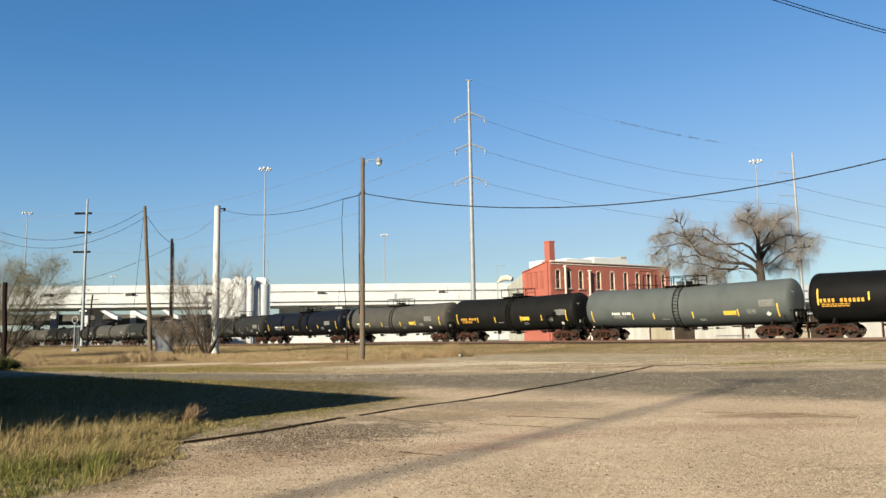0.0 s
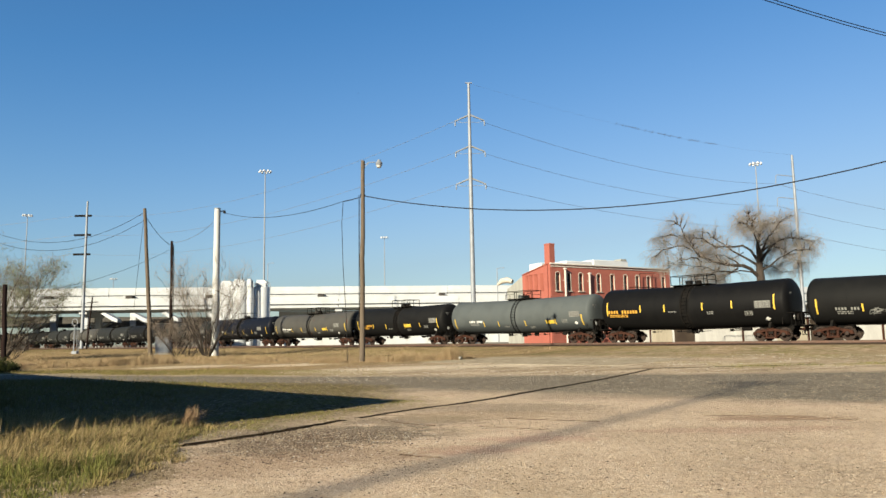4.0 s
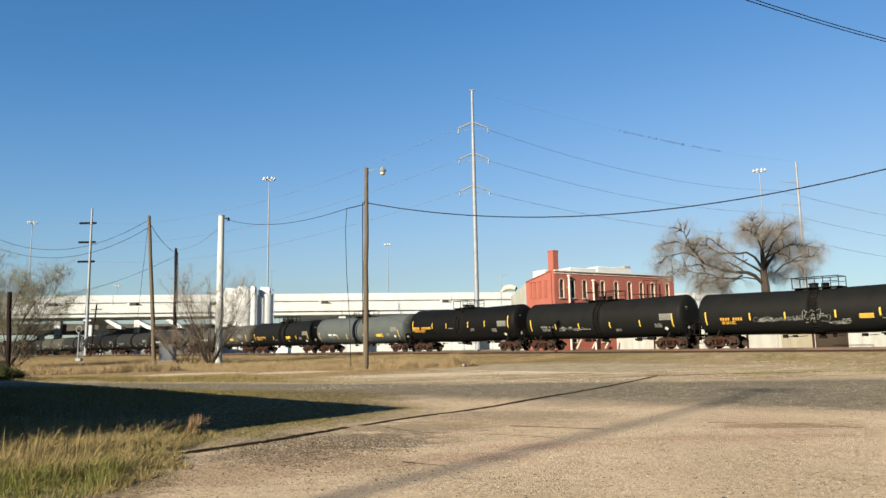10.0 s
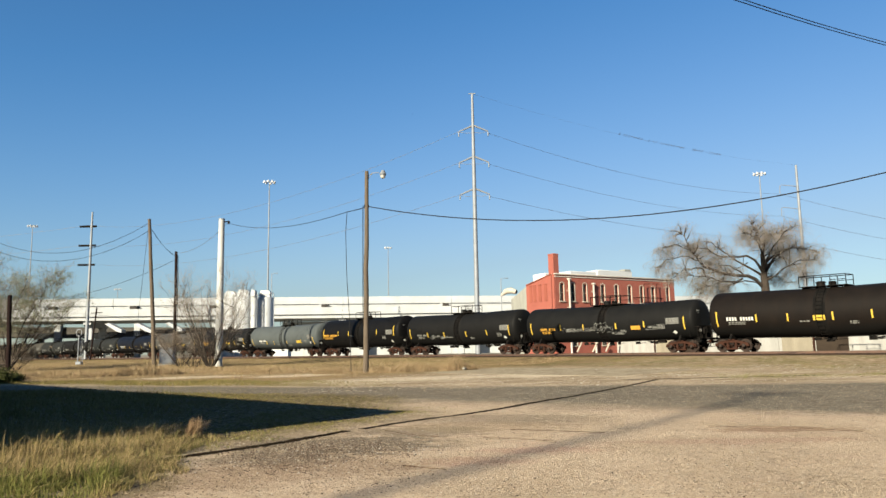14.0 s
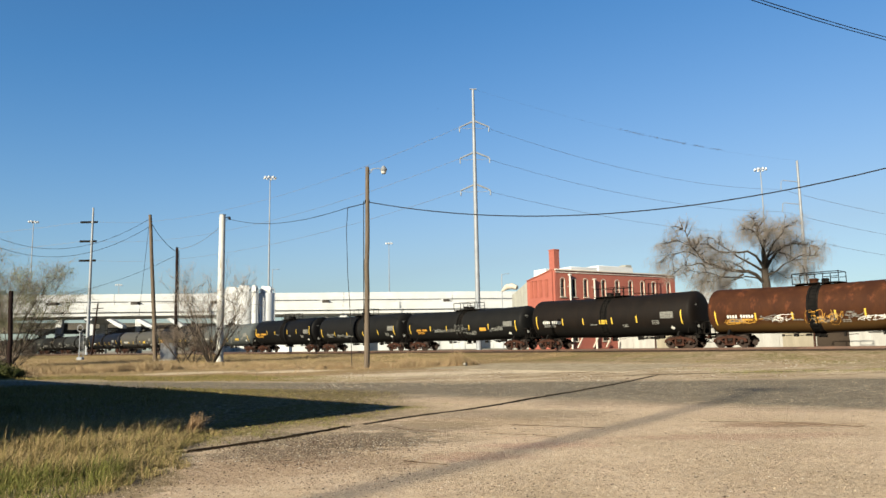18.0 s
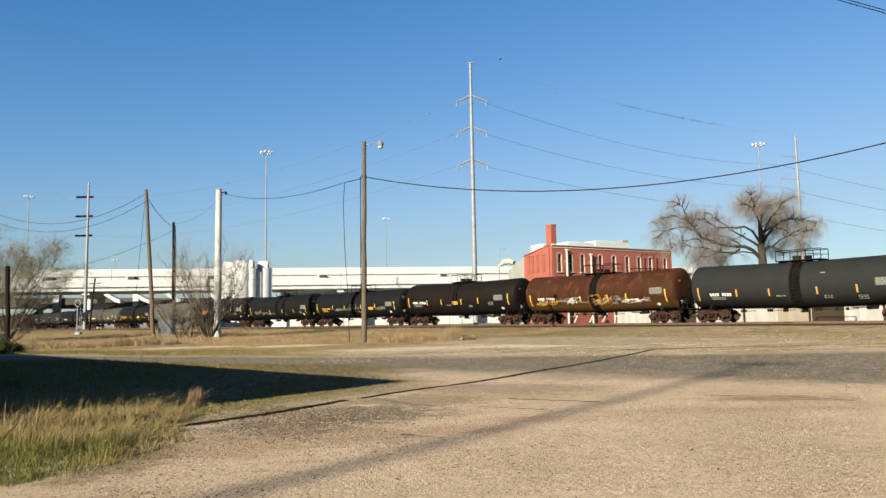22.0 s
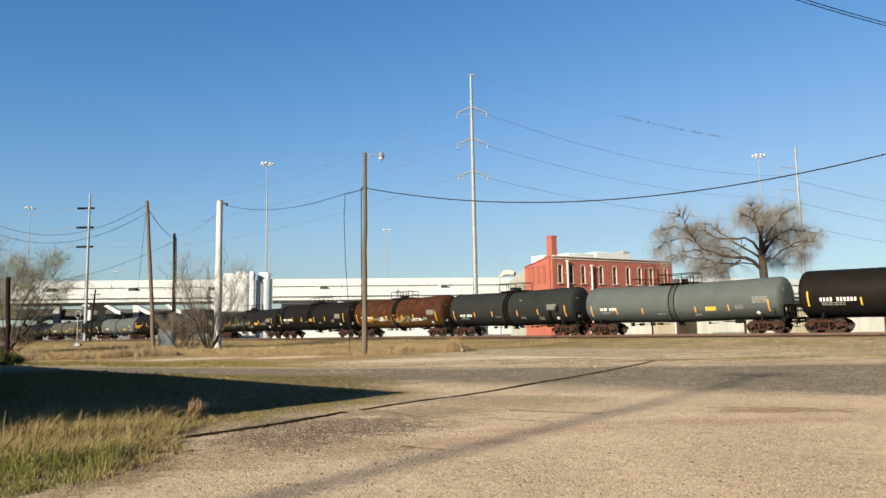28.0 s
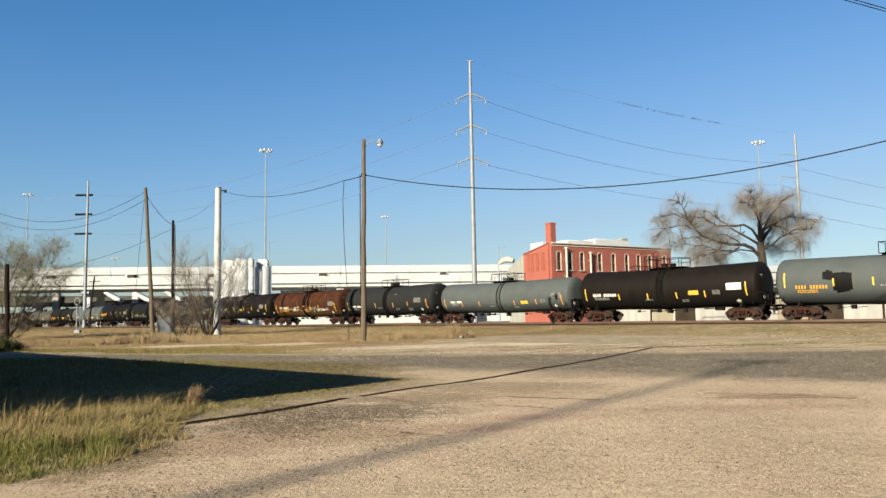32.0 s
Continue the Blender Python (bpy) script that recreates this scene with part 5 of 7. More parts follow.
def transmission():
    def arm(t, x, z, reach, label=""):
        part("arm", Shape().tube([(x, 0, z), (x + reach * 0.92, 0, z - 0.72), (x + reach, 0, z - 0.75)], [0.13, 0.09, 0.08], 6), GALV, t)
        part("brace", Shape().tube([(x, 0, z - 0.95), (x + reach * 0.5, 0, z - 1.02), (x + reach, 0, z - 0.82)], 0.03, 5), GALV, t)
        part("insulator", Shape().turned([(z - 1.5, 0.03), (z - 1.45, 0.1), (z - 1.3, 0.06), (z - 1.2, 0.11), (z - 1.05, 0.06), (z - 0.95, 0.1), (z - 0.8, 0.03)], (x + reach, 0, 0), n=8), GALV, t)
    main = thing("transmission_pole", pose(3.82, 95, 0.4), "tall galvanised steel transmission pole with six arms", "transmission pole", "steel transmission poles")
    part("shaft", Shape().turned([(-0.2, 0.36), (0, 0.36), (12, 0.30), (24, 0.245), (35.1, 0.16), (35.16, 0.1)], n=12), GALV, main)
    part("cap", Shape().box((0, 0, 35.2), (0.9, 0.2, 0.12), 0.02), GALV, main)
    for z in (30.75, 26.5, 22.15):
        arm(main, 0.15, z, 1.85)
        arm(main, -0.05, z, -1.85)
    left = thing("transmission_pole", pose(-82.4, 168, 0.4), "distant steel transmission pole with short arms", "transmission pole", "steel transmission poles")
    part("shaft", Shape().turned([(-0.2, 0.42), (0, 0.42), (34.4, 0.2), (34.45, 0.1)], n=12), GALV, left)
    for z in (31.0, 26.5, 22.0):
        for a, b in ((-2.8, -0.3), (0.3, 1.1)):
            part("arm", Shape().bar((a, 0, z), (b, 0, z), 0.3, 0.45), IRON, left)
        part("band", Shape().turned([(z - 0.3, 0.3), (z + 0.3, 0.3)], n=10), GALV, left)
    right = thing("transmission_pole", pose(66.36, 136, 0.4), "slim steel transmission pole with bent arms", "transmission pole", "steel transmission poles")
    part("shaft", Shape().turned([(-0.2, 0.36), (0, 0.36), (34.6, 0.2), (34.66, 0.1)], n=12), GALV, right)
    for z in (30.6, 26.3, 22.0):
        part("arm", Shape().tube([(0, 0, z - 0.1), (-2.9, 0, z + 0.25), (-3.3, 0, z + 0.1), (-3.42, 0, z - 1.45)], 0.07, 6), GALV, right)
    grey = "thin bare power line conductor"
    for z0, z1, sag in ((29.7, 29.55, 2.0), (25.45, 25.3, 1.75), (21.1, 21.0, 1.4)):
        wire((5.82, 95, z0 + 0.4), (62.94, 136, z1), sag, 0.022, ALU_WIRE, grey)
        wire((62.94, 136, z1), (190, 190, z1), 5.0, 0.03, ALU_WIRE, grey)
    for z0, z1, sag in ((30.4, 31.4, 4.0), (26.1, 26.9, 3.5), (21.8, 22.4, 3.2)):
        wire((1.92, 95, z0), (-81.0, 168, z1), sag, 0.022, ALU_WIRE, grey)
        wire((-85.2, 168, z1), (-230, 200, z1 + 2), 3.0, 0.03, ALU_WIRE, grey)
    wire((3.85, 95, 35.6), (66.36, 136, 35.06), 1.45, 0.006, ALU_WIRE, "thin shield wire lined with perched birds")
    # the cables of the wooden poles
    black = "sagging black overhead cable"
    solid("overhead_cable", Shape().tube([(-5.24 + 35.24 * k, 48.8 - 18.8 * k, 11.28 - 10.56 * k + 11.23 * k * k) for k in [i / 32 for i in range(33)]], 0.031, 6), WIRE, Matrix(), black, "cable", "overhead wires")
    wire((-5.34, 48.8, 11.25), (-6.69, 48.9, 10.95), 0.02, 0.03, WIRE, black, "overhead_cable")
    solid("overhead_cable", Shape().tube([(-6.69, 48.9, 10.95), (-6.78, 48.9, 9.5), (-6.7, 48.9, 6.5), (-6.5, 48.9, 3.4), (-6.42, 48.9, 0.3)], 0.022, 6), WIRE, Matrix(), "slack black cable dropping to the ground", "cable", "overhead wires")
    wire((-6.69, 48.9, 10.95), (-23.0, 76, 15.2), 0.8, 0.022, WIRE, black, "overhead_cable")
    wire((-23.0, 76, 15.2), (-33.5, 90, 14.0), 0.8, 0.02, ALU_WIRE, grey)
    for z0, z1, sag in ((16.1, 16.2, 3.1), (15.2, 15.1, 3.0)):
        wire((-32.85, 80, z0), (-54.3, 82.5, z1), sag, 0.024, WIRE, black, "overhead_cable")
        wire((-54.3, 82.5, z1), (-90, 86, z1), 3.0, 0.03, WIRE, black, "overhead_cable")
    wire((-32.85, 80, 15.8), (-33.45, 90, 13.6), 0.5, 0.03, WIRE, black, "overhead_cable")
    wire((-33.6, 90, 13.2), (-62, 96, 8.9), 2.0, 0.022, WIRE, black, "overhead_cable")
    for dz, dy in ((0.0, 0.0), (-0.04, 0.10)):
        wire((-9.0, 5.8 + dy * 0.3, 10.16 + dz), (25.06, 27.9 + dy, 11.92 + dz), 1.45, 0.012, WIRE, "thin black twin overhead line", "overhead_cable")


transmission()


def birds():
    rnd = random.Random(4)
    a, b = Vector((3.85, 95, 35.6)), Vector((66.36, 136, 35.06))
    feather = surface("dark_feathers", (0.02, 0.02, 0.022), (0.04, 0.036, 0.034), 9, 0.7)
    body = Shape().tube([(-0.13, 0, 0.02), (-0.05, 0, 0.06), (0.03, 0, 0.11), (0.09, 0, 0.17), (0.13, 0, 0.20), (0.17, 0, 0.19)], [0.01, 0.045, 0.06, 0.045, 0.035, 0.005], 7).mesh("bird", feather)
    tail = Shape().tube([(-0.05, 0, 0.05), (-0.24, 0, -0.05)], [0.03, 0.02], 5).mesh("tail", feather)
    k = 0.372
    while k < 0.70:
        if not (0.44 < k < 0.452 or 0.485 < k < 0.495 or 0.575 < k < 0.595 or 0.635 < k < 0.655):
            p = a.lerp(b, k) - Vector((0, 0, 4 * 1.45 * k * (1 - k) - 0.0))
            t = thing("bird", pose(p.x, p.y, p.z + 0.015, 0, 0, rnd.choice((-50, 120)) + rnd.uniform(-20, 20)), "small dark bird perched on the shield wire", "bird", "birds on the wire")
            part("body", body, feather, t)
            part("tail", tail, feather, t)
        k += rnd.choice((0.006, 0.008, 0.009, 0.013))


birds()


def high_masts():
    rows = [(-40.2, 164, 40.4, 1.0), (-122, 213, 40, 1.0), (-21.9, 273, 40, 1.0), (71.57, 164, 40.2, 1.0), (-135.2, 300, 28.6, 0.8)]
    bright = surface("lamp_housing", (0.5, 0.5, 0.5), (0.38, 0.38, 0.38), 3, 0.5)
    head_mesh = Shape().turned([(-0.38, 0.22), (-0.3, 0.27), (0.0, 0.16), (0.1, 0.08)], n=10).mesh("floodlight", bright)
    for x, y, h, k in rows:
        t = thing("light_mast", pose(x, y, 0.4), "tall steel highway light mast with a ring of floodlights", "light mast", "highway light masts")
        part("shaft", Shape().rod((0, 0, -0.2), (0, 0, h - 0.4), 0.24, 0.10, n=10), GALV, t)
        part("ring", Shape().tube([(1.1 * math.cos(a), 1.1 * math.sin(a), h - 0.5) for a in [i * math.pi / 6 for i in range(13)]], 0.06, 5).bar((-1.1, 0, h - 0.5), (1.1, 0, h - 0.5), 0.08).bar((0, -1.1, h - 0.5), (0, 1.1, h - 0.5), 0.08), GALV, t)
        for i in range(8):
            a = i * math.pi / 4
            part("floodlight", head_mesh, bright, t, at=pose(1.25 * math.cos(a), 1.25 * math.sin(a), h - 0.45))
    for x, y, h in ((-57.6, 240, 27.3), (14.7, 200, 20.6)):
        t = thing("street_lamp", pose(x, y, 0.4), "slim steel street lamp on the highway", "street lamp", "highway street lamps")
        part("shaft", Shape().rod((0, 0, 0), (0, 0, h - 0.4), 0.2, 0.1, n=8), GALV, t)
        part("arm", Shape().tube([(0, 0, h - 0.6), (0.9, 0, h - 0.35), (1.5, 0, h - 0.35)], 0.06, 5), GALV, t)
        part("lamp_head", Shape().box((1.7, 0, h - 0.38), (0.8, 0.35, 0.16), 0.04), GALV, t)


high_masts()


# ---- the shed beside the viewer that throws the long shadow ----
SHED_BROWN = surface("brown_metal_siding", (0.07, 0.05, 0.036), (0.05, 0.037, 0.027), 0.4, 0.7, fine=8, grain=(3, 3, 0.4))


def viewer_shed():
    L = 13.0
    corner = Vector((-1.03, 19.77)) - L * Vector((math.sin(radians(SHADOW_TURN)), math.cos(radians(SHADOW_TURN))))
    h = L * math.tan(radians(SUN_UP))
    t = thing("warehouse", pose(corner.x, corner.y, 0, 0, 0, 135.0), "plain dark brown metal-sided warehouse beside the lot", "warehouse")
    # x runs away along the track, +y towards the back of the lot
    part("wall", Shape().box((22, 0.1, h / 2), (44, 0.2, h)), SHED_BROWN, t)
    part("wall", Shape().box((0.1, 9.1, h / 2), (0.2, 17.8, h)), SHED_BROWN, t)
    part("wall", Shape().box((43.9, 9.1, h / 2), (0.2, 17.8, h)), SHED_BROWN, t)
    part("wall", Shape().box((22, 18.1, h / 2), (44, 0.2, h)), SHED_BROWN, t)
    part("roof", Shape().box((22, 9.1, h - 0.08), (43.6, 17.8, 0.12)), GALV, t)


viewer_shed()


# ---- trees ----
BARK = surface("grey_brown_bark", (0.048, 0.039, 0.033), (0.03, 0.025, 0.021), 3, 0.9, bump=0.6, fine=12, grain=(3, 3, 0.5))
TWIG = surface("pale_twigs", (0.27, 0.232, 0.195), (0.185, 0.155, 0.13), 2, 0.85, bump=0)
TWIG_DARK = surface("brown_twigs", (0.20, 0.165, 0.135), (0.14, 0.112, 0.09), 2, 0.85, bump=0)


def leaf_material(name, a, b):
    n = Nodes(name)
    r = n.t.nodes.new("ShaderNodeNewGeometry").outputs["Random Per Island"]
    n.b.inputs["Specular IOR Level"].default_value = 0.05
    return n.done(n.mix(r, a, b), 0.8)


LEAF = leaf_material("dusty_olive_leaf", (0.105, 0.116, 0.068), (0.195, 0.20, 0.125))

# green leaves darkened in colour for the shadow the low shrubs stand in
LEAF_DARK = leaf_material("shade_dark_leaf", (0.024, 0.030, 0.010), (0.05, 0.055, 0.02))


def strip(v, f, pts, w):
    """A thin three-sided twig."""
    base = len(v)
    for i, p in enumerate(pts):
        k = w * (1 - 0.75 * i / (len(pts) - 1))
        for a in (0.0, 2.09, 4.19):
            v.append((p.x + k * math.cos(a), p.y + k * math.sin(a), p.z + k * 0.3 * math.sin(a)))
    for i in range(len(pts) - 1):
        for k in range(3):
            a, b = base + 3 * i + k, base + 3 * i + (k + 1) % 3
            f.append((a, b, b + 3, a + 3))


def wander(rnd, p, d, length, n, bend, pull):
    """A crooked line from p along d; pull: what gravity (negative) or light (positive) adds at each step."""
    pts, d = [p.copy()], d.normalized()
    for _ in range(n):
        d = (d + Vector((rnd.gauss(0, bend), rnd.gauss(0, bend), rnd.gauss(0, bend) + pull))).normalized()
        pts.append(pts[-1] + d * (length / n))
    return pts


def at_share(pts, f):
    x = f * (len(pts) - 1)
    i = min(int(x), len(pts) - 2)
    return pts[i].lerp(pts[i + 1], x - i), (pts[i + 1] - pts[i]).normalized()


def fill_twigs(rnd, limbs, twigs, pts, r0, reach, count, droop, per, twig_len, width, arch=0.03, least=0.012):
    """Side branches along a limb, and on them the fine twigs."""
    tv, tf = twigs
    for _ in range(count):
        f = rnd.uniform(0.25, 1.0) ** 0.8
        p, d = at_share(pts, f)
        side = Vector((rnd.gauss(0, 1), rnd.gauss(0, 1), rnd.gauss(0.35, 0.7))).normalized()
        l = reach * rnd.uniform(0.45, 1.0) * (1.15 - 0.5 * f)
        b = wander(rnd, p, (d * 0.8 + side).normalized(), l, 6, 0.16, arch)
        limbs.tube(b, [max(least * (1.3 - 0.1 * i), r0 * 0.5 * (1 - i / 7)) for i in range(7)], 5)
        for _ in range(per):
            q, e = at_share(b, rnd.uniform(0.25, 1.0))
            s2 = Vector((rnd.gauss(0, 1), rnd.gauss(0, 1), rnd.gauss(0.2, 0.6))).normalized()
            c = wander(rnd, q, (e * 0.7 + s2).normalized(), twig_len * rnd.uniform(0.5, 1.0), 5, 0.14, droop)
            strip(tv, tf, c, width)
            for _ in range(2):
                g, h = at_share(c, rnd.uniform(0.3, 0.95))
                s3 = Vector((rnd.gauss(0, 1), rnd.gauss(0, 1), rnd.gauss(0, 0.6))).normalized()
                strip(tv, tf, wander(rnd, g, (h + s3).normalized(), twig_len * rnd.uniform(0.25, 0.6), 3, 0.12, droop * 1.3), width * 0.7)


def willow():
    rnd = random.Random(21)
    t = thing("bare_tree", pose(30.3, 70, 0.4), "large bare winter tree with drooping twigs", "tree")
    limbs, twigs = Shape(), ([], [])
    X = lambda px, pz, y=0.0: Vector(((px - 1350) * 0.0541, y, (586 - pz) * 0.0538 + 1.2))
    trunk = [Vector((0, 0, -0.3)), X(1351, 570), X(1352, 530), X(1350, 490), X(1349, 460)]
    limbs.tube(trunk, [0.60, 0.48, 0.42, 0.38, 0.30], 12)
    mains = [
        ([X(1348, 487), X(1330, 473, -0.5), X(1304, 467, -0.9), X(1270, 462, -1.0), X(1240, 449, -0.6), X(1228, 428, -0.3), X(1217, 404), X(1205, 384, 0.2)], 0.27, 24, 2.0),
        ([X(1304, 472, -0.9), X(1280, 478, -1.4), X(1257, 478, -1.9), X(1232, 470, -2.2), X(1205, 466, -2.0)], 0.15, 14, 1.8),
        ([X(1349, 462), X(1338, 438, 0.3), X(1314, 430, 0.8), X(1284, 428, 1.2), X(1260, 412, 1.4), X(1234, 410, 1.6)], 0.20, 18, 2.0),
        ([X(1349, 460), X(1348, 428), X(1343, 405, -0.4), X(1336, 388, -0.8), X(1326, 374, -1.0)], 0.25, 18, 2.0),
        ([X(1350, 460), X(1356, 428, 0.8), X(1366, 402, 1.2), X(1380, 388, 1.5), X(1396, 384, 1.6)], 0.22, 18, 2.0),
        ([X(1351, 462), X(1366, 436, -0.4), X(1380, 424, -0.8), X(1400, 420, -1.2), X(1420, 424, -1.5), X(1434, 432, -1.6)], 0.2, 18, 1.8),
        ([X(1350, 470), X(1366, 448, 1.5), X(1392, 436, 3.0), X(1412, 418, 4.0), X(1424, 408, 4.4)], 0.18, 16, 2.0),
        ([X(1349, 465), X(1340, 440, -1.5), X(1320, 416, -3.0), X(1304, 404, -3.8), X(1288, 402, -4.2)], 0.18, 16, 2.0),
        ([X(1349, 468), X(1330, 442, 2.0), X(1316, 420, 3.6), X(1298, 402, 4.4), X(1284, 392, 4.8)], 0.17, 15, 2.0),
        ([X(1350, 475), X(1366, 458, -2.0), X(1384, 446, -3.2), X(1404, 446, -4.0)], 0.14, 12, 1.8),
        ([X(1243, 460, -0.7), X(1222, 452, -1.2), X(1200, 455, -1.6), X(1180, 470, -1.8)], 0.11, 12, 2.0),
        ([X(1230, 438, -0.4), X(1208, 428, 0.2), X(1186, 432, 0.8), X(1172, 445, 1.0)], 0.10, 12, 2.0),
        ([X(1222, 418, -0.2), X(1200, 405, 0.6), X(1184, 412, 1.0)], 0.08, 9, 1.8),
        ([X(1351, 445), X(1378, 428, 1.0), X(1405, 432, 1.6), X(1425, 445, 2.0), X(1440, 462, 2.2)], 0.15, 15, 2.0),
        ([X(1308, 467, -0.9), X(1300, 452, 0.4), X(1286, 444, 1.4), X(1268, 440, 2.0)], 0.10, 14, 1.9),
        ([X(1348, 482), X(1326, 472, 1.5), X(1306, 478, 2.5), X(1292, 490, 3.0)], 0.12, 14, 1.8),
        ([X(1352, 478), X(1374, 464, 2.0), X(1398, 464, 3.0), X(1420, 474, 3.6)], 0.12, 14, 1.8),
        ([X(1350, 458), X(1374, 426, 3.0), X(1398, 408, 4.0), X(1422, 414, 5.0), X(1436, 432, 5.4)], 0.13, 16, 1.9),
        ([X(1270, 470, -1.2), X(1256, 480, -1.8), X(1240, 486, -2.2), X(1222, 490, -2.4)], 0.08, 12, 1.8),
        ([X(1330, 440, 1.0), X(1312, 452, 2.2), X(1298, 462, 3.0)], 0.08, 12, 1.8),
        ([X(1349, 458), X(1352, 420, -2.0), X(1360, 398, -3.6), X(1372, 392, -4.4)], 0.15, 13, 2.0),
    ]
    for pts, r, count, reach in mains:
        fine = []
        for a, b in zip(pts, pts[1:]):
            fine += [a, a.lerp(b, 0.5) + Vector((rnd.gauss(0, 0.1), rnd.gauss(0, 0.1), rnd.gauss(0, 0.1)))]
        fine.append(pts[-1])
        limbs.tube(fine, [max(0.022, 0.72 * r * (1 - 0.88 * i / (len(fine) - 1))) for i in range(len(fine))], 8)
        fill_twigs(rnd, limbs, twigs, fine, r * 0.42, reach * 1.0, int(count * 1.5), -0.22, 16, 1.5, 0.0125, -0.03, 0.016)
    part("trunk", limbs, BARK, t)
    part("crown", Shape().add(*twigs), TWIG, t, "haze of pale drooping twigs")


willow()


def shrub_tree(name, base, height, spread, stems, seed, label, leaves=0, per=9, width=0.012, twig=None, droop=0.02, leaf=None):
    rnd = random.Random(seed)
    t = thing(name, pose(*base), label, "tree" if height > 5 else "shrub")
    limbs, twigs = Shape(), ([], [])
    lv, lf = [], []
    for i in range(stems):
        a = 2 * math.pi * (i + rnd.uniform(-0.3, 0.3)) / stems
        d = Vector((math.cos(a) * spread / height * 0.75, math.sin(a) * spread / height * 0.75, 1.0))
        start = Vector((math.cos(a) * 0.25, math.sin(a) * 0.25, -0.15))
        l = height * rnd.uniform(0.7, 0.95)
        pts = wander(rnd, start, d, l, 9, 0.10, 0.03)
        r = 0.016 + height * 0.0035
        limbs.tube(pts, [max(0.012, r * (1 - 0.85 * k / 9)) for k in range(10)], 6)
        fill_twigs(rnd, limbs, twigs, pts, r * 0.6, height * 0.26, 9, droop, per, height * 0.16, width)
    part("trunk", limbs, BARK, t)
    part("crown", Shape().add(*twigs), twig or TWIG_DARK, t)
    if leaves:
        tv = twigs[0]
        for _ in range(leaves):
            p = Vector(tv[rnd.randrange(len(tv))])
            if noise.noise(p * 0.8 + Vector((seed, 0, 0))) < rnd.uniform(-0.25, 0.25):     # leaves stand in clusters
                continue
            p += Vector((rnd.gauss(0, 0.12), rnd.gauss(0, 0.12), rnd.gauss(0, 0.12)))
            u = Vector((rnd.gauss(0, 1), rnd.gauss(0, 1), rnd.gauss(0, 1))).normalized()
            w = u.orthogonal().normalized()
            s = rnd.uniform(0.016, 0.034)
            n = len(lv)
            lv += [tuple(p + u * s * 1.8), tuple(p + w * s), tuple(p - u * s * 1.8), tuple(p - w * s)]
            lf.append((n, n + 1, n + 2, n + 3))
        me = bpy.data.meshes.new("crown")
        me.from_pydata(lv, [], lf)
        me.materials.append(leaf or LEAF)
        part("foliage", me, leaf or LEAF, t, "small leaves")
    return t


shrub_tree("tree", (-45.5, 76, 0.2), 12.0, 10.5, 20, 31, "spreading thin tree with sparse olive leaves by the track", 60000, 15, 0.012, TWIG_DARK, -0.03)
shrub_tree("tree", (-51.0, 78, 0.2), 11.5, 8.0, 13, 37, "spreading thin tree with sparse olive leaves by the track", 28000, 15, 0.011, TWIG_DARK, -0.03)
shrub_tree("bare_shrub", (-23.6, 73.5, 0.3), 10.4, 7.0, 26, 33, "tall bare many-stemmed shrub beside the white pole", 0, 6, 0.010, TWIG, 0.05)
for x, y, h, w, seed in ((-27.8, 77, 5.0, 4.4, 34), (-26.2, 76, 4.2, 4.4, 41), (-52.0, 74, 2.6, 4.0, 38), (-44.5, 72, 2.4, 4.0, 36), (-49.0, 84, 3.4, 5.0, 43)):
    shrub_tree("bare_shrub", (x, y, 0.3), h, w, 12, seed, "bare brown thicket shrub near the track", 0, 11, 0.010)
for x, y, h, seed in ((-29.5, 46.8, 1.5, 61), (-27.4, 45.6, 1.1, 62), (-31.5, 49.5, 1.6, 63)):
    shrub_tree("leafy_shrub", (x, y, 0.05), h, 2.6, 12, seed, "low green shrub with shade-darkened leaves at the edge of the shade", 9000, 9, 0.006, TWIG_DARK, leaf=LEAF_DARK)
for x, y, h, seed in ((-112, 188, 6.5, 51), (-96, 186, 5.5, 52), (-80, 184, 6.0, 53), (-66, 186, 5.0, 54)):
    shrub_tree("tree", (x, y, 0.4), h, 9.0, 9, seed, "dark scrubby tree below the highway", 5000, 8, 0.03, TWIG_DARK, leaf=LEAF_DARK)

# ---- grass ----
DRY = leaf_material("dry_grass", (0.155, 0.112, 0.052), (0.29, 0.22, 0.115))
BELT = leaf_material("tawny_dead_grass", (0.155, 0.114, 0.064), (0.285, 0.215, 0.128))
STRAW = leaf_material("straw_grass", (0.175, 0.137, 0.056), (0.095, 0.082, 0.030))
GREEN = leaf_material("green_grass", (0.060, 0.070, 0.018), (0.135, 0.130, 0.040))
BROWN_WEED = leaf_material("brown_weeds", (0.15, 0.098, 0.055), (0.26, 0.175, 0.105))


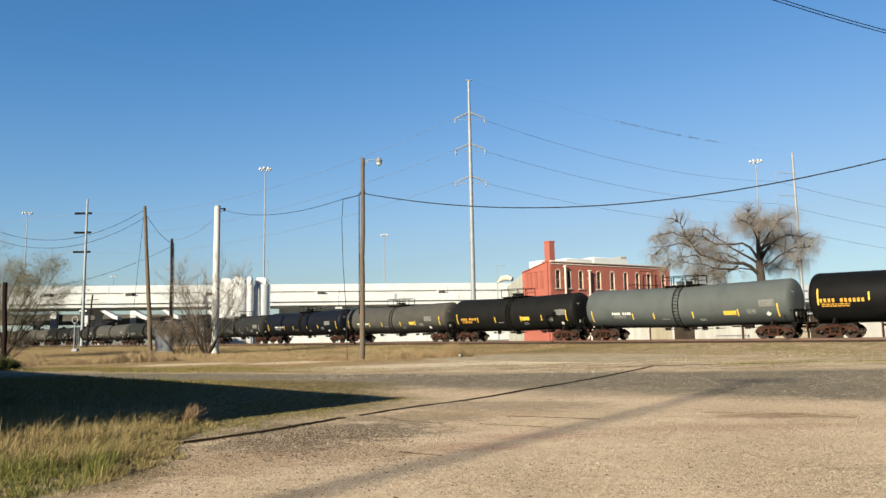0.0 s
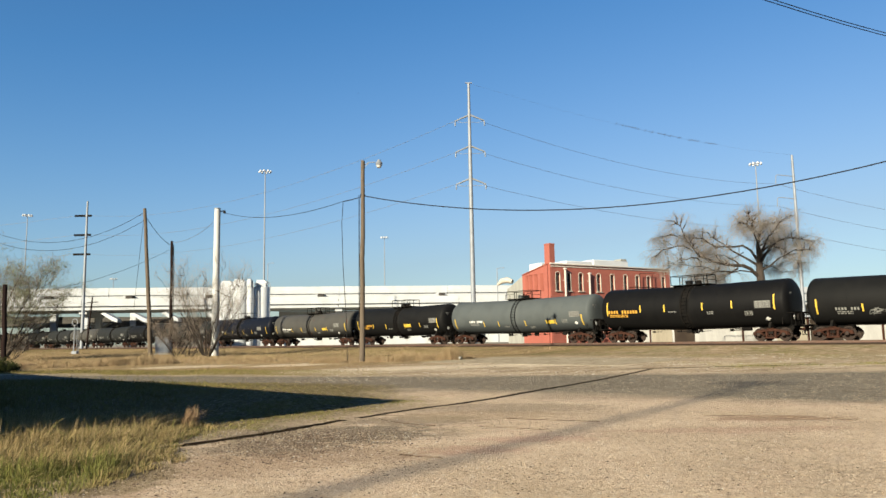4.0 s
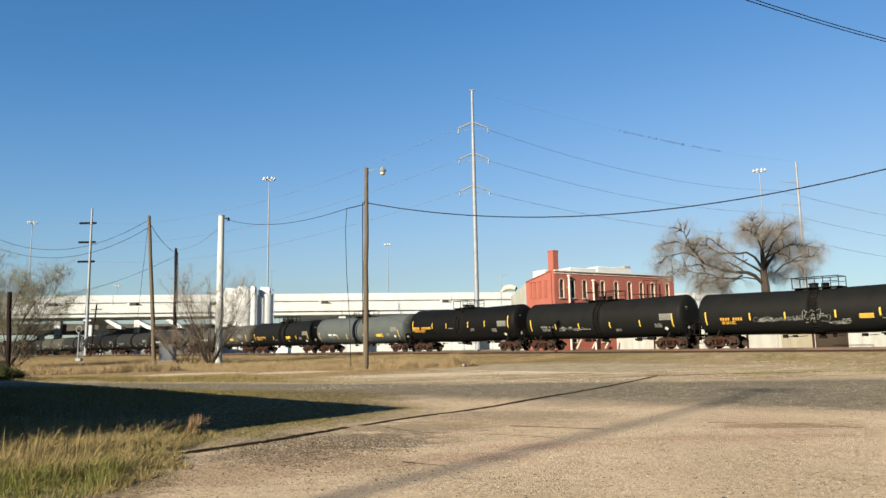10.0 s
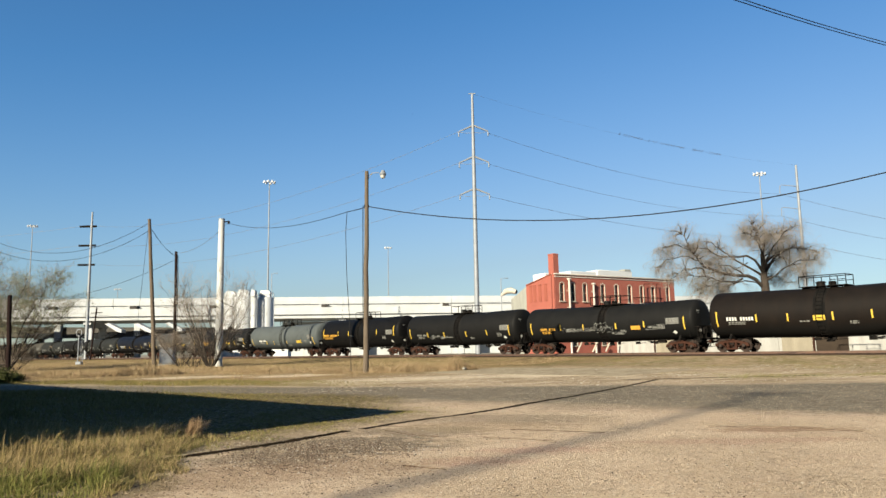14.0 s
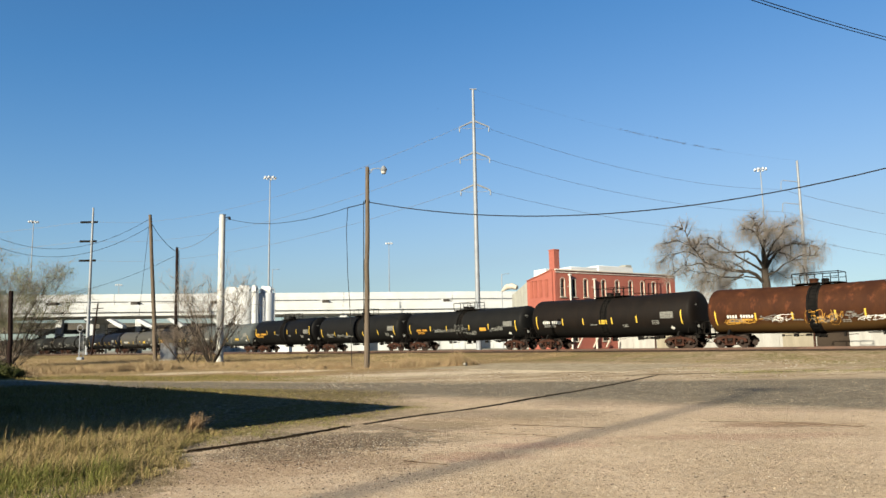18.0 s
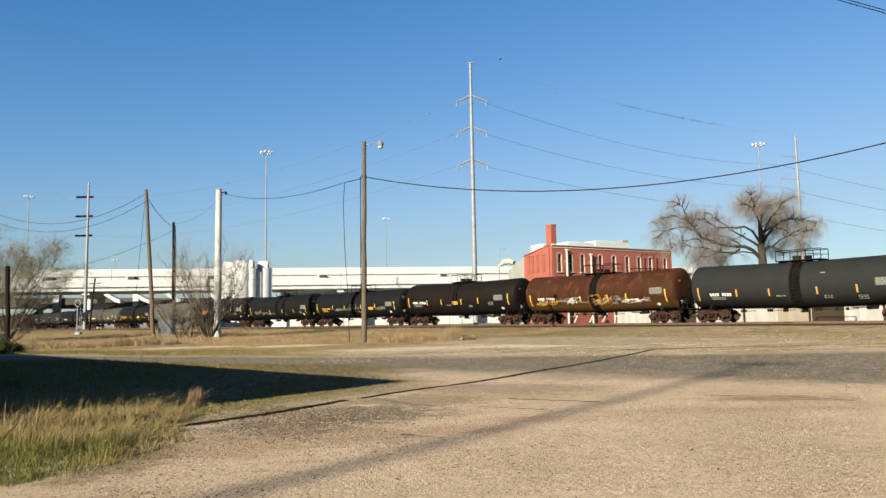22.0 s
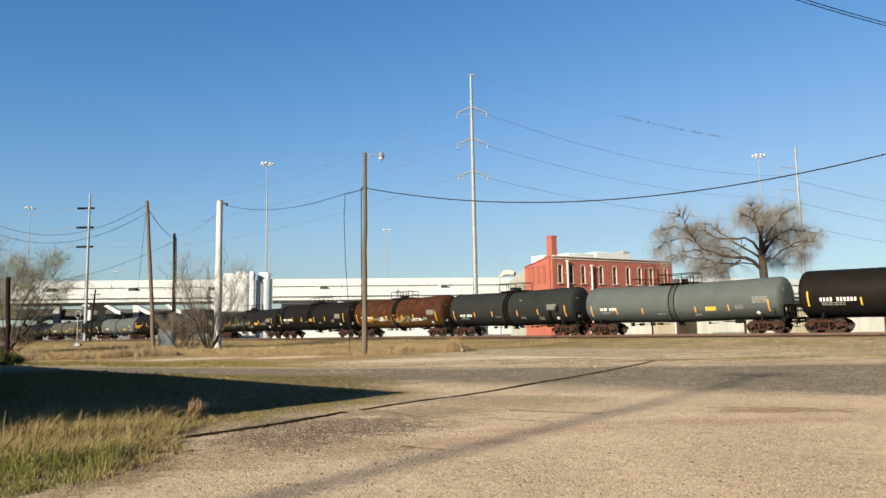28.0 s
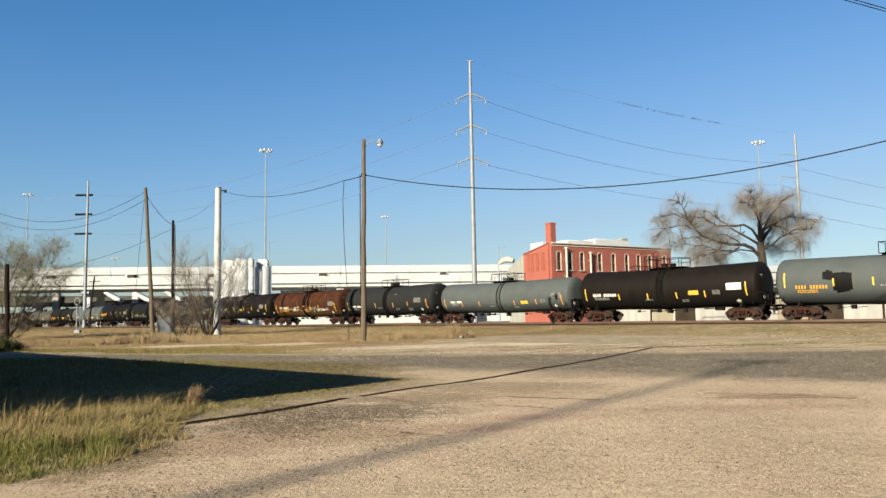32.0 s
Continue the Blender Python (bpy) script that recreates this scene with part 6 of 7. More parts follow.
def blades(name, spots, material, label, lean=0.5, stray=0.8):
    """Bent blades as one mesh: spots are rows (x, y, z, height, width, heading of the lean)."""
    r = np.random.RandomState(len(spots) + 7)
    s = np.array(spots)
    n = len(s)
    a, turn = s[:, 5] + r.normal(0, stray, n), r.uniform(0, 2 * np.pi, n)
    k = np.abs(r.normal(lean * 0.6, lean * 0.7, n))
    k[r.rand(n) < 0.08] += 0.6
    h, w = s[:, 3], s[:, 4] / 2
    dx, dy = np.cos(a) * k * h, np.sin(a) * k * h
    ux, uy = np.cos(turn) * w, np.sin(turn) * w
    v = np.zeros((n, 7, 3))
    for i, (f, side, b) in enumerate(((0, -1, 0), (0, 1, 0), (0.4, 1, 0.14), (0.4, -1, 0.14), (0.75, 0.8, 0.5), (0.75, -0.8, 0.5), (1, 0, 1))):
        v[:, i, 0] = s[:, 0] + ux * side * (1 - 0.3 * f) + dx * b
        v[:, i, 1] = s[:, 1] + uy * side * (1 - 0.3 * f) + dy * b
        v[:, i, 2] = s[:, 2] + h * f * (1 - 0.35 * np.minimum(k, 1.4) * b) - 0.02 * (i < 2)
    base = np.arange(n)[:, None] * 7
    faces = (base + np.array([0, 1, 2, 3])).tolist() + (base + np.array([3, 2, 4, 5])).tolist() + (base + np.array([5, 4, 6])).tolist()
    me = bpy.data.meshes.new(name)
    me.from_pydata(v.reshape(-1, 3).tolist(), [], faces)
    me.materials.append(material)
    tagged(new(name, me), label, "grass", kind="stuff")


def sow():
    rnd = random.Random(5)
    tall, low, green, weeds, belt = [], [], [], [], []

    def put(rows, x, y, h, w):
        rows.append((x, y, land(x, y), h, w, 7.0 * noise.noise((x * 0.9, y * 0.9, 50)) + 0.3))
    # the rank tussocks beside the lot, golden behind and green in front
    border_y = (6.0, 7.6, 8.0, 9.0, 9.7, 10.3, 11.0, 11.6, 13.0, 14.4, 15.4)
    border_x = (-5.4, -4.6, -4.2, -3.95, -3.75, -3.75, -4.05, -4.4, -4.3, -4.7, -5.4)
    def edge_at(x, y):
        return np.interp(y, border_y, border_x) + 0.35 * noise.noise((x * 1.1, y * 1.1, 3)) + 0.2 * noise.noise((x * 3, y * 3, 13))
    tufts = 0
    while tufts < 1650:
        x, y = rnd.uniform(-11, -3.2), rnd.uniform(4.6, 15.3)
        if x < -0.68 * y - 0.6:
            continue
        fade = (edge_at(x, y) - x) / 0.9
        if fade < rnd.random() * 0.8 - 0.25:
            continue
        back = min(max((y - 8.1 + 0.3 * (x + 5)) / 1.9, 0), 1)
        lush = 0.5 + 0.9 * noise.noise((x * 0.9, y * 0.9, 9))
        if lush < rnd.uniform(-0.05, 0.45):
            continue
        tufts += 1
        tall_here = (0.10 + 0.27 * back * (0.5 + 0.7 * lush)) * (0.35 + 0.65 * min(max(fade, 0), 1)) * rnd.uniform(0.35, 1.15)
        ripe = rnd.random() < 0.35 + 0.5 * back            # straw-gold or still green
        wind = 0.5 + 1.2 * noise.noise((x * 0.5, y * 0.5, 50))
        for _ in range(int(rnd.uniform(26, 62))):
            a, q = rnd.uniform(0, 2 * math.pi), rnd.random() ** 0.6 * 0.13
            px, py = x + q * math.cos(a), y + q * math.sin(a)
            h = tall_here * rnd.uniform(0.45, 1.2) * (1.15 - 1.8 * q) + 0.015
            head = math.atan2(math.sin(a) + 0.8 * math.sin(wind), math.cos(a) + 0.8 * math.cos(wind))
            w = rnd.uniform(0.004, 0.008)
            if py < 9.5 + 0.3 * (px + 5) + 0.8 * noise.noise((px, py, 44)) and px < -4.1 and rnd.random() < 0.8 or rnd.random() < 0.08:
                rows = green
            else:
                rows = tall if ripe and rnd.random() < 0.75 else low
            rows.append((px, py, land(px, py), h, w, head))
        if back > 0.7 and x < -5.0 and rnd.random() < 0.16:     # seed stalks above the rest
            for _ in range(rnd.randint(2, 6)):
                tall.append((x + rnd.gauss(0, 0.05), y + rnd.gauss(0, 0.05), land(x, y), rnd.uniform(0.36, 0.56), 0.007, 0.3 + rnd.gauss(0, 0.5)))
    n = 0
    while n < 26000:                           # the thin sward between the tussocks
        x, y = rnd.uniform(-11, -3.2), rnd.uniform(4.6, 15.3)
        if x < -0.68 * y - 0.6 or (edge_at(x, y) - x) / 0.9 < rnd.random() * 1.1 - 0.35:
            continue
        n += 1
        put(green if rnd.random() < (0.45 if y < 9.5 and x < -4.4 else 0.12) else low, x, y, rnd.uniform(0.02, 0.09), rnd.uniform(0.005, 0.009))
    for _ in range(260):                       # the single weed at the corner
        a = rnd.uniform(0, 6.28)
        put(weeds, -4.9 + 0.16 * math.cos(a) * rnd.random(), 14.35 + 0.16 * math.sin(a), rnd.uniform(0.2, 0.46), 0.009)
    # short tufts between the shade and the joint
    n = 0
    while n < 9000:
        x, y = rnd.uniform(-5.0, 0.5), rnd.uniform(11.6, 21)
        seam = 11.6 + (x + 4.45) * 1.6
        side = -0.86 * x + 0.51 * y
        if y < seam + 0.05 or side > 14.5 or side < 9.2 + 1.6 * rnd.random() or noise.noise((x * 1.2, y * 1.2, 61)) + 0.5 * noise.noise((x * 4, y * 4, 62)) < rnd.uniform(-0.3, 0.45) + 0.12 * (x + 3):
            continue
        n += 1
        put(green if rnd.random() < 0.4 else low, x, y, rnd.uniform(0.012, 0.05), rnd.uniform(0.006, 0.014))
    # thin turf in and beyond the long shade
    n = 0
    while n < 52000:
        x, y = rnd.uniform(-30, 2.5), rnd.uniform(11.5, 47)
        side = -0.86 * x + 0.51 * y
        lane = y + 0.45 * min(x, 0) + 2.2 * noise.noise((x * 0.2, y * 0.2, 71))
        if before(x, y) > 53 or side < 9.8 + 0.6 * max(0, y - 18) + 5.0 * rnd.random() ** 2 or x < -0.66 * y:
            continue
        if 25.8 < lane < 31.8 and rnd.random() < 0.97 or lane > 36.5:
            continue
        if noise.noise((x * 0.45, y * 0.45, 1)) < rnd.uniform(-0.9, 0.1):
            continue
        n += 1
        h = rnd.uniform(0.014, 0.045) * (1 + 3.5 * min(max((-6.0 - x) / 6, 0), 1))
        put(green if rnd.random() < (0.08 if lane > 30 else 0.12) else low, x, y, h, rnd.uniform(0.008, 0.02))
    # the tall dry belt before the track
    n = 0
    while n < 78000:
        s, d = rnd.uniform(13, 130), rnd.uniform(5.5, 43)
        p = along(s, -d)
        if p.x < -0.66 * p.y:
            continue
        patchy = noise.noise((p.x * 0.16, p.y * 0.16, 5)) + 0.5 * noise.noise((p.x * 0.5, p.y * 0.5, 8))
        lane = p.y + 0.45 * min(p.x, 0) + 3.0 * patchy
        inner = min(max((s - 15.5) / 4, 0), 1) * min(max((lane - 35.5) / 5, 0), 1)
        if inner < rnd.random() * 0.8 or patchy < rnd.uniform(-0.8, 0.05) and d > 14:
            continue
        n += 1
        h = (0.05 + 0.22 * inner * max(0, 0.5 + patchy)) * rnd.uniform(0.3, 1.25) * (1.0 if p.x > -14 else 1.3)
        if -46 < p.x < -22 and d < 27:
            h *= 1.0 + 0.9 * max(0, min(1, 0.6 + 2 * noise.noise((p.x * 0.3, p.y * 0.3, 81))))
        if any(((p.x - a) / 3.8) ** 2 + ((p.y - b) / 2.4) ** 2 < rnd.uniform(0.5, 1.3) for a, b in ((-17.0, 49.5), (-10.0, 47.5), (-2.0, 41.0))):
            continue
        row = weeds if rnd.random() < 0.10 + 0.4 * (s < 26) else low if rnd.random() < 0.2 else belt
        put(row, p.x, p.y, h, rnd.uniform(0.008, 0.018))
    # high feathery clumps by the lamp pole and before the brush
    for cx, cy, rx, ry, count, high in ((-2.6, 48.6, 2.6, 1.4, 5600, 0.85), (0.4, 48.4, 1.5, 1.0, 3400, 1.05), (-7.2, 49.0, 1.8, 1.0, 2200, 0.6), (-23.6, 57.0, 3.2, 2.0, 6500, 1.2), (-30.0, 55.0, 4.6, 2.2, 7000, 0.95), (-17.5, 58.0, 3.4, 1.4, 2600, 0.6), (-12.4, 53.0, 2.8, 1.2, 2200, 0.5)):
        for _ in range(count):
            a, q = rnd.uniform(0, 2 * math.pi), rnd.random() ** 0.5
            x, y = cx + rx * q * math.cos(a), cy + ry * q * math.sin(a)
            lump = 0.55 + 0.9 * noise.noise((x * 0.9, y * 0.9, 40))
            if lump < rnd.uniform(0.0, 0.6):
                continue
            put(belt if rnd.random() < 0.75 else weeds, x, y, high * (1.1 - 0.6 * q) * min(lump + 0.25, 1.2) * rnd.uniform(0.4, 1.1), rnd.uniform(0.010, 0.02))
    # weeds and green tufts on the verge to the right
    n = 0
    while n < 9000:
        s, d = rnd.uniform(-60, 14), rnd.uniform(4.6, 24)
        p = along(s, -d)
        if noise.noise((p.x * 0.22, p.y * 0.22, 15)) + 0.012 * (14 - d) < rnd.uniform(0.0, 0.5):
            continue
        n += 1
        put(green if rnd.random() < 0.3 else low, p.x, p.y, rnd.uniform(0.02, 0.08), rnd.uniform(0.012, 0.025))
    for _ in range(4200):                      # green weeds along the far joint
        k = rnd.random()
        x, y = 11.5 + 14 * k, 32.3 - 2.8 * k + rnd.gauss(0, 0.7)
        if noise.noise((x * 0.5, y * 0.9, 33)) > rnd.uniform(-0.5, 0.3) - 0.4 * k:
            put(green if rnd.random() < 0.55 else low, x, y, rnd.uniform(0.02, 0.09), rnd.uniform(0.01, 0.02))
    blades("dry_grass", tall, DRY, "tall dry golden grass beside the lot", 1.6, 0.6)
    blades("dry_belt", belt, BELT, "tall tawny dead grass along the track", 0.5)
    blades("straw_turf", low, STRAW, "thin straw-coloured turf on the verge", 1.15)
    blades("green_grass", green, GREEN, "short green grass at the lot's edge", 1.0)
    blades("brown_weeds", weeds, BROWN_WEED, "brown dead weeds among the grass", 0.4)


sow()


# ---- stones and litter on the lot ----
STONE = leaf_material("limestone_gravel", (0.34, 0.265, 0.185), (0.12, 0.085, 0.055))
CLOD = leaf_material("dark_clods", (0.03, 0.023, 0.017), (0.085, 0.052, 0.036))
PALE = leaf_material("white_stones", (0.34, 0.30, 0.245), (0.44, 0.41, 0.35))


def scatter(name, rows, material, label):
    """Small angular stones, flattened and half sunk, as one mesh."""
    r = np.random.RandomState(len(rows))
    ico = np.array([(0, 0, 1), (0.9, 0, 0.25), (0.28, 0.85, 0.3), (-0.72, 0.53, 0.2), (-0.7, -0.55, 0.3), (0.3, -0.85, 0.2), (0, 0, -0.6)])
    faces = [(0, 1, 2), (0, 2, 3), (0, 3, 4), (0, 4, 5), (0, 5, 1), (6, 2, 1), (6, 3, 2), (6, 4, 3), (6, 5, 4), (6, 1, 5)]
    q = np.array(rows)
    n = len(q)
    k = ico[None] * (q[:, 3, None, None] * r.uniform(0.7, 1.3, (n, 7, 3)) * (1, 1, 0.6))
    a = r.uniform(0, 6.28, n)[:, None]
    vs = np.stack([q[:, 0, None] + np.cos(a) * k[..., 0] - np.sin(a) * k[..., 1], q[:, 1, None] + np.sin(a) * k[..., 0] + np.cos(a) * k[..., 1], q[:, 2, None] + k[..., 2]], -1).reshape(-1, 3).tolist()
    fs = (np.array(faces)[None] + 7 * np.arange(n)[:, None, None]).reshape(-1, 3).tolist()
    me = bpy.data.meshes.new(name)
    me.from_pydata(vs, [], fs)
    me.materials.append(material)
    tagged(new(name, me), label, "gravel", kind="stuff")


def strew():
    rnd = random.Random(8)
    stones, clods, pale = [], [], []
    def ray_place(lo=5.5, hi=34):
        y = lo * (hi / lo) ** rnd.random()
        return rnd.uniform(-0.64, 0.68) * y, y
    while len(stones) < 42000:
        x, y = ray_place()
        if x < -4.2 and y < 16:
            continue
        band = 1.0 if 29 < before(x, y) < 42 else 0.55
        if rnd.random() > band:
            continue
        stones.append((x, y, land(x, y), rnd.uniform(0.004, 0.010) * (1.5 if rnd.random() < 0.06 else 1) * (1 + y / 30)))
    while len(clods) < 5000:
        x, y = ray_place(6, 26)
        dens = 0.5 + 0.5 * noise.noise((x * 0.5, y * 0.5, 30)) + (0.45 if -4 < x < -0.5 and 9.0 < y < 13.8 else 0)
        if dens < rnd.uniform(0.5, 1.15) or x < -4 or x > 1.5 and rnd.random() < 0.6:
            continue
        clods.append((x, y, land(x, y), rnd.uniform(0.005, 0.013) * (1.9 if rnd.random() < 0.06 else 1)))
    while len(pale) < 1900:
        x, y = ray_place(6, 34)
        if rnd.random() < 0.25:
            x, y = rnd.uniform(-4.2, -0.3), rnd.uniform(10.5, 14.5)
        if x < -4.4 and y < 16:
            continue
        pale.append((x, y, land(x, y), rnd.uniform(0.005, 0.011) * (1 + y / 30)))
    n = 0
    while n < 3600:                            # chips and bark in the worn corner by the joint
        x, y = rnd.gauss(-2.3, 0.95), rnd.gauss(12.2, 1.1)
        if x < -4.0 or y > 11.6 + (x + 4.45) * 1.6 + 1.5 and rnd.random() < 0.8:
            continue
        n += 1
        r = rnd.uniform(0.006, 0.02)
        (clods if rnd.random() < 0.72 else stones if rnd.random() < 0.88 else pale).append((x, y, land(x, y), r))
    for _ in range(520):                       # larger clods here and there
        x, y = ray_place(6.2, 14)
        if -3.6 < x < 1.5 or x < 6.5 and rnd.random() < 0.3:
            clods.append((x, y, land(x, y), rnd.uniform(0.010, 0.023)))
    while len(pale) < 4600:                    # rubble on the verge beyond the worn strip
        x, y = rnd.uniform(-6, 30), rnd.uniform(28.5, 44)
        if before(x, y) < 12 or noise.noise((x * 0.3, y * 0.5, 90)) < rnd.uniform(-0.4, 0.5):
            continue
        (pale if rnd.random() < 0.35 else stones if rnd.random() < 0.6 else clods).append((x, y, land(x, y), rnd.uniform(0.012, 0.035) * (1.6 if rnd.random() < 0.08 else 1)))
    scatter("gravel", stones, STONE, "fine tan limestone gravel on the lot")
    scatter("clods", clods, CLOD, "dark clods and bits of bark on the gravel")
    scatter("white_stones", pale, PALE, "scattered pale stones on the gravel")


strew()


def lot_details():
    slab_top = surface("worn_concrete_slab", (0.285, 0.24, 0.17), (0.235, 0.192, 0.135), 0.6, 0.9, fine=12, dirt=((0.16, 0.125, 0.085), 0.5))
    pave = thing("pavement", Matrix(), "strip of pale worn concrete slabs", "pavement", kind="structure")
    for i in range(5):
        p = along(2.6 + i * 2.85, -22.8)
        part("slab", Shape().box((0, 0, 0), (2.83, 7.0, 0.16), 0.01), slab_top, pave, at=pose(p.x, p.y, land(p.x, p.y) - 0.068, -1.04, 0, WAY_TURN + random.uniform(-0.4, 0.4)))
    solid("stone_block", Shape().box((0, 0, 0.11), (0.26, 0.2, 0.18), 0.05, pose(0, 0, 0, 8, 12, 30)), SOFFIT, pose(1.0, 47.5, land(1.0, 47.5), 0, 0, 20), "chipped pale stone block lying in the weeds", "stone")
    sig = thing("railway_signal", pose(-54.6, 109, 0.4), "slender white railway signal post on a concrete base", "railway signal")
    part("post", Shape().rod((0, 0, 0), (0, 0, 4.3), 0.08, n=8), GALV, sig)
    part("target", Shape().tube([(0.42 * math.cos(a), 0, 4.6 + 0.5 * math.sin(a)) for a in [i * math.pi / 8 for i in range(17)]], 0.06, 6), GALV, sig)
    part("lamp_hood", Shape().rod((0, -0.05, 4.4), (0, -0.3, 4.4), 0.14, n=10), IRON, sig)
    part("base", Shape().box((0.2, 0, 0.15), (0.8, 0.7, 0.45), 0.05), GALV, sig)
    part("ladder", Shape().rod((0.4, 0.2, 0.3), (0.12, 0.2, 4.0), 0.03, n=5).rod((0.62, 0.2, 0.3), (0.34, 0.2, 4.0), 0.03, n=5), GALV, sig)


    tar = surface("dark_joint_dirt", (0.012, 0.009, 0.007), (0.025, 0.018, 0.013), 3, 0.95, bump=0.6, fine=30)
    soil = surface("brown_crack_soil", (0.045, 0.03, 0.021), (0.08, 0.053, 0.036), 3, 0.95, bump=0.6, fine=30)
    seams = [
        ("open dark joint across the gravel lot", [(-4.5, 11.5), (-3.68, 12.45), (-3.1, 13.35), (-2.1, 15.25)], 0.14, 0.11),
        ("open dark joint across the gravel lot", [(-1.85, 15.55), (0.2, 18.4), (3.3, 23.2), (6.0, 27.3), (8.9, 32.0)], 0.08, 0.10),
        ("weedy joint between the slabs and the gravel", [(7.6, 32.6), (10.2, 32.4), (13.4, 31.8), (16.0, 31.6)], 0.09, 0.12),
        ("weedy joint between the slabs and the gravel", [(18.2, 31.2), (20.5, 30.7), (23.5, 29.6)], 0.10, 0.15),
        ("thin crack in the gravel lot", [(-1.3, 15.2), (-0.9, 14.6), (-0.2, 14.0)], 0.012, 0.02),
        ("thin crack in the gravel lot", [(1.2, 14.85), (2.04, 14.45), (2.9, 14.1)], 0.03, 0.018),
        ("thin crack in the gravel lot", [(0.6, 13.76), (1.2, 13.4), (1.83, 12.95)], 0.012, 0.014),
        ("thin crack in the gravel lot", [(-0.66, 10.56), (-0.4, 10.36), (-0.06, 10.19)], 0.018, 0.006),
        ("dark dirt crack in the gravel lot", [(5.1, 14.9), (6.2, 14.7), (7.0, 14.1), (7.5, 13.7)], 0.008, 0.035),
    ]
    rnd = random.Random(77)
    for label, line, w0, w1 in seams:
        pts = []
        for (x0, y0), (x1, y1) in zip(line, line[1:]):
            pts += [Vector((x0 + (x1 - x0) * i / 14, y0 + (y1 - y0) * i / 14)) for i in range(14)]
        pts.append(Vector(line[-1]))
        s, vs = Shape(), []
        thin = "thin" in label or "dirt" in label
        lift = 0.011 if thin else 0.012
        for i, p in enumerate(pts):
            d = (pts[min(i + 1, len(pts) - 1)] - pts[max(i - 1, 0)]).normalized()
            w = (w0 + (w1 - w0) * i / (len(pts) - 1)) * (rnd.uniform(0.5, 1.2) if thin else rnd.uniform(0.75, 1.2))
            q = p + Vector((-d.y, d.x)) * rnd.gauss(0, w0 * 0.12)
            z = land(q.x, q.y)
            for k, dz in ((-1, -0.012), (-0.8, lift), (0.8, lift), (1, -0.012)):
                vs.append((q.x - d.y * w * k, q.y + d.x * w * k, z + dz * rnd.uniform(0.8, 1.2)))
        s.add(vs, [(4 * i + k, 4 * i + k + 1, 4 * i + k + 5, 4 * i + k + 4) for i in range(len(pts) - 1) for k in range(3)])
        solid("ground_seam", s, soil if thin else tar, Matrix(), label, "joint", "joints in the lot", "structure")


lot_details()


# ---- traffic on the highway ----
TYRE = surface("black_tyre", (0.02, 0.02, 0.02), (0.03, 0.03, 0.03), 5, 0.9)
CARS = []


def car_paint(name, c):
    n = Nodes(name)
    return n.done(n.mix(n.noise(n.own(), 3), c, tuple(0.85 * a for a in c)), 0.3)


PAINTS = {"black": car_paint("black_car_paint", (0.015, 0.015, 0.017)), "blue": car_paint("blue_grey_car_paint", (0.10, 0.15, 0.24)), "red": car_paint("dark_red_car_paint", (0.22, 0.02, 0.025)), "silver": car_paint("silver_car_paint", (0.35, 0.36, 0.38))}


def motor_car(colour, deck, lane, d0, speed):
    """A car on the highway: d0 metres along it at the clip's start, moving at speed; deck is the road's height."""
    t = thing("car", Matrix(), colour + " passenger car driving on the highway", "car", "cars on the highway")
    body = [(-2.25, 0.35), (2.25, 0.35), (2.3, 0.62), (2.1, 0.82), (1.1, 0.95), (-2.1, 1.0), (-2.3, 0.8)]
    cabin = [(-1.9, 0.98), (1.1, 0.94), (0.35, 1.45), (-1.2, 1.48)]
    part("body", Shape().prism(body, -0.86, 0.86), PAINTS[colour], t)
    part("cabin", Shape().prism(cabin, -0.72, 0.72), PAINTS[colour], t)
    for k in (-1, 1):
        part("side_window", Shape().prism([(-1.55, 1.02), (0.8, 1.0), (0.25, 1.38), (-1.15, 1.40)], 0.725 * k - 0.01, 0.725 * k + 0.01), GLASS, t)
    for x in (-1.4, 1.4):
        for y in (-0.78, 0.78):
            part("wheel", Shape().turned([(-0.1, 0.2), (-0.1, 0.32), (0.1, 0.32), (0.1, 0.2)], (x, y, 0.33), "y", 14), TYRE, t)
    CARS.append((t, deck, lane, d0, speed))


def route_share(x):
    """Metres along the highway at which it passes x."""
    d = 0.0
    for a, b in zip(ROUTE, ROUTE[1:]):
        if x <= b.x or b is ROUTE[-1]:
            return d + (b - a).length * (x - a.x) / (b.x - a.x)
        d += (b - a).length


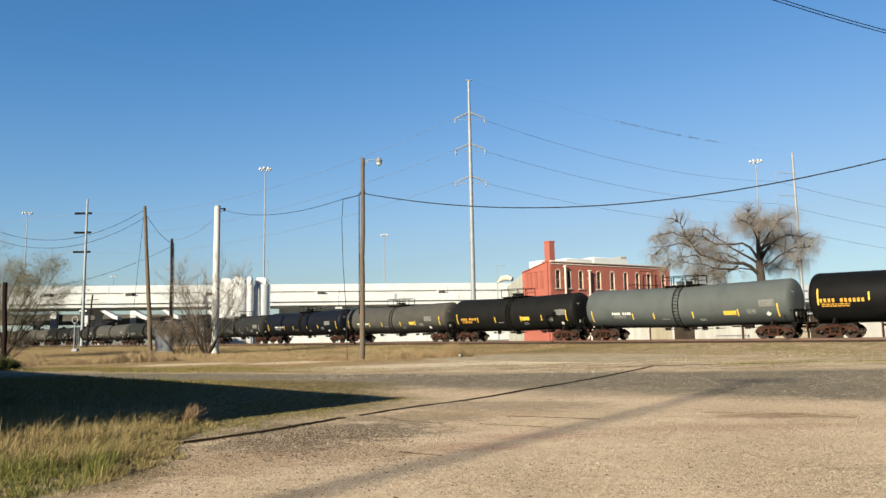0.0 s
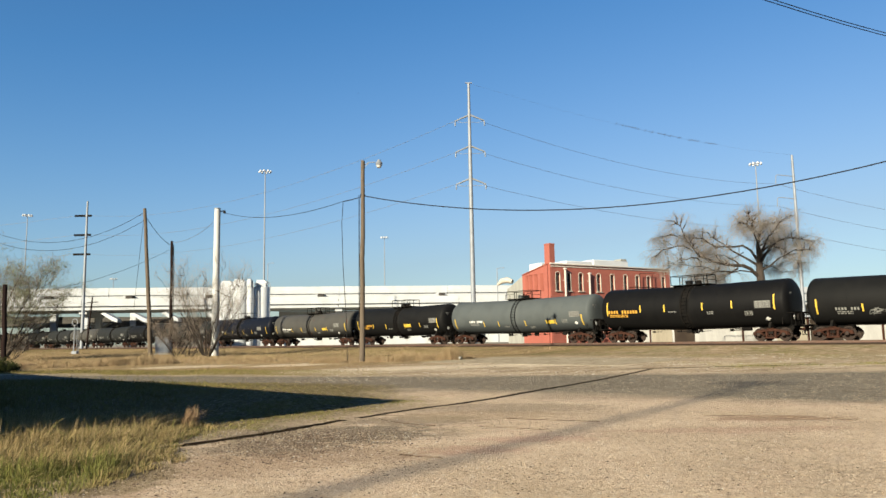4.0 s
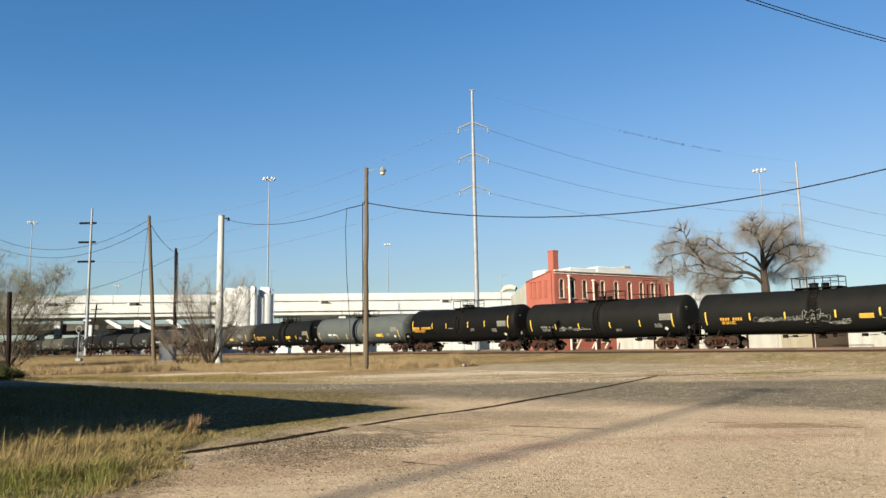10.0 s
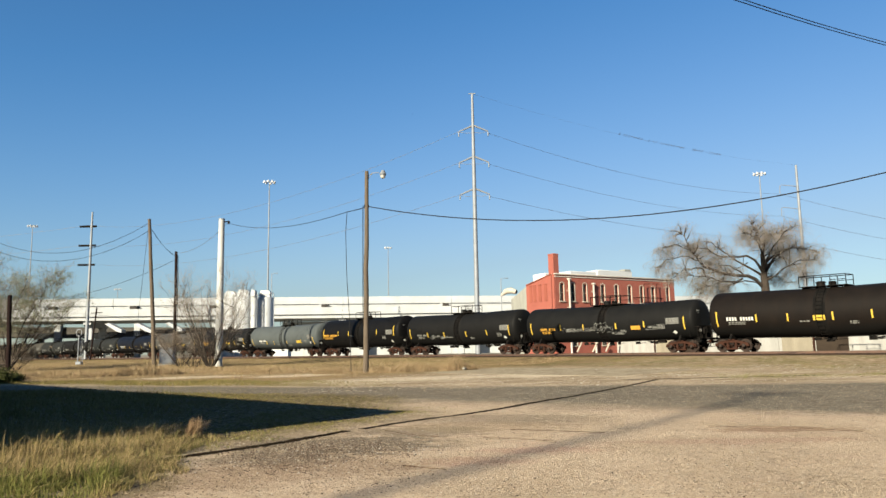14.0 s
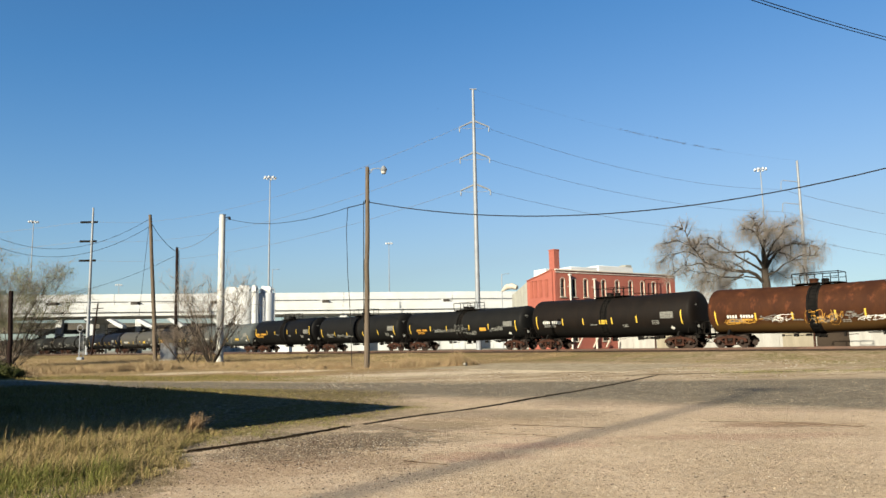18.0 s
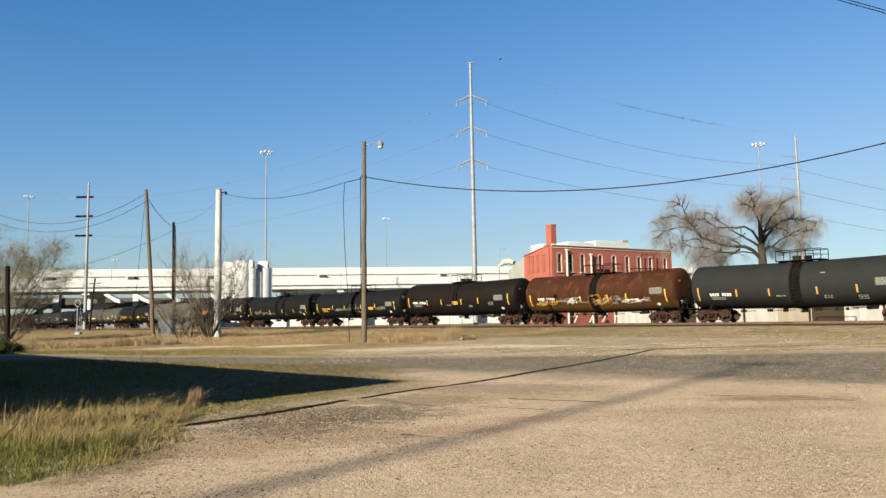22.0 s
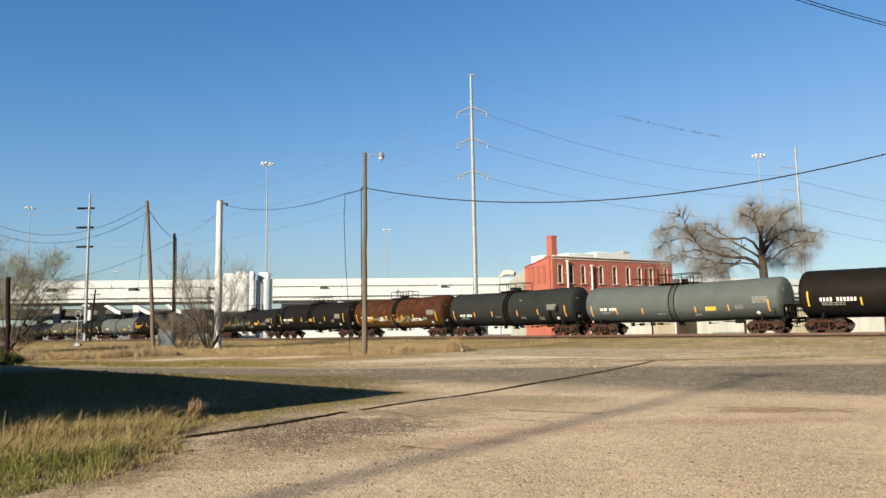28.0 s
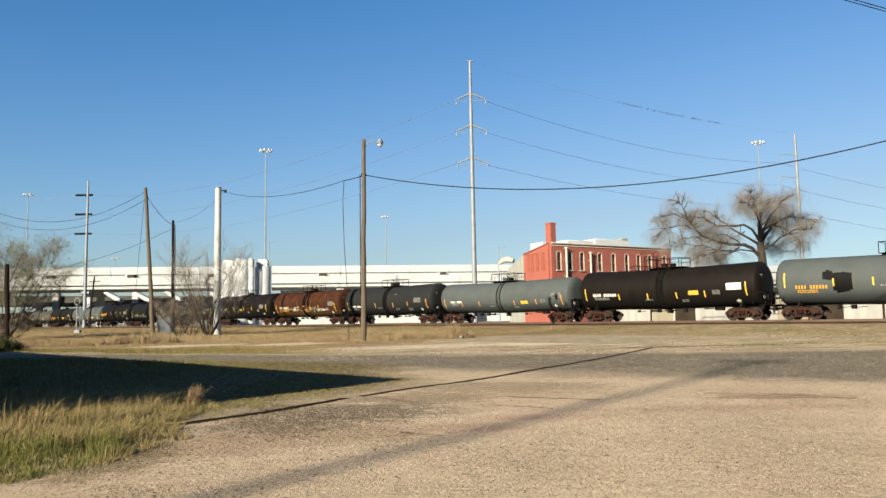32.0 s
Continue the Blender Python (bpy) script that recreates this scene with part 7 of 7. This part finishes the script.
for colour, px, t0 in (("black", 688, 3.0), ("black", 611, 18.0), ("silver", 822, 20.0), ("black", 603, 23.0), ("black", 738, 32.0), ("black", 878, 32.0), ("silver", 760, 9.0)):
    motor_car(colour, 16.76, 27.0, route_share((px - 784) / 1291 * 222) + 16.4 * t0, -16.4)
for colour, px, t0, v in (("blue", 722, 13.0, 22.0), ("red", 876, 18.0, 27.0), ("red", 876, 31.4, 25.0), ("silver", 800, 24.0, 23.0)):
    motor_car(colour, 11.93, 5.0, route_share((px - 784) / 1291 * 205) - v * t0, v)


def flying_bird():
    feather = bpy.data.materials["dark_feathers"]
    t = thing("bird", pose(0, 200, 60), "small dark bird in flight", "bird")
    part("body", Shape().tube([(-0.16, 0, 0), (-0.05, 0, 0.01), (0.06, 0, 0.01), (0.16, 0, 0.0)], [0.01, 0.05, 0.05, 0.01], 7), feather, t)
    for k in (-1, 1):
        part("wing", Shape().prism([(-0.06, 0.03 * k), (0.09, 0.03 * k), (0.05, 0.22 * k), (-0.02, 0.36 * k), (-0.07, 0.2 * k)], 0.02, 0.032, "z"), feather, t)
    return t


BIRD = flying_bird()


# ---- what moves ----
def motions():
    for start, (car, *_) in TRAIN:
        rows = []
        for i in range(17):
            p = along(start + moved(2.0 * i))
            rows.append((2.0 * i, pose(p.x, p.y, RAIL_Z, 0, 0, WAY_TURN)))
        walk(car, rows)
    for wheel, d in SPINNING:
        walk(wheel, [(i * 4 / FPS, pose(d, 0, WHEEL_R) @ Matrix.Rotation(moved(i * 4 / FPS) / WHEEL_R, 4, "Y")) for i in range(241)])
    for car, deck, lane, d0, speed in CARS:
        rows = []
        for i in range(33):
            d = min(max(d0 + speed * i, 1.0), ROUTE_LEN - 1.0)
            p, u = on_route(d)
            turn = math.degrees(math.atan2(u.y, u.x)) + (180 if speed < 0 else 0)
            rows.append((float(i), pose(p.x - u.y * lane, p.y + u.x * lane, deck, 0, 0, turn)))
        walk(car, rows)
    walk(BIRD, [(0.0, pose(-60, 420, 150, 0, -10, 20)), (22.4, pose(6.9, 62, 24.9, 0, -10, 20)), (23.0, pose(8.2, 45.5, 20.6, 0, -20, 20)), (23.4, pose(9.9, 44, 21.2, 0, -20, 20)), (32.0, pose(60, 30, 60, 0, -20, 20))])


motions()
